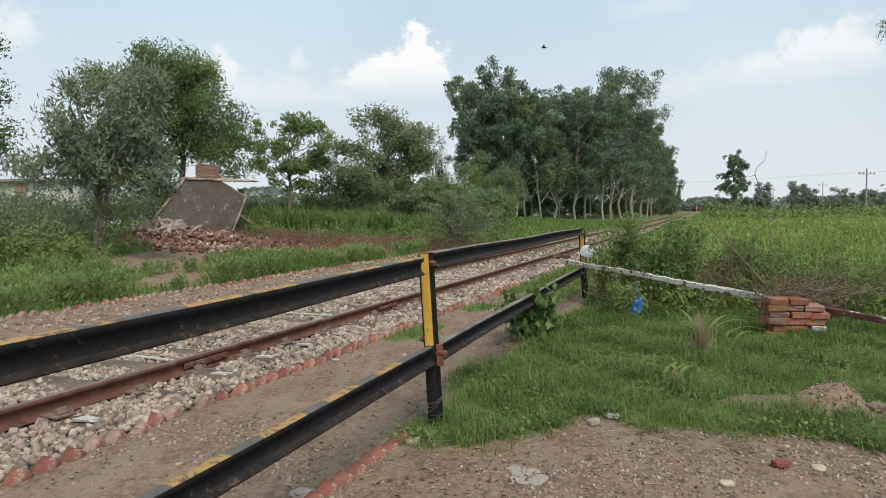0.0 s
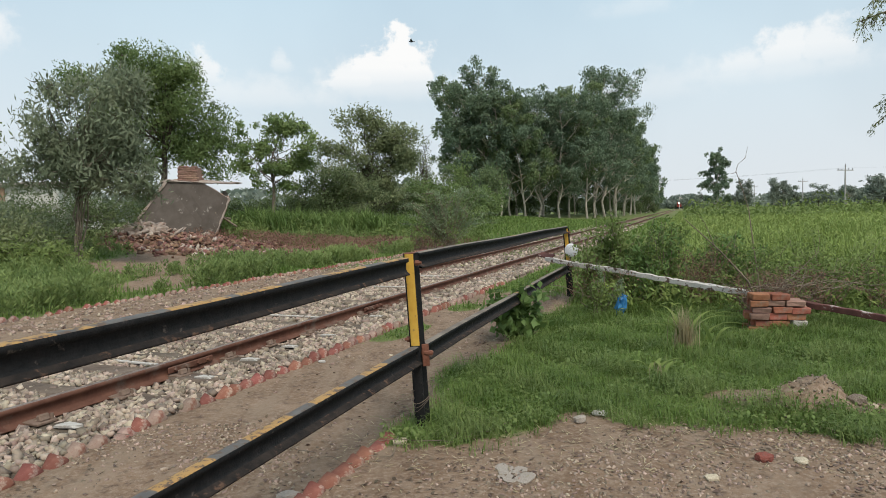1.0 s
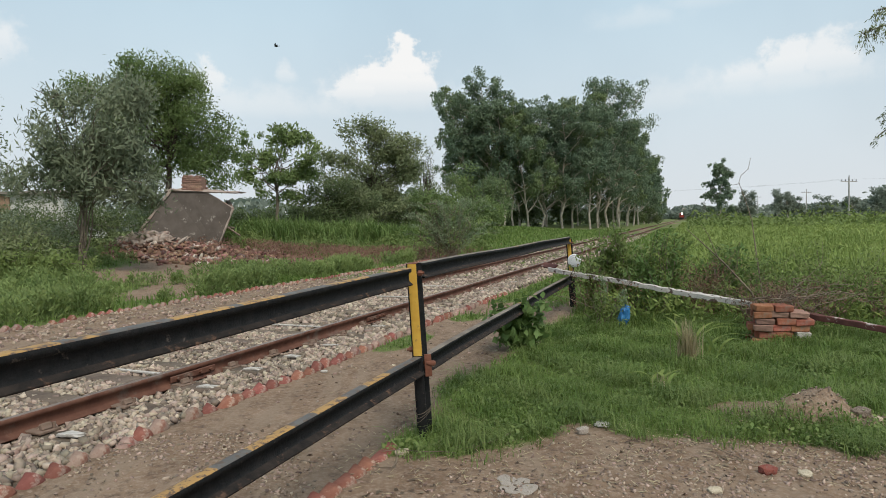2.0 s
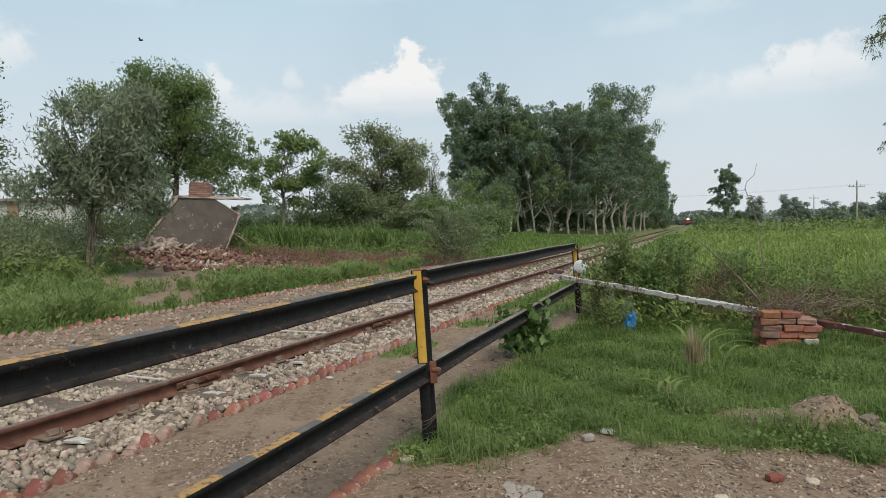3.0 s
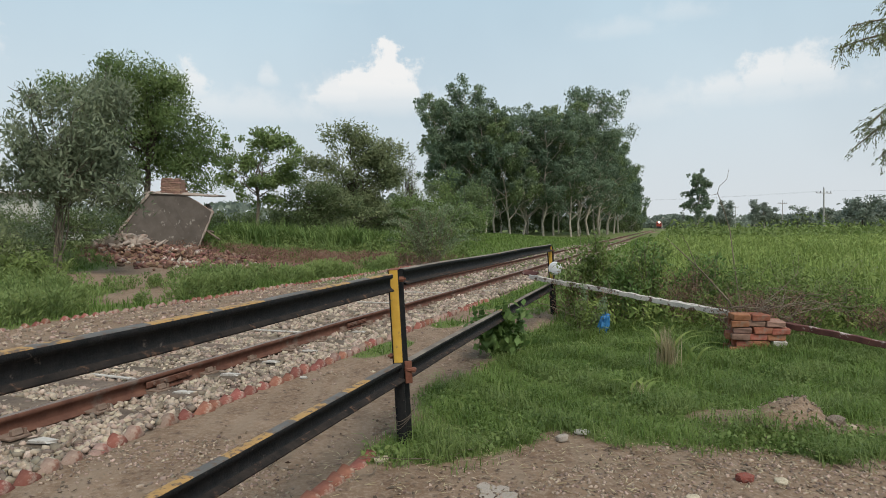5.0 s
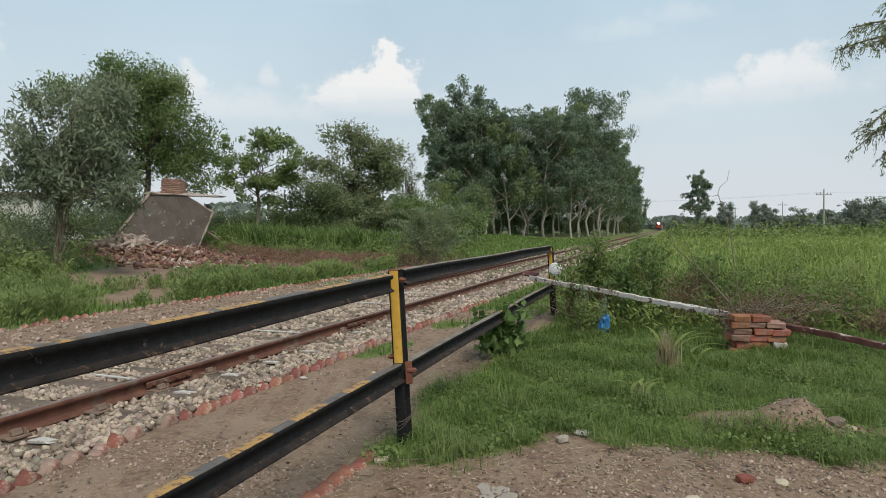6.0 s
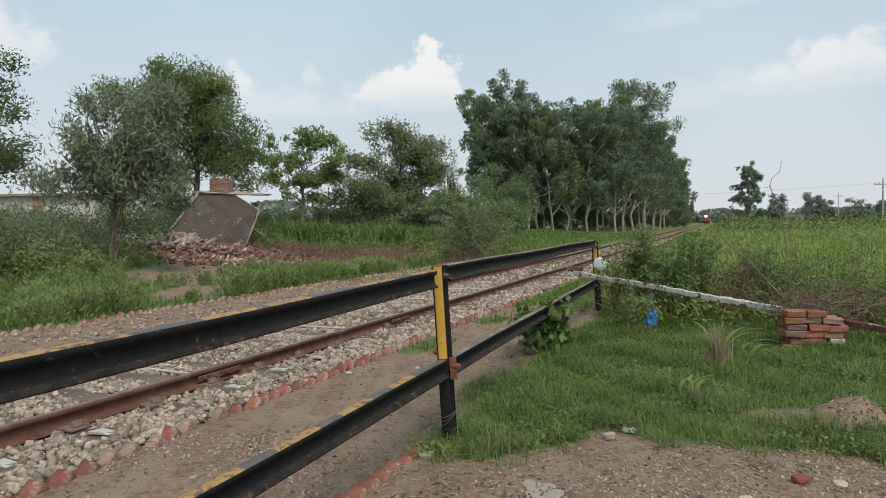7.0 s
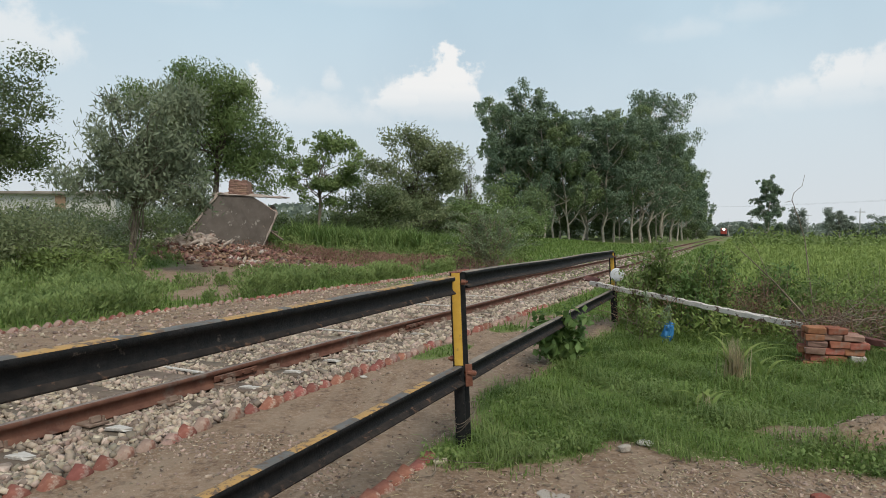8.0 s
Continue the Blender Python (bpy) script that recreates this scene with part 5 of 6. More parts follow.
row = empty("brick_kerb")
tagged(row, "short kerb of rounded red bricks by the fence post", "brick kerb", kind="structure")
r = rng_of(77)
for k in range(20):
    t = k / 19
    x, y = -1.42 + 1.08 * t + r.uniform(-0.012, 0.012), 1.70 + 2.58 * t
    b = new("brick", EDGE_RED[k % 4])
    b.parent = row
    b.matrix_basis = Matrix.Translation((x, y, float(land(x, y)) - 0.045 + r.uniform(-0.012, 0.012))) @ pose(0, 0, 0, 0, 0, -23 + r.uniform(-14, 14)) @ pose(0, 0, 0, 30 + r.uniform(-14, 14), r.uniform(-6, 6), 0) @ pose(0, 0, 0, 0, 0, 80)

# ======================= brick stack and fallen boom =======================
def build_stack():
    stack = empty("brick_stack")
    tagged(stack, "small stack of loose red bricks in the grass", "brick stack")
    kinds = [brick_mesh(520 + k, (M_BRICK, M_BRICK, M_BRICK_PALE)[k], sx=0.192, sy=0.10, rough=0.010) for k in range(3)]
    white = brick_mesh(530, M_WHITEWASH, sx=0.15)
    rr = rng_of(88)
    base = Vector((4.03, 7.46, float(land(4.06, 7.46)) - 0.02))
    turn = pose(*base, 0, 0, -14)
    for c in range(6):
        for row_ in range(3):
            n = 3 if c < 5 else 2
            for k in range(n):
                if c == 5 and row_ == 2:
                    continue
                shift = 0.03 if c % 2 else -0.03
                me = white if (c, row_, k) == (1, 0, 2) else kinds[rr.choice(3, p=(0.4, 0.25, 0.35))]
                b = new("brick", me)
                b.parent = stack
                end_on = rr.random() < 0.2
                b.matrix_basis = turn @ pose((k - 1) * 0.198 + shift * (c < 5) + rr.uniform(-0.022, 0.022), (row_ - 1) * 0.115 + rr.uniform(-0.022, 0.016) - 0.1, 0.036 + c * 0.0765, rr.uniform(-1.5, 1.5), rr.uniform(-1.5, 1.5), rr.uniform(-4, 4) + (180 if end_on else 0))


def build_boom():
    boom = empty("fallen_boom")
    tagged(boom, "fallen lattice barrier boom with flaking white and red paint", "barrier boom")
    a, b, c = Vector((2.06, 11.06, 0.662)), Vector((4.10, 8.10, 0.375)), Vector((5.75, 5.70, 0.10))
    for p, q, mat, lab in ((a, b, M_BOOM, "white section with peeling paint"), (b, c, M_BOOM_RED, "dark red section with flaking paint")):
        d = q - p
        yaw, pitch = math.degrees(math.atan2(-d.x, d.y)), math.degrees(math.asin(d.z / d.length))
        m = Matrix.Translation((p + q) / 2) @ pose(0, 0, 0, 0, 0, yaw) @ pose(0, 0, 0, pitch, 0, 0)
        for s in (-1, 1):
            bm = bmesh.new()
            box(bm, 0.066, d.length, 0.012, pose(s * 0.060, 0, 0.02 + s * 0.012), bevel=0.002)
            box(bm, 0.010, d.length, 0.062, pose(s * 0.092, 0, -0.008 + s * 0.012), bevel=0.002)
            bmesh.ops.subdivide_edges(bm, edges=[e for e in bm.edges if e.calc_length() > 1], cuts=60)
            for v in bm.verts:
                v.co += Vector((0.010 * math.sin(v.co.y * 5 + s) + 0.006 * math.sin(v.co.y * 17), 0, 0.008 * math.sin(v.co.y * 3.1 + 2 * s) + 0.004 * math.sin(v.co.y * 23 + s)))
            ob = part("angle_bar", bm, mat, boom, lab)
            ob.matrix_basis = m
        for k in range(int(d.length / 0.4)):
            bm = bmesh.new()
            box(bm, 0.15, 0.05, 0.008, pose(0, -d.length / 2 + 0.2 + k * 0.4, 0.006, 0, 0, 25))
            ob = part("lacing_plate", bm, mat, boom)
            ob.matrix_basis = m
    bm = bmesh.new()
    box(bm, 0.13, 0.30, 0.03, pose(2.03, 11.10, 0.72, 8, -28, 35), bevel=0.006)
    part("end_plate", bm, M_BOOM_RED, boom, "bent rusty end plate")


def build_marker():
    disc = empty("round_marker")
    tagged(disc, "round white enamel marker dish on the fence post", "marker")
    bm = bmesh.new()
    for rad, dep, off in ((0.118, 0.02, 0.0), (0.112, 0.02, -0.016), (0.085, 0.016, -0.030), (0.045, 0.012, -0.042)):
        bmesh.ops.create_cone(bm, cap_ends=True, segments=28, radius1=rad, radius2=rad * 0.94, depth=dep, matrix=pose(0, off, 0, 90, 0, 0))
    part("dish", bm, M_DISC, disc)
    bm = bmesh.new()
    box(bm, 0.025, 0.12, 0.025, pose(0, 0.06, 0))
    part("bracket", bm, M_RUSTBOLT, disc)
    disc.matrix_basis = pose(2.46, 11.06, 0.80, 8, 0, -16)


def build_bag():
    rr = rng_of(91)
    bm = bmesh.new()
    bmesh.ops.create_icosphere(bm, subdivisions=3, radius=1.0)
    for v in bm.verts:
        n = noise.noise(v.co * 2.1) * 0.45 + noise.noise(v.co * 5.3) * 0.25
        v.co *= 1 + n
        v.co = Vector((v.co.x * 0.075, v.co.y * 0.06, v.co.z * 0.14 * (1.25 - 0.3 * v.co.z)))
    ob = part("plastic_bag", bm, M_BAG, label="crumpled blue plastic bag caught in the weeds")
    ob["category"] = "bag"
    ob.matrix_basis = pose(2.72, 9.05, float(land(2.72, 9.05)) + 0.17, 0, 10, 20)


build_stack()
build_boom()
build_marker()
build_bag()

# ======================= building and poles in the distance =======================
def build_house():
    house = empty("low_building", pose(-42, 62, 0.3))
    tagged(house, "low whitewashed building with a flat roof among trees", "building")
    bm = bmesh.new()
    box(bm, 15, 0.3, 4.7, pose(0, 0, 2.35))
    box(bm, 0.3, 7.4, 4.7, pose(7.35, 3.85, 2.35))
    box(bm, 0.3, 7.4, 4.7, pose(-7.35, 3.85, 2.35))
    box(bm, 15, 0.3, 4.7, pose(0, 7.7, 2.35))
    part("wall", bm, M_WALL, house, "stained whitewashed wall")
    bm = bmesh.new()
    box(bm, 16, 9, 0.28, pose(0, 3.85, 4.84), bevel=0.04)
    part("roof", bm, M_ROOFEDGE, house, "weathered flat roof slab")
    for x in (-5, -1.5):
        bm = bmesh.new()
        box(bm, 1.1, 0.1, 1.2, pose(x, -0.18, 2.9), bevel=0.02)
        part("window", bm, M_GLASS, house, "dark shuttered window")
    bm = bmesh.new()
    box(bm, 1.0, 0.35, 4.6, pose(2.0, -0.12, 2.3), bevel=0.02)
    part("pier", bm, M_BRICK_PALE, house, "red brick pier")


def build_pole(place, height, arm=True, yaw=20, label="concrete power pole with a crossarm"):
    pole = empty("power_pole", pose(*place, 0, 0, yaw))
    tagged(pole, label, "power pole", "power poles")
    v, f = tube([(0, 0, -0.5), (0, 0, height * 0.5), (0, 0, height)], [0.20, 0.16, 0.11], 8)
    ob_np("shaft", v, f, M_CONCRETE, pole)
    if arm:
        bm = bmesh.new()
        box(bm, 4.2, 0.14, 0.14, pose(0, 0, height - 0.9))
        part("crossarm", bm, M_CONCRETE, pole)
        for sx in (-1.9, -0.9, 0.9, 1.9, 0):
            bm = bmesh.new()
            z = height - 0.7 if sx else height + 0.12
            bmesh.ops.create_cone(bm, cap_ends=True, segments=8, radius1=0.08, radius2=0.05, depth=0.32, matrix=pose(sx, 0, z))
            part("insulator", bm, M_WIRE, pole)
    return pole


def build_wires(points, drop=0.9):
    pieces = []
    for (a, b) in zip(points[:-1], points[1:]):
        t = np.linspace(0, 1, 12)[:, None]
        for off in (-1.9, 0.0, 1.9):
            p = np.array(a) + (np.array(b) - np.array(a)) * t
            p[:, 2] -= drop * 4 * (t[:, 0] * (1 - t[:, 0]))
            p[:, 0] += off
            pieces.append(tube(p, np.full(12, 0.006), 3))
    v, f = join(pieces)
    tagged(ob_np("power_line", v, f, M_WIRE), "slack power wires strung between the poles", "wires")


build_house()
POLES = [((78.3, 120, 0.2), 8.3), ((120, 205, 0), 9.5), ((118.0, 262, 0), 10.0), ((104.0, 300, 0), 11.5), ((168, 330, 0), 12.0)]
for place, h in POLES:
    build_pole(place, h)
build_wires([(150, 60, 8.0), (78.3, 120, 8.0), (20, 169, 8.6)])
sig = empty("signal_post", pose(177, 452, 0))
tagged(sig, "tall white railway signal post beside the line", "signal")
v, f = tube([(0, 0, -0.5), (0, 0, 8.2)], [0.28, 0.22], 8)
ob_np("mast", v, f, M_WHITEWASH, sig)
bm = bmesh.new()
box(bm, 2.4, 0.2, 0.6, pose(1.2, 0, 7.6, 0, 20, 0), bevel=0.04)
part("arm", bm, M_WHITEWASH, sig)

# ======================= overhanging thorn tree =======================
def build_thorn_tree():
    rng = rng_of(600)
    root = empty("thorn_tree", on_land_pose(9.6, 9.2))
    tagged(root, "thorn tree with hanging feathery sprays overhead", "tree")
    base = np.array([9.6, 9.2, float(land(9.6, 9.2))])
    pieces = [limb(rng, (0, 0, -0.3), (-0.3, 0, 3.4), 0.2, 0.13, 6, 0.03, 8)]
    ends = [(6.05, 9.0, 4.00), (6.45, 8.9, 4.05), (6.32, 9.1, 4.35), (6.75, 9.0, 4.35), (6.9, 9.2, 4.75), (6.9, 8.8, 4.0), (6.55, 9.0, 2.95), (6.36, 9.05, 2.62), (6.75, 9.1, 2.45), (6.85, 8.9, 3.2), (7.2, 9.0, 3.4), (7.3, 9.0, 4.6), (7.6, 9.1, 3.8), (7.9, 8.6, 4.4), (8.4, 9.6, 5.0), (9.4, 9.0, 5.6), (10.2, 9.8, 5.2), (11.0, 9.0, 4.6), (10.0, 8.0, 4.8), (9.0, 10.4, 5.0)]
    pts, dirs = [], []
    for e in ends:
        e = np.array(e) - base
        start = np.array([-0.3, 0, 3.3]) + np.array([0, 0, rng.uniform(0, 0.5)])
        arch = (start + e) / 2 + np.array([0, 0, 0.75])
        t = np.linspace(0, 1, 12)[:, None]
        path = (1 - t) ** 2 * start + 2 * t * (1 - t) * arch + t ** 2 * e
        pieces.append(tube(path, np.linspace(0.05, 0.006, 12), 5))
        for k in range(26):
            s = rng.uniform(0.72, 1.0)
            q = (1 - s) ** 2 * start + 2 * s * (1 - s) * arch + s ** 2 * e
            d = np.array([rng.normal(-0.5, 0.5), rng.normal(0, 0.5), rng.normal(-0.45, 0.35)])
            d /= np.linalg.norm(d)
            ln = rng.uniform(0.12, 0.30)
            u = np.linspace(0, 1, 4)[:, None]
            tw = q + d * ln * u + np.array([0, 0, -0.10]) * u ** 2
            pieces.append(tube(tw, np.linspace(0.004, 0.0015, 4), 3))
            for m in range(24):
                w = rng.random()
                pts.append(q + d * ln * w + np.array([0, 0, -0.10]) * w ** 2 + rng.normal(size=3) * 0.016)
                dirs.append(d + np.array([0, 0, -0.5]))
    v, f = join(pieces)
    ob_np("trunk", v, f, M_BARK, root, smooth=True)
    v, f = leaves(rng, np.array(pts), 0.055, 0.015, 0.1, 0.45, np.array(dirs))
    ob_np("crown", v, f, M_ACACIA_G, root)


def on_land_pose(x, y):
    return pose(x, y, float(land(x, y)))


build_thorn_tree()

# ======================= weeds round the boom and stack =======================
def weed(name, x, y, h, w, count, leaf, mat, label, seed, stems=7, stem_mat=None, droop=-0.3):
    rng = rng_of(seed)
    root = empty(name, on_land_pose(x, y))
    tagged(root, label, "weed", "roadside weeds")
    pieces, pts = [], []
    for k in range(stems):
        tip = np.array([rng.normal(0, w * 0.5), rng.normal(0, w * 0.5), h * rng.uniform(0.6, 1.05)])
        pieces.append(limb(rng, (rng.normal(0, 0.04), rng.normal(0, 0.04), -0.03), tip, 0.008, 0.003, 6, 0.05, 4))
        t = rng.uniform(0.18, 1.0, count // stems)[:, None]
        pts.append(tip * t + rng.normal(size=(len(t), 3)) * np.array([w, w, w * 0.6]) * 0.22 * (1.2 - 0.6 * t))
    v, f = join(pieces)
    tagged(ob_np("stem", v, f, stem_mat or M_TWIG, root), kind="stuff")
    pts = np.concatenate(pts)
    out = (pts - np.array([0, 0, h * 0.5])) / w + np.array([0, 0, 0.9]) + rng.normal(size=pts.shape) * 0.5
    v, f = leaves(rng, pts, leaf[0], leaf[1], droop, 0.9, facing=out)
    tagged(ob_np("foliage", v, f, mat, root), kind="stuff")
    return root


WEEDS = [(2.85, 10.6, 1.15, 0.55, 1300, (0.10, 0.04), M_WEED), (3.15, 10.9, 1.35, 0.6, 1500, (0.10, 0.04), M_WEED), (3.5, 10.4, 1.0, 0.6, 1300, (0.08, 0.034), M_BROADLEAF), (3.9, 10.9, 1.2, 0.7, 1500, (0.10, 0.04), M_WEED), (3.2, 9.9, 0.75, 0.45, 900, (0.07, 0.03), M_BROADLEAF),
         (2.65, 10.2, 0.8, 0.4, 800, (0.07, 0.028), M_WEED), (4.5, 10.6, 1.0, 0.7, 1100, (0.07, 0.028), M_WEED), (5.0, 9.8, 0.9, 0.7, 1100, (0.07, 0.03), M_WEED), (5.6, 9.2, 1.0, 0.8, 1400, (0.07, 0.03), M_WEED), (6.1, 8.6, 0.75, 0.7, 1500, (0.06, 0.026), M_WEED), (6.6, 8.3, 0.8, 0.7, 1500, (0.06, 0.026), M_WEED),
         (4.7, 9.2, 0.7, 0.5, 700, (0.06, 0.026), M_WEED), (3.75, 10.3, 1.25, 0.55, 1300, (0.10, 0.042), M_BROADLEAF), (4.9, 10.4, 1.1, 0.6, 1200, (0.10, 0.042), M_BROADLEAF), (4.2, 9.7, 0.65, 0.6, 800, (0.06, 0.026), M_WEED), (2.35, 9.0, 0.55, 0.35, 600, (0.06, 0.025), M_WEED), (5.35, 8.4, 0.7, 0.6, 1100, (0.06, 0.026), M_WEED)]
for k, (x, y, h, w, n, lf, m) in enumerate(WEEDS):
    weed("roadside_weed", x, y, h, w, n, lf, m, "leafy green weed growing beside the fallen boom", 620 + k, stems=9)
for k, (x, y, h) in enumerate(((2.62, 10.45, 0.75), (2.85, 10.1, 0.6), (4.35, 10.2, 0.95), (4.1, 9.6, 0.8), (4.3, 8.2, 0.55), (4.55, 8.0, 0.65), (4.95, 8.3, 0.7), (5.9, 7.9, 0.5))):
    weed("dry_weed", x, y, h, 0.6, 900, (0.06, 0.016), M_SCRUB, "dry brown weed tangled beside the fallen boom", 650 + k, stems=12)
# straight yellow-green shoots
weed("upright_weed", 3.58, 10.1, 1.30, 0.22, 800, (0.07, 0.016), M_FIELD, "slim upright yellow-green weed", 660, stems=9, droop=-1.2)
weed("upright_weed", 2.62, 9.3, 0.75, 0.20, 240, (0.09, 0.02), M_MIMOSA, "pale thistle-like weed in the grass", 661, stems=2, droop=-0.4)

# creeping plant on the fence
weed("creeper_plant", 1.08, 7.58, 0.66, 0.42, 620, (0.115, 0.085), M_BROADLEAF, "broad-leaved plant climbing through the lower rail", 662, stems=8, stem_mat=M_REED, droop=0.25)


def build_bare_branches():
    rng = rng_of(670)
    z0 = float(land(4.2, 7.9))
    root = empty("bare_sapling", pose(4.2, 7.9, z0))
    tagged(root, "tall bare sapling rising beside the brick stack", "sapling")
    o = np.array([4.2, 7.9, z0])
    P = lambda x, y, z: np.array([x, y, z]) - o
    pieces = [tube([P(4.18, 7.95, 0.1), P(4.13, 8.1, 0.9), P(4.08, 8.15, 1.45), P(4.02, 8.2, 1.72), P(3.94, 8.2, 1.93), P(3.965, 8.2, 2.02), P(4.06, 8.2, 2.10), P(4.09, 8.2, 2.24)], [0.009, 0.008, 0.006, 0.005, 0.004, 0.0035, 0.003, 0.002], 5),
              tube([P(3.95, 8.2, 1.92), P(3.86, 8.2, 1.90)], [0.004, 0.002], 4),
              tube([P(4.0, 8.2, 1.76), P(3.96, 8.2, 1.80)], [0.004, 0.002], 4),
              tube([P(4.16, 7.95, 0.12), P(4.0, 8.0, 0.55), P(3.7, 8.1, 0.92), P(3.42, 8.15, 1.20), P(3.26, 8.2, 1.36)], [0.014, 0.012, 0.010, 0.007, 0.003], 5),
              tube([P(3.62, 8.1, 1.0), P(3.50, 8.1, 1.28), P(3.40, 8.1, 1.42)], [0.006, 0.004, 0.002], 4)]
    for k in range(16):
        a = P(4.2, 7.6, 0.5) + rng.normal(size=3) * np.array([0.18, 0.1, 0.05])
        b = a + np.array([rng.normal(0.25, 0.5), rng.normal(0, 0.25), rng.uniform(-0.12, 0.32)])
        pieces.append(limb(rng, a, b, 0.006, 0.002, 6, 0.10, 4))
    for k in range(26):
        a = P(4.12, 7.42, 0.56) + rng.normal(size=3) * np.array([0.16, 0.06, 0.03])
        b = a + np.array([rng.normal(0.12, 0.22), rng.normal(-0.08, 0.08), rng.uniform(-0.22, 0.14)])
        pieces.append(limb(rng, a, b, 0.004, 0.0015, 7, 0.14, 4))
    pieces.append(tube([P(4.2, 7.6, 0.55), P(4.5, 7.7, 0.72), P(4.78, 7.8, 0.92)], [0.006, 0.005, 0.002], 4))
    pieces.append(tube([P(4.3, 7.6, 0.50), P(4.75, 7.5, 0.60), P(5.2, 7.45, 0.52), P(5.5, 7.45, 0.56)], [0.006, 0.005, 0.004, 0.002], 4))
    v, f = join(pieces)
    tagged(ob_np("stem", v, f, M_TWIG, root), kind="stuff")
    pts = [P(4.13, 8.05, 0.45 + 0.55 * k / 60) + rng.normal(size=3) * 0.07 for k in range(60)]
    v, f = leaves(rng, np.array(pts), 0.06, 0.028, 0.2)
    tagged(ob_np("foliage", v, f, M_WEED, root), kind="stuff")


build_bare_branches()


def build_cane_clump(x, y, seed, n_long, n_dry, h):
    rng = rng_of(seed)
    root = empty("cane_grass_clump", on_land_pose(x, y))
    tagged(root, "clump of cane grass with arching blades and dry stalks", "grass clump", "cane clumps")
    pieces = []
    for k in range(n_long):
        ang = rng.uniform(0, 2 * math.pi)
        ln = h * rng.uniform(0.8, 1.3)
        s = np.linspace(0, 1, 9)
        out = np.array([math.cos(ang), math.sin(ang) * 0.6, 0])
        bow = rng.uniform(0.7, 1.15)
        p = out[None] * (s ** 1.6)[:, None] * ln * 0.75 * bow + np.array([0, 0, 1.0]) * (s * (1.25 - 0.75 * bow * s))[:, None] * ln + rng.normal(size=3) * np.array([0.04, 0.04, 0])
        w = 0.017 * np.sin(np.pi * np.clip(s * 0.9 + 0.08, 0, 1)) + 0.002
        side = np.array([-math.sin(ang), math.cos(ang), 0.0])
        v = np.concatenate([p - side * w[:, None], p + np.array([0, 0, -0.006]), p + side * w[:, None]])
        i = np.arange(8)
        f = np.concatenate([np.stack([i, i + 9, i + 10, i + 1], 1), np.stack([i + 9, i + 18, i + 19, i + 10], 1)])
        pieces.append((v, f))
    v, f = join(pieces)
    tagged(ob_np("blade", v, f, M_FIELD, root), kind="stuff")
    if n_dry:
        a = rng.normal(size=(n_dry, 3)) * np.array([0.05, 0.05, 0.0])
        v, f = blades(rng, a, h * 0.62, 0.008, 0.25)
        tagged(ob_np("straw", v, f, M_GRASS_DRY, root), kind="stuff")


build_cane_clump(2.62, 6.55, 700, 9, 220, 0.66)
build_cane_clump(2.98, 6.75, 701, 5, 0, 0.42)
build_cane_clump(2.0, 5.6, 702, 8, 20, 0.26)

# ======================= stones and litter by the road =======================
def lump(name, x, y, size, mat, label, category, seed, flat=0.7, turn=0, lift=0.0):
    rr = rng_of(seed)
    bm = bmesh.new()
    bmesh.ops.create_icosphere(bm, subdivisions=2, radius=0.5)
    for v in bm.verts:
        c = v.co.copy()
        m = max(abs(c.x), abs(c.y), abs(c.z))
        v.co = c.lerp(c * (0.5 / m), 0.55) * (1 + 0.22 * noise.noise(c * 4 + Vector((seed, 0, 0))))
    ob = part(name, bm, mat)
    ob.matrix_basis = pose(x, y, float(land(x, y)) + size * flat * 0.3 + lift, rr.uniform(-8, 8), rr.uniform(-8, 8), turn) @ Matrix.Diagonal((size * 1.25, size, size * flat, 1))
    return tagged(ob, label, category)


lump("stone_block", 1.06, 4.56, 0.070, M_MORTAR, "small pale block lying in the grass edge", "stone", 3, 0.8, 20, 0.008)
lump("stone_shard", 1.24, 4.70, 0.09, M_WHITEWASH, "flat pale shard lying in the grass edge", "stone", 4, 0.22, -30, 0.012)
lump("brick_half", 1.96, 3.72, 0.085, M_BRICK, "broken half of a red brick on the road", "brick", 5, 0.65, 30)
lump("stone", 3.05, 4.52, 0.11, M_SOIL, "rough grey stone beside the soil heap", "stone", 6, 0.6, 10)
lump("stone", 3.16, 4.50, 0.07, M_PEBBLE, "rough grey stone beside the soil heap", "stone", 7, 0.6, 50)
lump("stone", -0.78, 3.42, 0.10, M_MORTAR, "pale stone lying beside the brick kerb", "stone", 8, 0.5, 50)
lump("stone", -0.22, 4.25, 0.075, M_BALLAST, "grey stone at the foot of the post", "stone", 9, 0.5, 0)
lump("stone", 1.55, 3.5, 0.06, M_BALLAST, "small grey stone on the road", "stone", 10, 0.5, 0)
lump("stone", 2.15, 3.66, 0.07, M_BALLAST, "small grey stone on the road", "stone", 11, 0.4, 80)
lump("stone", -1.12, 6.62, 0.06, M_WHITEWASH, "pale stone on the earth strip", "stone", 12, 0.5, 10)
r = rng_of(720)
for k in range(7):
    lump("mortar_crumb", 0.50 + r.normal(0, 0.07), 3.66 + r.normal(0, 0.05), r.uniform(0.05, 0.11), M_MORTAR, "flat crumb of pale mortar trodden into the road", "mortar", 20 + k, 0.12, r.uniform(0, 180))


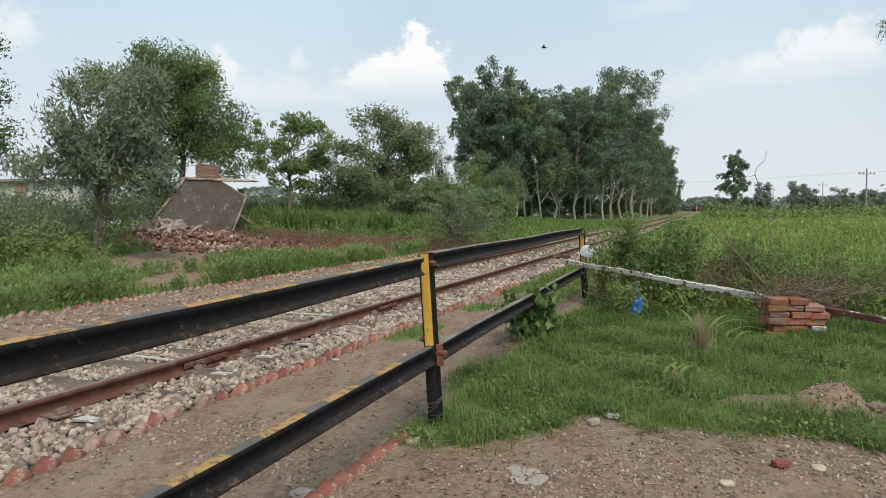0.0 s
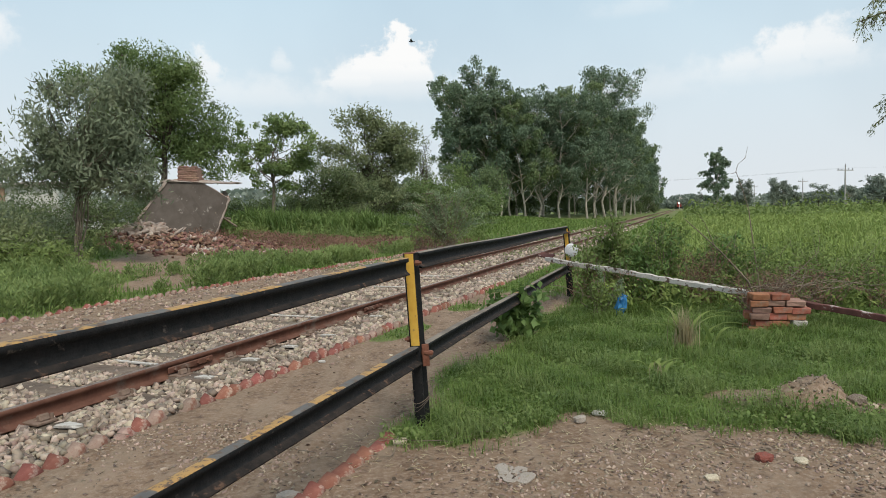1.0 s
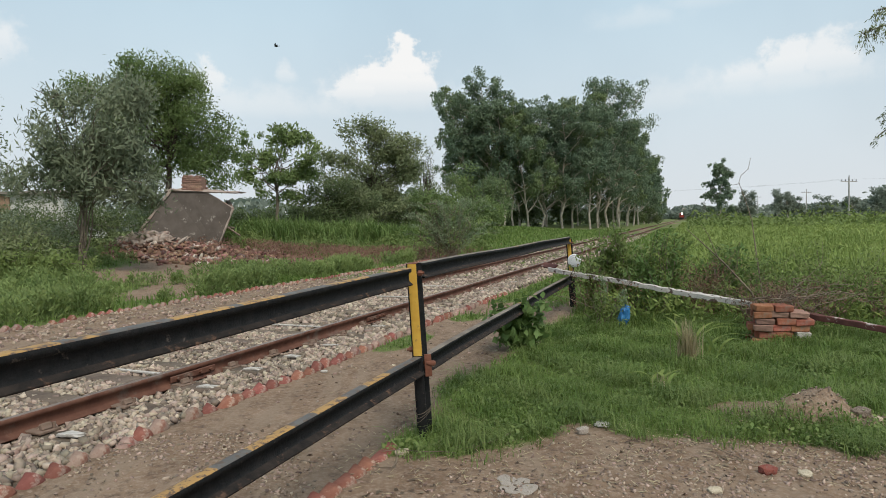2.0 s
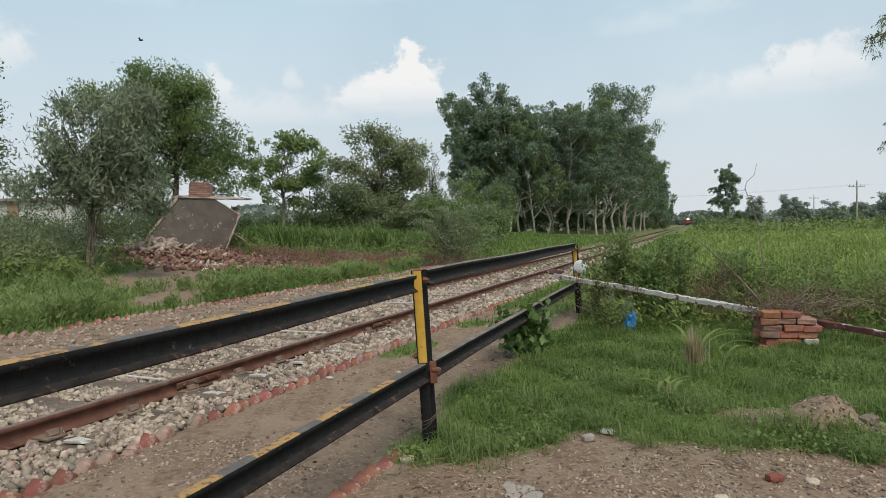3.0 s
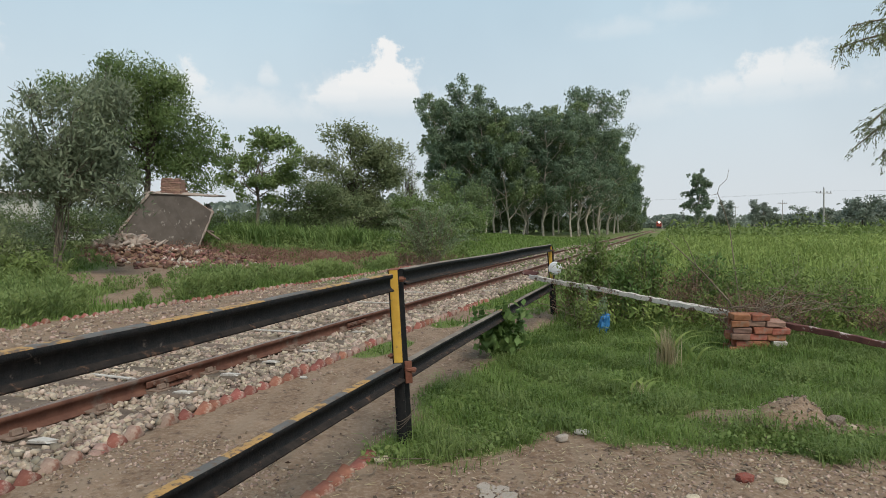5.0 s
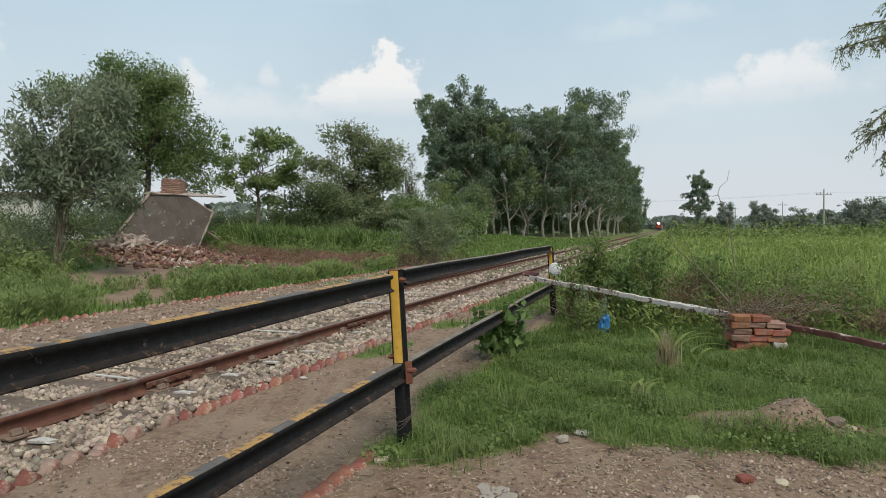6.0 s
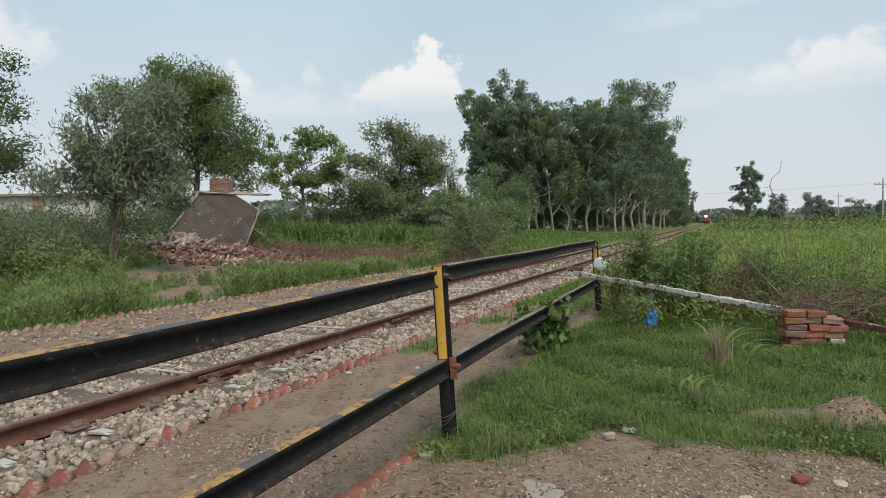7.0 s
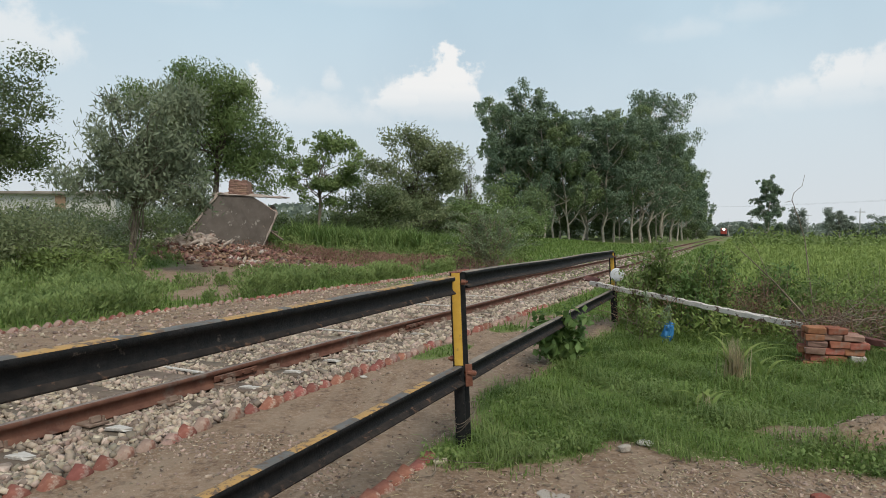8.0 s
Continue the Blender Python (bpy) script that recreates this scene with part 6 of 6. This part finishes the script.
def build_pebbles():
    rng = rng_of(730)
    n = 17000
    x, y = rng.uniform(-2.5, 4.0, n), 2.3 + 2.4 * rng.random(n) ** 0.9
    keep = (rng.random(n) < 1.0 - grassy_at(x, y)) & (rng.random(n) < 0.10 + 0.90 * smooth(-0.1, 0.45, wavy(x, y, 1.1, 6.0) + 0.5 * wavy(x, y, 3.3, 2.0) + 0.5 * np.exp(-(((x - 0.75) / 0.8) ** 2 + ((y - 3.65) / 0.45) ** 2))))
    x, y = x[keep], y[keep]
    s1 = stones(rng, np.stack([x, y, land(x, y) + 0.001], 1), 0.0095, 0.45, 0.35, 2.4)
    m = 2600
    yy, a = rng.uniform(2.5, 15, m), rng.uniform(1.9, 3.6, m)
    x, y = track_x(yy) + a * NX, yy + a * NY
    keep = rng.random(m) < 0.08 + 0.35 * smooth(0.1, 0.6, wavy(x, y, 1.3, 8.0))
    x, y = x[keep], y[keep]
    s2 = stones(rng, np.stack([x, y, land(x, y) + 0.001], 1), 0.016, 0.6, 0.4, 2.2)
    m = 2500
    yy, a = rng.uniform(6, 24, m), rng.uniform(-4.2, -2.0, m)
    x, y = track_x(yy) + a * NX, yy + a * NY
    s3 = stones(rng, np.stack([x, y, land(x, y) + 0.002], 1), 0.035, 0.6, 0.4, 2.0)
    m = 420
    x, y = rng.normal(2.8, 0.30, m), rng.normal(4.6, 0.20, m)
    s4 = stones(rng, np.stack([x, y, land(x, y) + 0.001], 1), 0.010, 0.7, 0.4, 2.0)
    tagged(ob_np("soil_clods", *s4, M_SOIL), "loose brown clods on the soil heap", "clods", kind="stuff")
    v, f = join([s1, s2, s3])
    tagged(ob_np("road_pebbles", v, f, M_PEBBLE), "loose pebbles and clods on the bare earth", "pebbles", kind="stuff")


build_pebbles()


def build_twigs():
    rng = rng_of(740)
    for k, (x, y, n, s) in enumerate(((-6.6, 10.9, 4, 0.5), (-5.2, 12.4, 3, 0.4), (-0.95, 4.2, 7, 0.28), (-0.30, 3.95, 3, 0.22), (-2.4, 4.6, 3, 0.2), (1.95, 3.95, 3, 0.2), (0.2, 4.35, 4, 0.2))):
        pieces = []
        for j in range(n):
            p = np.array([rng.normal(0, 0.05), rng.normal(0, 0.05), 0.012])
            q = p + np.array([rng.normal(0, s), rng.normal(0, s * 0.6), rng.uniform(0.0, 0.10)])
            pieces.append(limb(rng, p, q, 0.004, 0.002, 5, 0.07, 4))
        for v, f in pieces:
            ob = ob_np("twig", v, f, M_TWIG)
            ob.matrix_basis = on_land_pose(x, y)
            tagged(ob, "dry twig lying on the bare earth", "twig", "fallen twigs")


build_twigs()


def build_wire_loop():
    rng = rng_of(760)
    root = empty("wire_loop", pose(-0.06, 4.60, 0.0))
    tagged(root, "loops of thin wire wound round the post foot", "wire")
    for k in range(3):
        s = np.linspace(0, 2 * math.pi * 1.2, 26)
        rad = 0.085 + 0.012 * k
        p = np.stack([np.cos(s + k) * rad * 0.8, np.sin(s + k) * rad, 0.09 + 0.045 * k + 0.05 * np.sin(s * 1.3 + k) + 0.012 * s], 1)
        v, f = tube(p, np.full(26, 0.0024), 4)
        ob_np("wire", v, f, M_TWIG, root)


build_wire_loop()

# ======================= grass and weeds =======================
def grass_patch(name, label, rng, x, y, height, width, mat, bend=0.6, lift=0.0):
    z = land(x, y) - 0.01 + lift
    v, f = blades(rng, np.stack([x, y, z], 1), height, width, bend)
    ob = ob_np(name, v, f, mat)
    return tagged(ob, label, "grass", kind="stuff")


def build_grass():
    rng = rng_of(401)
    # lawn-like grass between the road and the boom
    n = 215000
    y = 3.5 + 9.5 * rng.random(n) ** 1.35
    x = rng.uniform(-0.8, 9.0, n) * (0.35 + 0.65 * (y - 3) / 9)
    a = across(x, y)
    keep = (rng.random(n) < grassy_at(x, y) ** 1.5 * (0.62 + 0.38 * wavy(x, y, 2.4, 1.0))) & (a > 3.2)
    x, y = x[keep], y[keep]
    hh = 0.105 * (1 + 0.45 * wavy(x, y, 1.9, 2.0) + 0.45 * wavy(x, y, 4.1, 4.0)).clip(0.3, 2.2) * (0.8 + 0.45 * smooth(4, 8, y))
    grass_patch("lawn_grass", "fresh green rough grass beside the crossing", rng, x, y, hh, 0.0042 + 0.0006 * y, M_GRASS, 1.15)
    # long fine blades in tufts among the lawn
    n = 85000
    y = 3.6 + 8.0 * rng.random(n) ** 1.3
    x = rng.uniform(-0.8, 9.0, n) * (0.35 + 0.65 * (y - 3) / 9)
    tuft = wavy(x, y, 3.3, 6.0) + 0.6 * wavy(x, y, 7.1, 1.0)
    keep = (rng.random(n) < grassy_at(x, y)) & (across(x, y) > 3.3) & (tuft > 0.25)
    x, y, tuft = x[keep], y[keep], tuft[keep]
    grass_patch("tuft_grass", "long fine yellow-green grass in tufts", rng, x, y, 0.12 + 0.11 * tuft.clip(0, 1.2), 0.0036 + 0.0004 * y, M_TUFT, 1.4)
    # patches on the earth strip beside the ballast
    n = 40000
    y = 5.0 + 14 * rng.random(n)
    a = rng.uniform(1.9, 3.4, n)
    x = track_x(y) + a * NX
    y = y + a * NY
    keep = rng.random(n) < grassy_at(x, y) ** 2 * 0.8
    x, y = x[keep], y[keep]
    grass_patch("strip_grass", "short green grass in patches on the earth strip", rng, x, y, 0.06 + 0.03 * wavy(x, y, 3.0), 0.005 + 0.0007 * y, M_GRASS, 1.0)
    # small creeping leaves at its feet
    n = 30000
    y = 3.7 + 5.5 * rng.random(n) ** 1.3
    x = rng.uniform(-0.8, 8.0, n) * (0.35 + 0.65 * (y - 3) / 9)
    keep = (rng.random(n) < grassy_at(x, y)) & (across(x, y) > 3.35) & (wavy(x, y, 2.2, 8.0) > 0.05)
    x, y = x[keep], y[keep]
    z = land(x, y) + 0.01 + 0.07 * rng.random(len(x))
    v, f = leaves(rng, np.stack([x, y, z], 1), 0.034, 0.022, 0, facing=np.array([0, -0.2, 1.0]) + rng.normal(size=(len(x), 3)) * 0.45)
    tagged(ob_np("creeping_weeds", v, f, M_TUFT), "small creeping weed leaves in the lawn", "weeds", kind="stuff")
    # straw and dead blades lying along the road edge
    n = 1400
    x, y = rng.uniform(-0.6, 4.2, n), rng.normal(4.15, 0.34, n)
    keep = rng.random(n) < 0.7
    x, y = x[keep], y[keep]
    d = rng.normal(size=(len(x), 3)) * np.array([1, 1, 0.06])
    v, f = leaves(rng, np.stack([x, y, land(x, y) + 0.012], 1), 0.07, 0.007, 0, 0.02, d, facing=np.array([0, 0, 1.0]) + rng.normal(size=(len(x), 3)) * 0.2)
    tagged(ob_np("straw_litter", v, f, M_GRASS_DRY), "dry straw and leaf litter along the road edge", "litter", kind="stuff")
    # brown dead leaves and bark chips trodden into the road and the earth strip
    n = 3000
    x, y = rng.uniform(-1.4, 4.2, n), 2.5 + 1.9 * rng.random(n)
    yy, a = rng.uniform(2.5, 12, 2600), rng.uniform(1.95, 3.7, 2600)
    x, y = np.r_[x, track_x(yy) + a * NX], np.r_[y, yy + a * NY]
    keep = (rng.random(len(x)) < 0.12 + 0.88 * smooth(0.0, 0.6, wavy(x, y, 1.6, 3.0))) & (grassy_at(x, y) < 0.6)
    x, y = x[keep], y[keep]
    d = rng.normal(size=(len(x), 3)) * np.array([1, 1, 0.10])
    v, f = leaves(rng, np.stack([x, y, land(x, y) + 0.008], 1), rng.uniform(0.02, 0.055, len(x)), rng.uniform(0.010, 0.024, len(x)), 0, 0.02, d, facing=np.array([0, 0, 1.0]) + rng.normal(size=(len(x), 3)) * 0.4)
    tagged(ob_np("dead_leaves", v, f, M_LITTER), "brown dead leaves and chips on the bare earth", "litter", kind="stuff")
    # grass on the bank beyond the track
    n = 75000
    y = rng.uniform(7, 34, n)
    a = -4.2 - 16 * rng.random(n) ** 1.2
    x = track_x(y) + a * NX
    y = y + a * NY
    patch = smooth(-0.45, 0.25, wavy(x, y, 0.8, 7.0) + 0.4 * wavy(x, y, 2.9, 1.0))
    keep = (y > 5) & (rng.random(n) > 1.1 * red_at(x, y)) & (rng.random(n) > 1.3 * bare_at(x, y)) & (rng.random(n) < grassy_at(x, y) * (0.25 + 0.75 * patch))
    x, y = x[keep], y[keep]
    grass_patch("bank_grass", "tall green grass on the bank beyond the track", rng, x, y, (0.15 * (1 + 0.7 * wavy(x, y, 0.8, 7.0) + 0.45 * wavy(x, y, 3.1, 5.0))).clip(0.06, 0.6), 0.012 + 0.0005 * y, M_GRASS, 0.65)
    # bushy feathery herbs that stand in clumps behind the brick edging and up the bank
    n = 4200
    y = 6.5 + 25 * rng.random(n) ** 1.15
    a = -4.65 - 13 * rng.random(n) ** 1.7
    x = track_x(y) + a * NX
    y = y + a * NY
    lump_ = wavy(x, y, 0.8, 9.0) + 0.5 * wavy(x, y, 2.3, 2.0)
    keep = (y > 4.5) & (lump_ > -0.25) & (rng.random(n) > 1.6 * bare_at(x, y)) & (rng.random(n) > 1.2 * red_at(x, y))
    x, y, lump_ = x[keep], y[keep], lump_[keep]
    h = (0.30 + 0.20 * lump_) * rng.uniform(0.7, 1.3, len(x)) * (1 + 0.012 * y)
    per = 46
    t = rng.random((len(x), per)) ** 0.8
    ang = rng.uniform(0, 2 * np.pi, (len(x), per))
    rad = h[:, None] * 0.55 * (1.05 - 0.6 * t) * np.sqrt(rng.random((len(x), per)))
    px, py = x[:, None] + rad * np.cos(ang), y[:, None] + rad * np.sin(ang)
    pz = land(x, y)[:, None] + t * h[:, None] * 0.95
    up = np.stack([np.cos(ang) * 0.6, np.sin(ang) * 0.6, np.full_like(ang, 0.9)], 2).reshape(-1, 3)
    size = np.repeat(0.085 + 0.0022 * y, per)
    v, f = leaves(rng, np.stack([px, py, pz], 2).reshape(-1, 3), size, size * 0.27, 0.0, 0.35, up, facing=np.array([0, -0.5, 0.9]) + rng.normal(size=(len(up), 3)) * 0.5)
    tagged(ob_np("bank_weeds", v, f, M_HERB), "bushy feathery green weeds in clumps on the bank", "weeds", kind="stuff")
    # tufts between the far rails
    n = 14000
    y = 13 + 50 * rng.random(n) ** 1.3
    a = rng.uniform(-2.4, 1.9, n)
    x = track_x(y) + a * NX
    y2 = y + a * NY
    keep = (np.abs(np.abs(a) - 0.873) > 0.09) & (rng.random(n) < smooth(12, 24, y) * (0.35 + 0.65 * smooth(-0.2, 0.4, wavy(x, y2, 0.9, 3.0))))
    x, y = x[keep], y2[keep]
    grass_patch("track_grass", "low grass grown through the far track bed", rng, x, y, 0.07 + 0.001 * y, 0.012 + 0.0012 * y, M_GRASS, 0.7)
    # low grass along the track further off
    n = 40000
    y = 9 + 75 * rng.random(n) ** 1.7
    a = rng.uniform(-22, 4.0, n)
    x = track_x(y) + a * NX
    y = y + a * NY
    keep = (np.abs(across(x, y)) > 1.9) & (rng.random(n) < grassy_at(x, y)) & (y > 10) & ((across(x, y) > 1.5) | (y > 28))
    x, y = x[keep], y[keep]
    grass_patch("verge_grass", "short green grass along the track", rng, x, y, 0.13 + 0.002 * y, 0.012 + 0.0012 * y, M_GRASS, 0.6)


def build_field():
    rng = rng_of(402)
    n = 115000
    y = 9.5 + 120 * rng.random(n) ** 2.2
    a = 4.2 + 120 * rng.random(n) ** 2.0
    x = track_x(y) + a * NX
    y = y + a * NY
    keep = (y > 8.8 - 0.45 * (x - 3)) & (y > 6.5)
    x, y = x[keep], y[keep]
    d = np.hypot(x, y)
    h = (0.42 + 0.30 * wavy(x, y, 0.45, 2.0)) * (0.75 + 0.25 * smooth(10, 50, d))
    z = land(x, y) + rng.random(len(x)) ** 0.8 * h
    size = 0.07 + 0.0046 * d
    v, f = leaves(rng, np.stack([x, y, z], 1), size, size * 0.36, droop=-0.5, spread=0.8, facing=np.array([0.1, -0.3, 1.0]) + rng.normal(size=(len(x), 3)) * 0.6)
    tagged(ob_np("field_weeds", v, f, M_FIELD), "overgrown yellow-green field of weeds", "weeds", kind="stuff")
    n2 = 40000
    y = 8 + 60 * rng.random(n2) ** 1.8
    a = 4.2 + 60 * rng.random(n2) ** 1.8
    x = track_x(y) + a * NX
    y = y + a * NY
    keep = (y > 11.8 - 0.45 * (x - 3)) & (y > 8.5)
    x, y = x[keep], y[keep]
    grass_patch("field_grass", "tall grass standing in the weedy field", rng, x, y, 0.55 * (1 + 0.4 * wavy(x, y, 0.6)), 0.012 + 0.0012 * y, M_FIELD, 0.45)
    # band of shrubs where the field ends
    m = 36000
    x = rng.uniform(22, 190, m)
    y = rng.uniform(55, 110, m) + 0.1 * x
    hh = 0.8 + 2.0 * np.clip(wavy(x, y, 0.16, 3.0) + 0.05, 0, 1) + 0.5 * wavy(x, y, 0.7, 1.0)
    keep = across(x, y) > 5
    x, y, hh = x[keep], y[keep], hh[keep]
    v, f = leaves(rng, np.stack([x, y, land(x, y) + rng.random(len(x)) * hh], 1), 0.55, 0.26, droop=-0.3, facing=np.array([0.1, -0.3, 1.0]) + rng.normal(size=(len(x), 3)) * 0.6)
    tagged(ob_np("hedge_scrub", v, f, M_WEED), "low green scrub closing the field", "scrub", kind="stuff")


def build_reeds():
    rng = rng_of(403)
    n = 19000
    x = rng.uniform(-12.5, 1.5, n)
    y = 37.5 + rng.normal(0, 1.6, n) + 0.25 * (x + 6)
    h = (1.25 * (1 + 0.30 * wavy(x, y, 0.7, 1.0) + 0.25 * wavy(x, y, 2.3, 2.0)) * smooth(1.6, -0.6, x)).clip(0.2, 2.2)
    v, f = blades(rng, np.stack([x, y, land(x, y) - 0.02], 1), h, 0.075, 0.75)
    m = 16000
    xw, yw = rng.uniform(-12.5, 3.0, m), rng.normal(34.8, 1.6, m)
    lw = wavy(xw, yw, 0.9, 2.0) + 0.4 * wavy(xw, yw, 2.7, 1.0)
    xw, yw, lw = xw[lw > -0.2], yw[lw > -0.2], lw[lw > -0.2]
    v2, f2 = leaves(rng, np.stack([xw, yw, land(xw, yw) + rng.random(len(xw)) * (0.5 + 0.7 * lw)], 1), 0.22, 0.08, -0.3, facing=np.array([0, -0.3, 1.0]) + rng.normal(size=(len(xw), 3)) * 0.5)
    tagged(ob_np("reed_weeds", v2, f2, M_WEED), "leafy weeds along the edge of the reeds", "weeds", kind="stuff")
    tagged(ob_np("reed_bed", v, f, M_REED), "stand of tall green reeds on the bank", "reeds", kind="stuff")
    n = 11000
    x = np.r_[rng.normal(-5.5, 2.8, n), rng.normal(-1.2, 1.4, n // 3)]
    y = np.r_[rng.normal(29.5, 1.8, n), rng.normal(28.5, 1.8, n // 3)]
    keep = wavy(x, y, 1.2, 3.0) + 0.5 * wavy(x, y, 3.0, 1.0) > -0.1
    x, y = x[keep], y[keep]
    z = land(x, y) + rng.random(len(x)) ** 0.8 * 0.42
    v, f = leaves(rng, np.stack([x, y, z], 1), 0.17, 0.035, droop=-0.6, facing=np.array([0, -0.6, 1.0]) + rng.normal(size=(len(x), 3)) * 0.5)
    tagged(ob_np("dry_scrub", v, f, M_SCRUB), "low reddish-brown dry scrub on the bank", "scrub", kind="stuff")


build_grass()
build_field()
build_reeds()

# ======================= the train, the bird =======================
def build_train():
    train = empty("train")
    tagged(train, "red diesel train with its headlight lit, far down the line", "train")
    bm = bmesh.new()
    box(bm, 2.9, 17, 2.6, pose(0, 9, 2.75), bevel=0.15)
    box(bm, 2.8, 3.2, 0.55, pose(0, 2.6, 4.15), bevel=0.12)
    part("body", bm, M_TRAIN, train)
    bm = bmesh.new()
    box(bm, 2.6, 16, 0.9, pose(0, 9, 0.95), bevel=0.05)
    box(bm, 2.7, 0.5, 0.4, pose(0, 0.3, 0.9), bevel=0.05)
    part("underframe", bm, M_TRAIN_DARK, train, "dark underframe and buffers")
    for sx in (-0.7, 0.7):
        bm = bmesh.new()
        box(bm, 0.95, 0.05, 0.75, pose(sx, 0.48, 3.35), bevel=0.02)
        part("cab_window", bm, M_GLASS, train, "dark cab window")
    bm = bmesh.new()
    bmesh.ops.create_uvsphere(bm, u_segments=12, v_segments=8, radius=0.62, matrix=pose(0.15, 0.45, 4.05) @ Matrix.Diagonal((1, 0.35, 1, 1)))
    part("headlight", bm, M_LAMP, train, "glaring white headlight")
    for k in range(4):
        bm = bmesh.new()
        box(bm, 2.8, 19, 2.9, pose(0, 29 + 20.5 * k, 2.6), bevel=0.2)
        part("carriage", bm, M_TRAIN_DARK, train, "dark carriage behind the engine")
    return train


def build_bird():
    bird = empty("bird")
    tagged(bird, "small dark bird flying across the sky", "bird")
    bm = bmesh.new()
    bmesh.ops.create_uvsphere(bm, u_segments=10, v_segments=8, radius=0.09, matrix=Matrix.Diagonal((1, 2.3, 0.9, 1)))
    bmesh.ops.create_uvsphere(bm, u_segments=8, v_segments=6, radius=0.055, matrix=pose(0, 0.22, 0.03))
    bmesh.ops.create_cone(bm, cap_ends=True, segments=6, radius1=0.02, radius2=0.002, depth=0.07, matrix=pose(0, 0.29, 0.03, -90, 0, 0))
    box(bm, 0.10, 0.18, 0.015, pose(0, -0.26, 0))
    part("body", bm, M_BIRD, bird)
    wings = []
    for s in (-1, 1):
        bm = bmesh.new()
        pts = [(0, 0.10, 0), (0.18, 0.14, 0.01), (0.36, 0.02, 0), (0.38, -0.05, 0), (0.2, -0.08, 0), (0, -0.10, 0)]
        lo = [bm.verts.new((s * a, b, c)) for a, b, c in pts]
        hi = [bm.verts.new((s * a, b, c + 0.012)) for a, b, c in pts]
        bm.faces.new(lo)
        bm.faces.new(hi[::-1])
        for i in range(6):
            bm.faces.new((lo[i], lo[(i + 1) % 6], hi[(i + 1) % 6], hi[i]))
        bmesh.ops.recalc_face_normals(bm, faces=bm.faces)
        wings.append(part("wing", bm, M_BIRD, bird))
    return bird, wings


TRAIN = build_train()
BIRD, WINGS = build_bird()


def motions():
    walk(TRAIN, [(t, pose(float(track_x(y)), y, RAIL_Z, 0, 0, math.degrees(math.atan2(-0.40, 1)))) for t, y in ((0.0, 470), (2.0, 440), (4.0, 410), (6.0, 380), (8.0, 350))])
    path = ((0.0, 11.05, 18.9), (1.0, -1.2, 19.7), (1.5, -8.5, 20.0), (3.0, -31.0, 22.3), (3.5, -38.7, 23.0), (5.0, -61.5, 25.0), (8.0, -107.0, 29.0))
    walk(BIRD, [(t, pose(x, 70.0, z, 0, 0, 84)) for t, x, z in path])
    for s, w in zip((-1, 1), WINGS):
        rows = []
        for k in range(0, 49):
            t = k * 8.0 / 48
            rows.append((t, pose(s * 0.06, 0.03, 0.02, 0, -s * (32 * math.cos(math.pi * k) + 4), 0)))
        walk(w, rows)


motions()
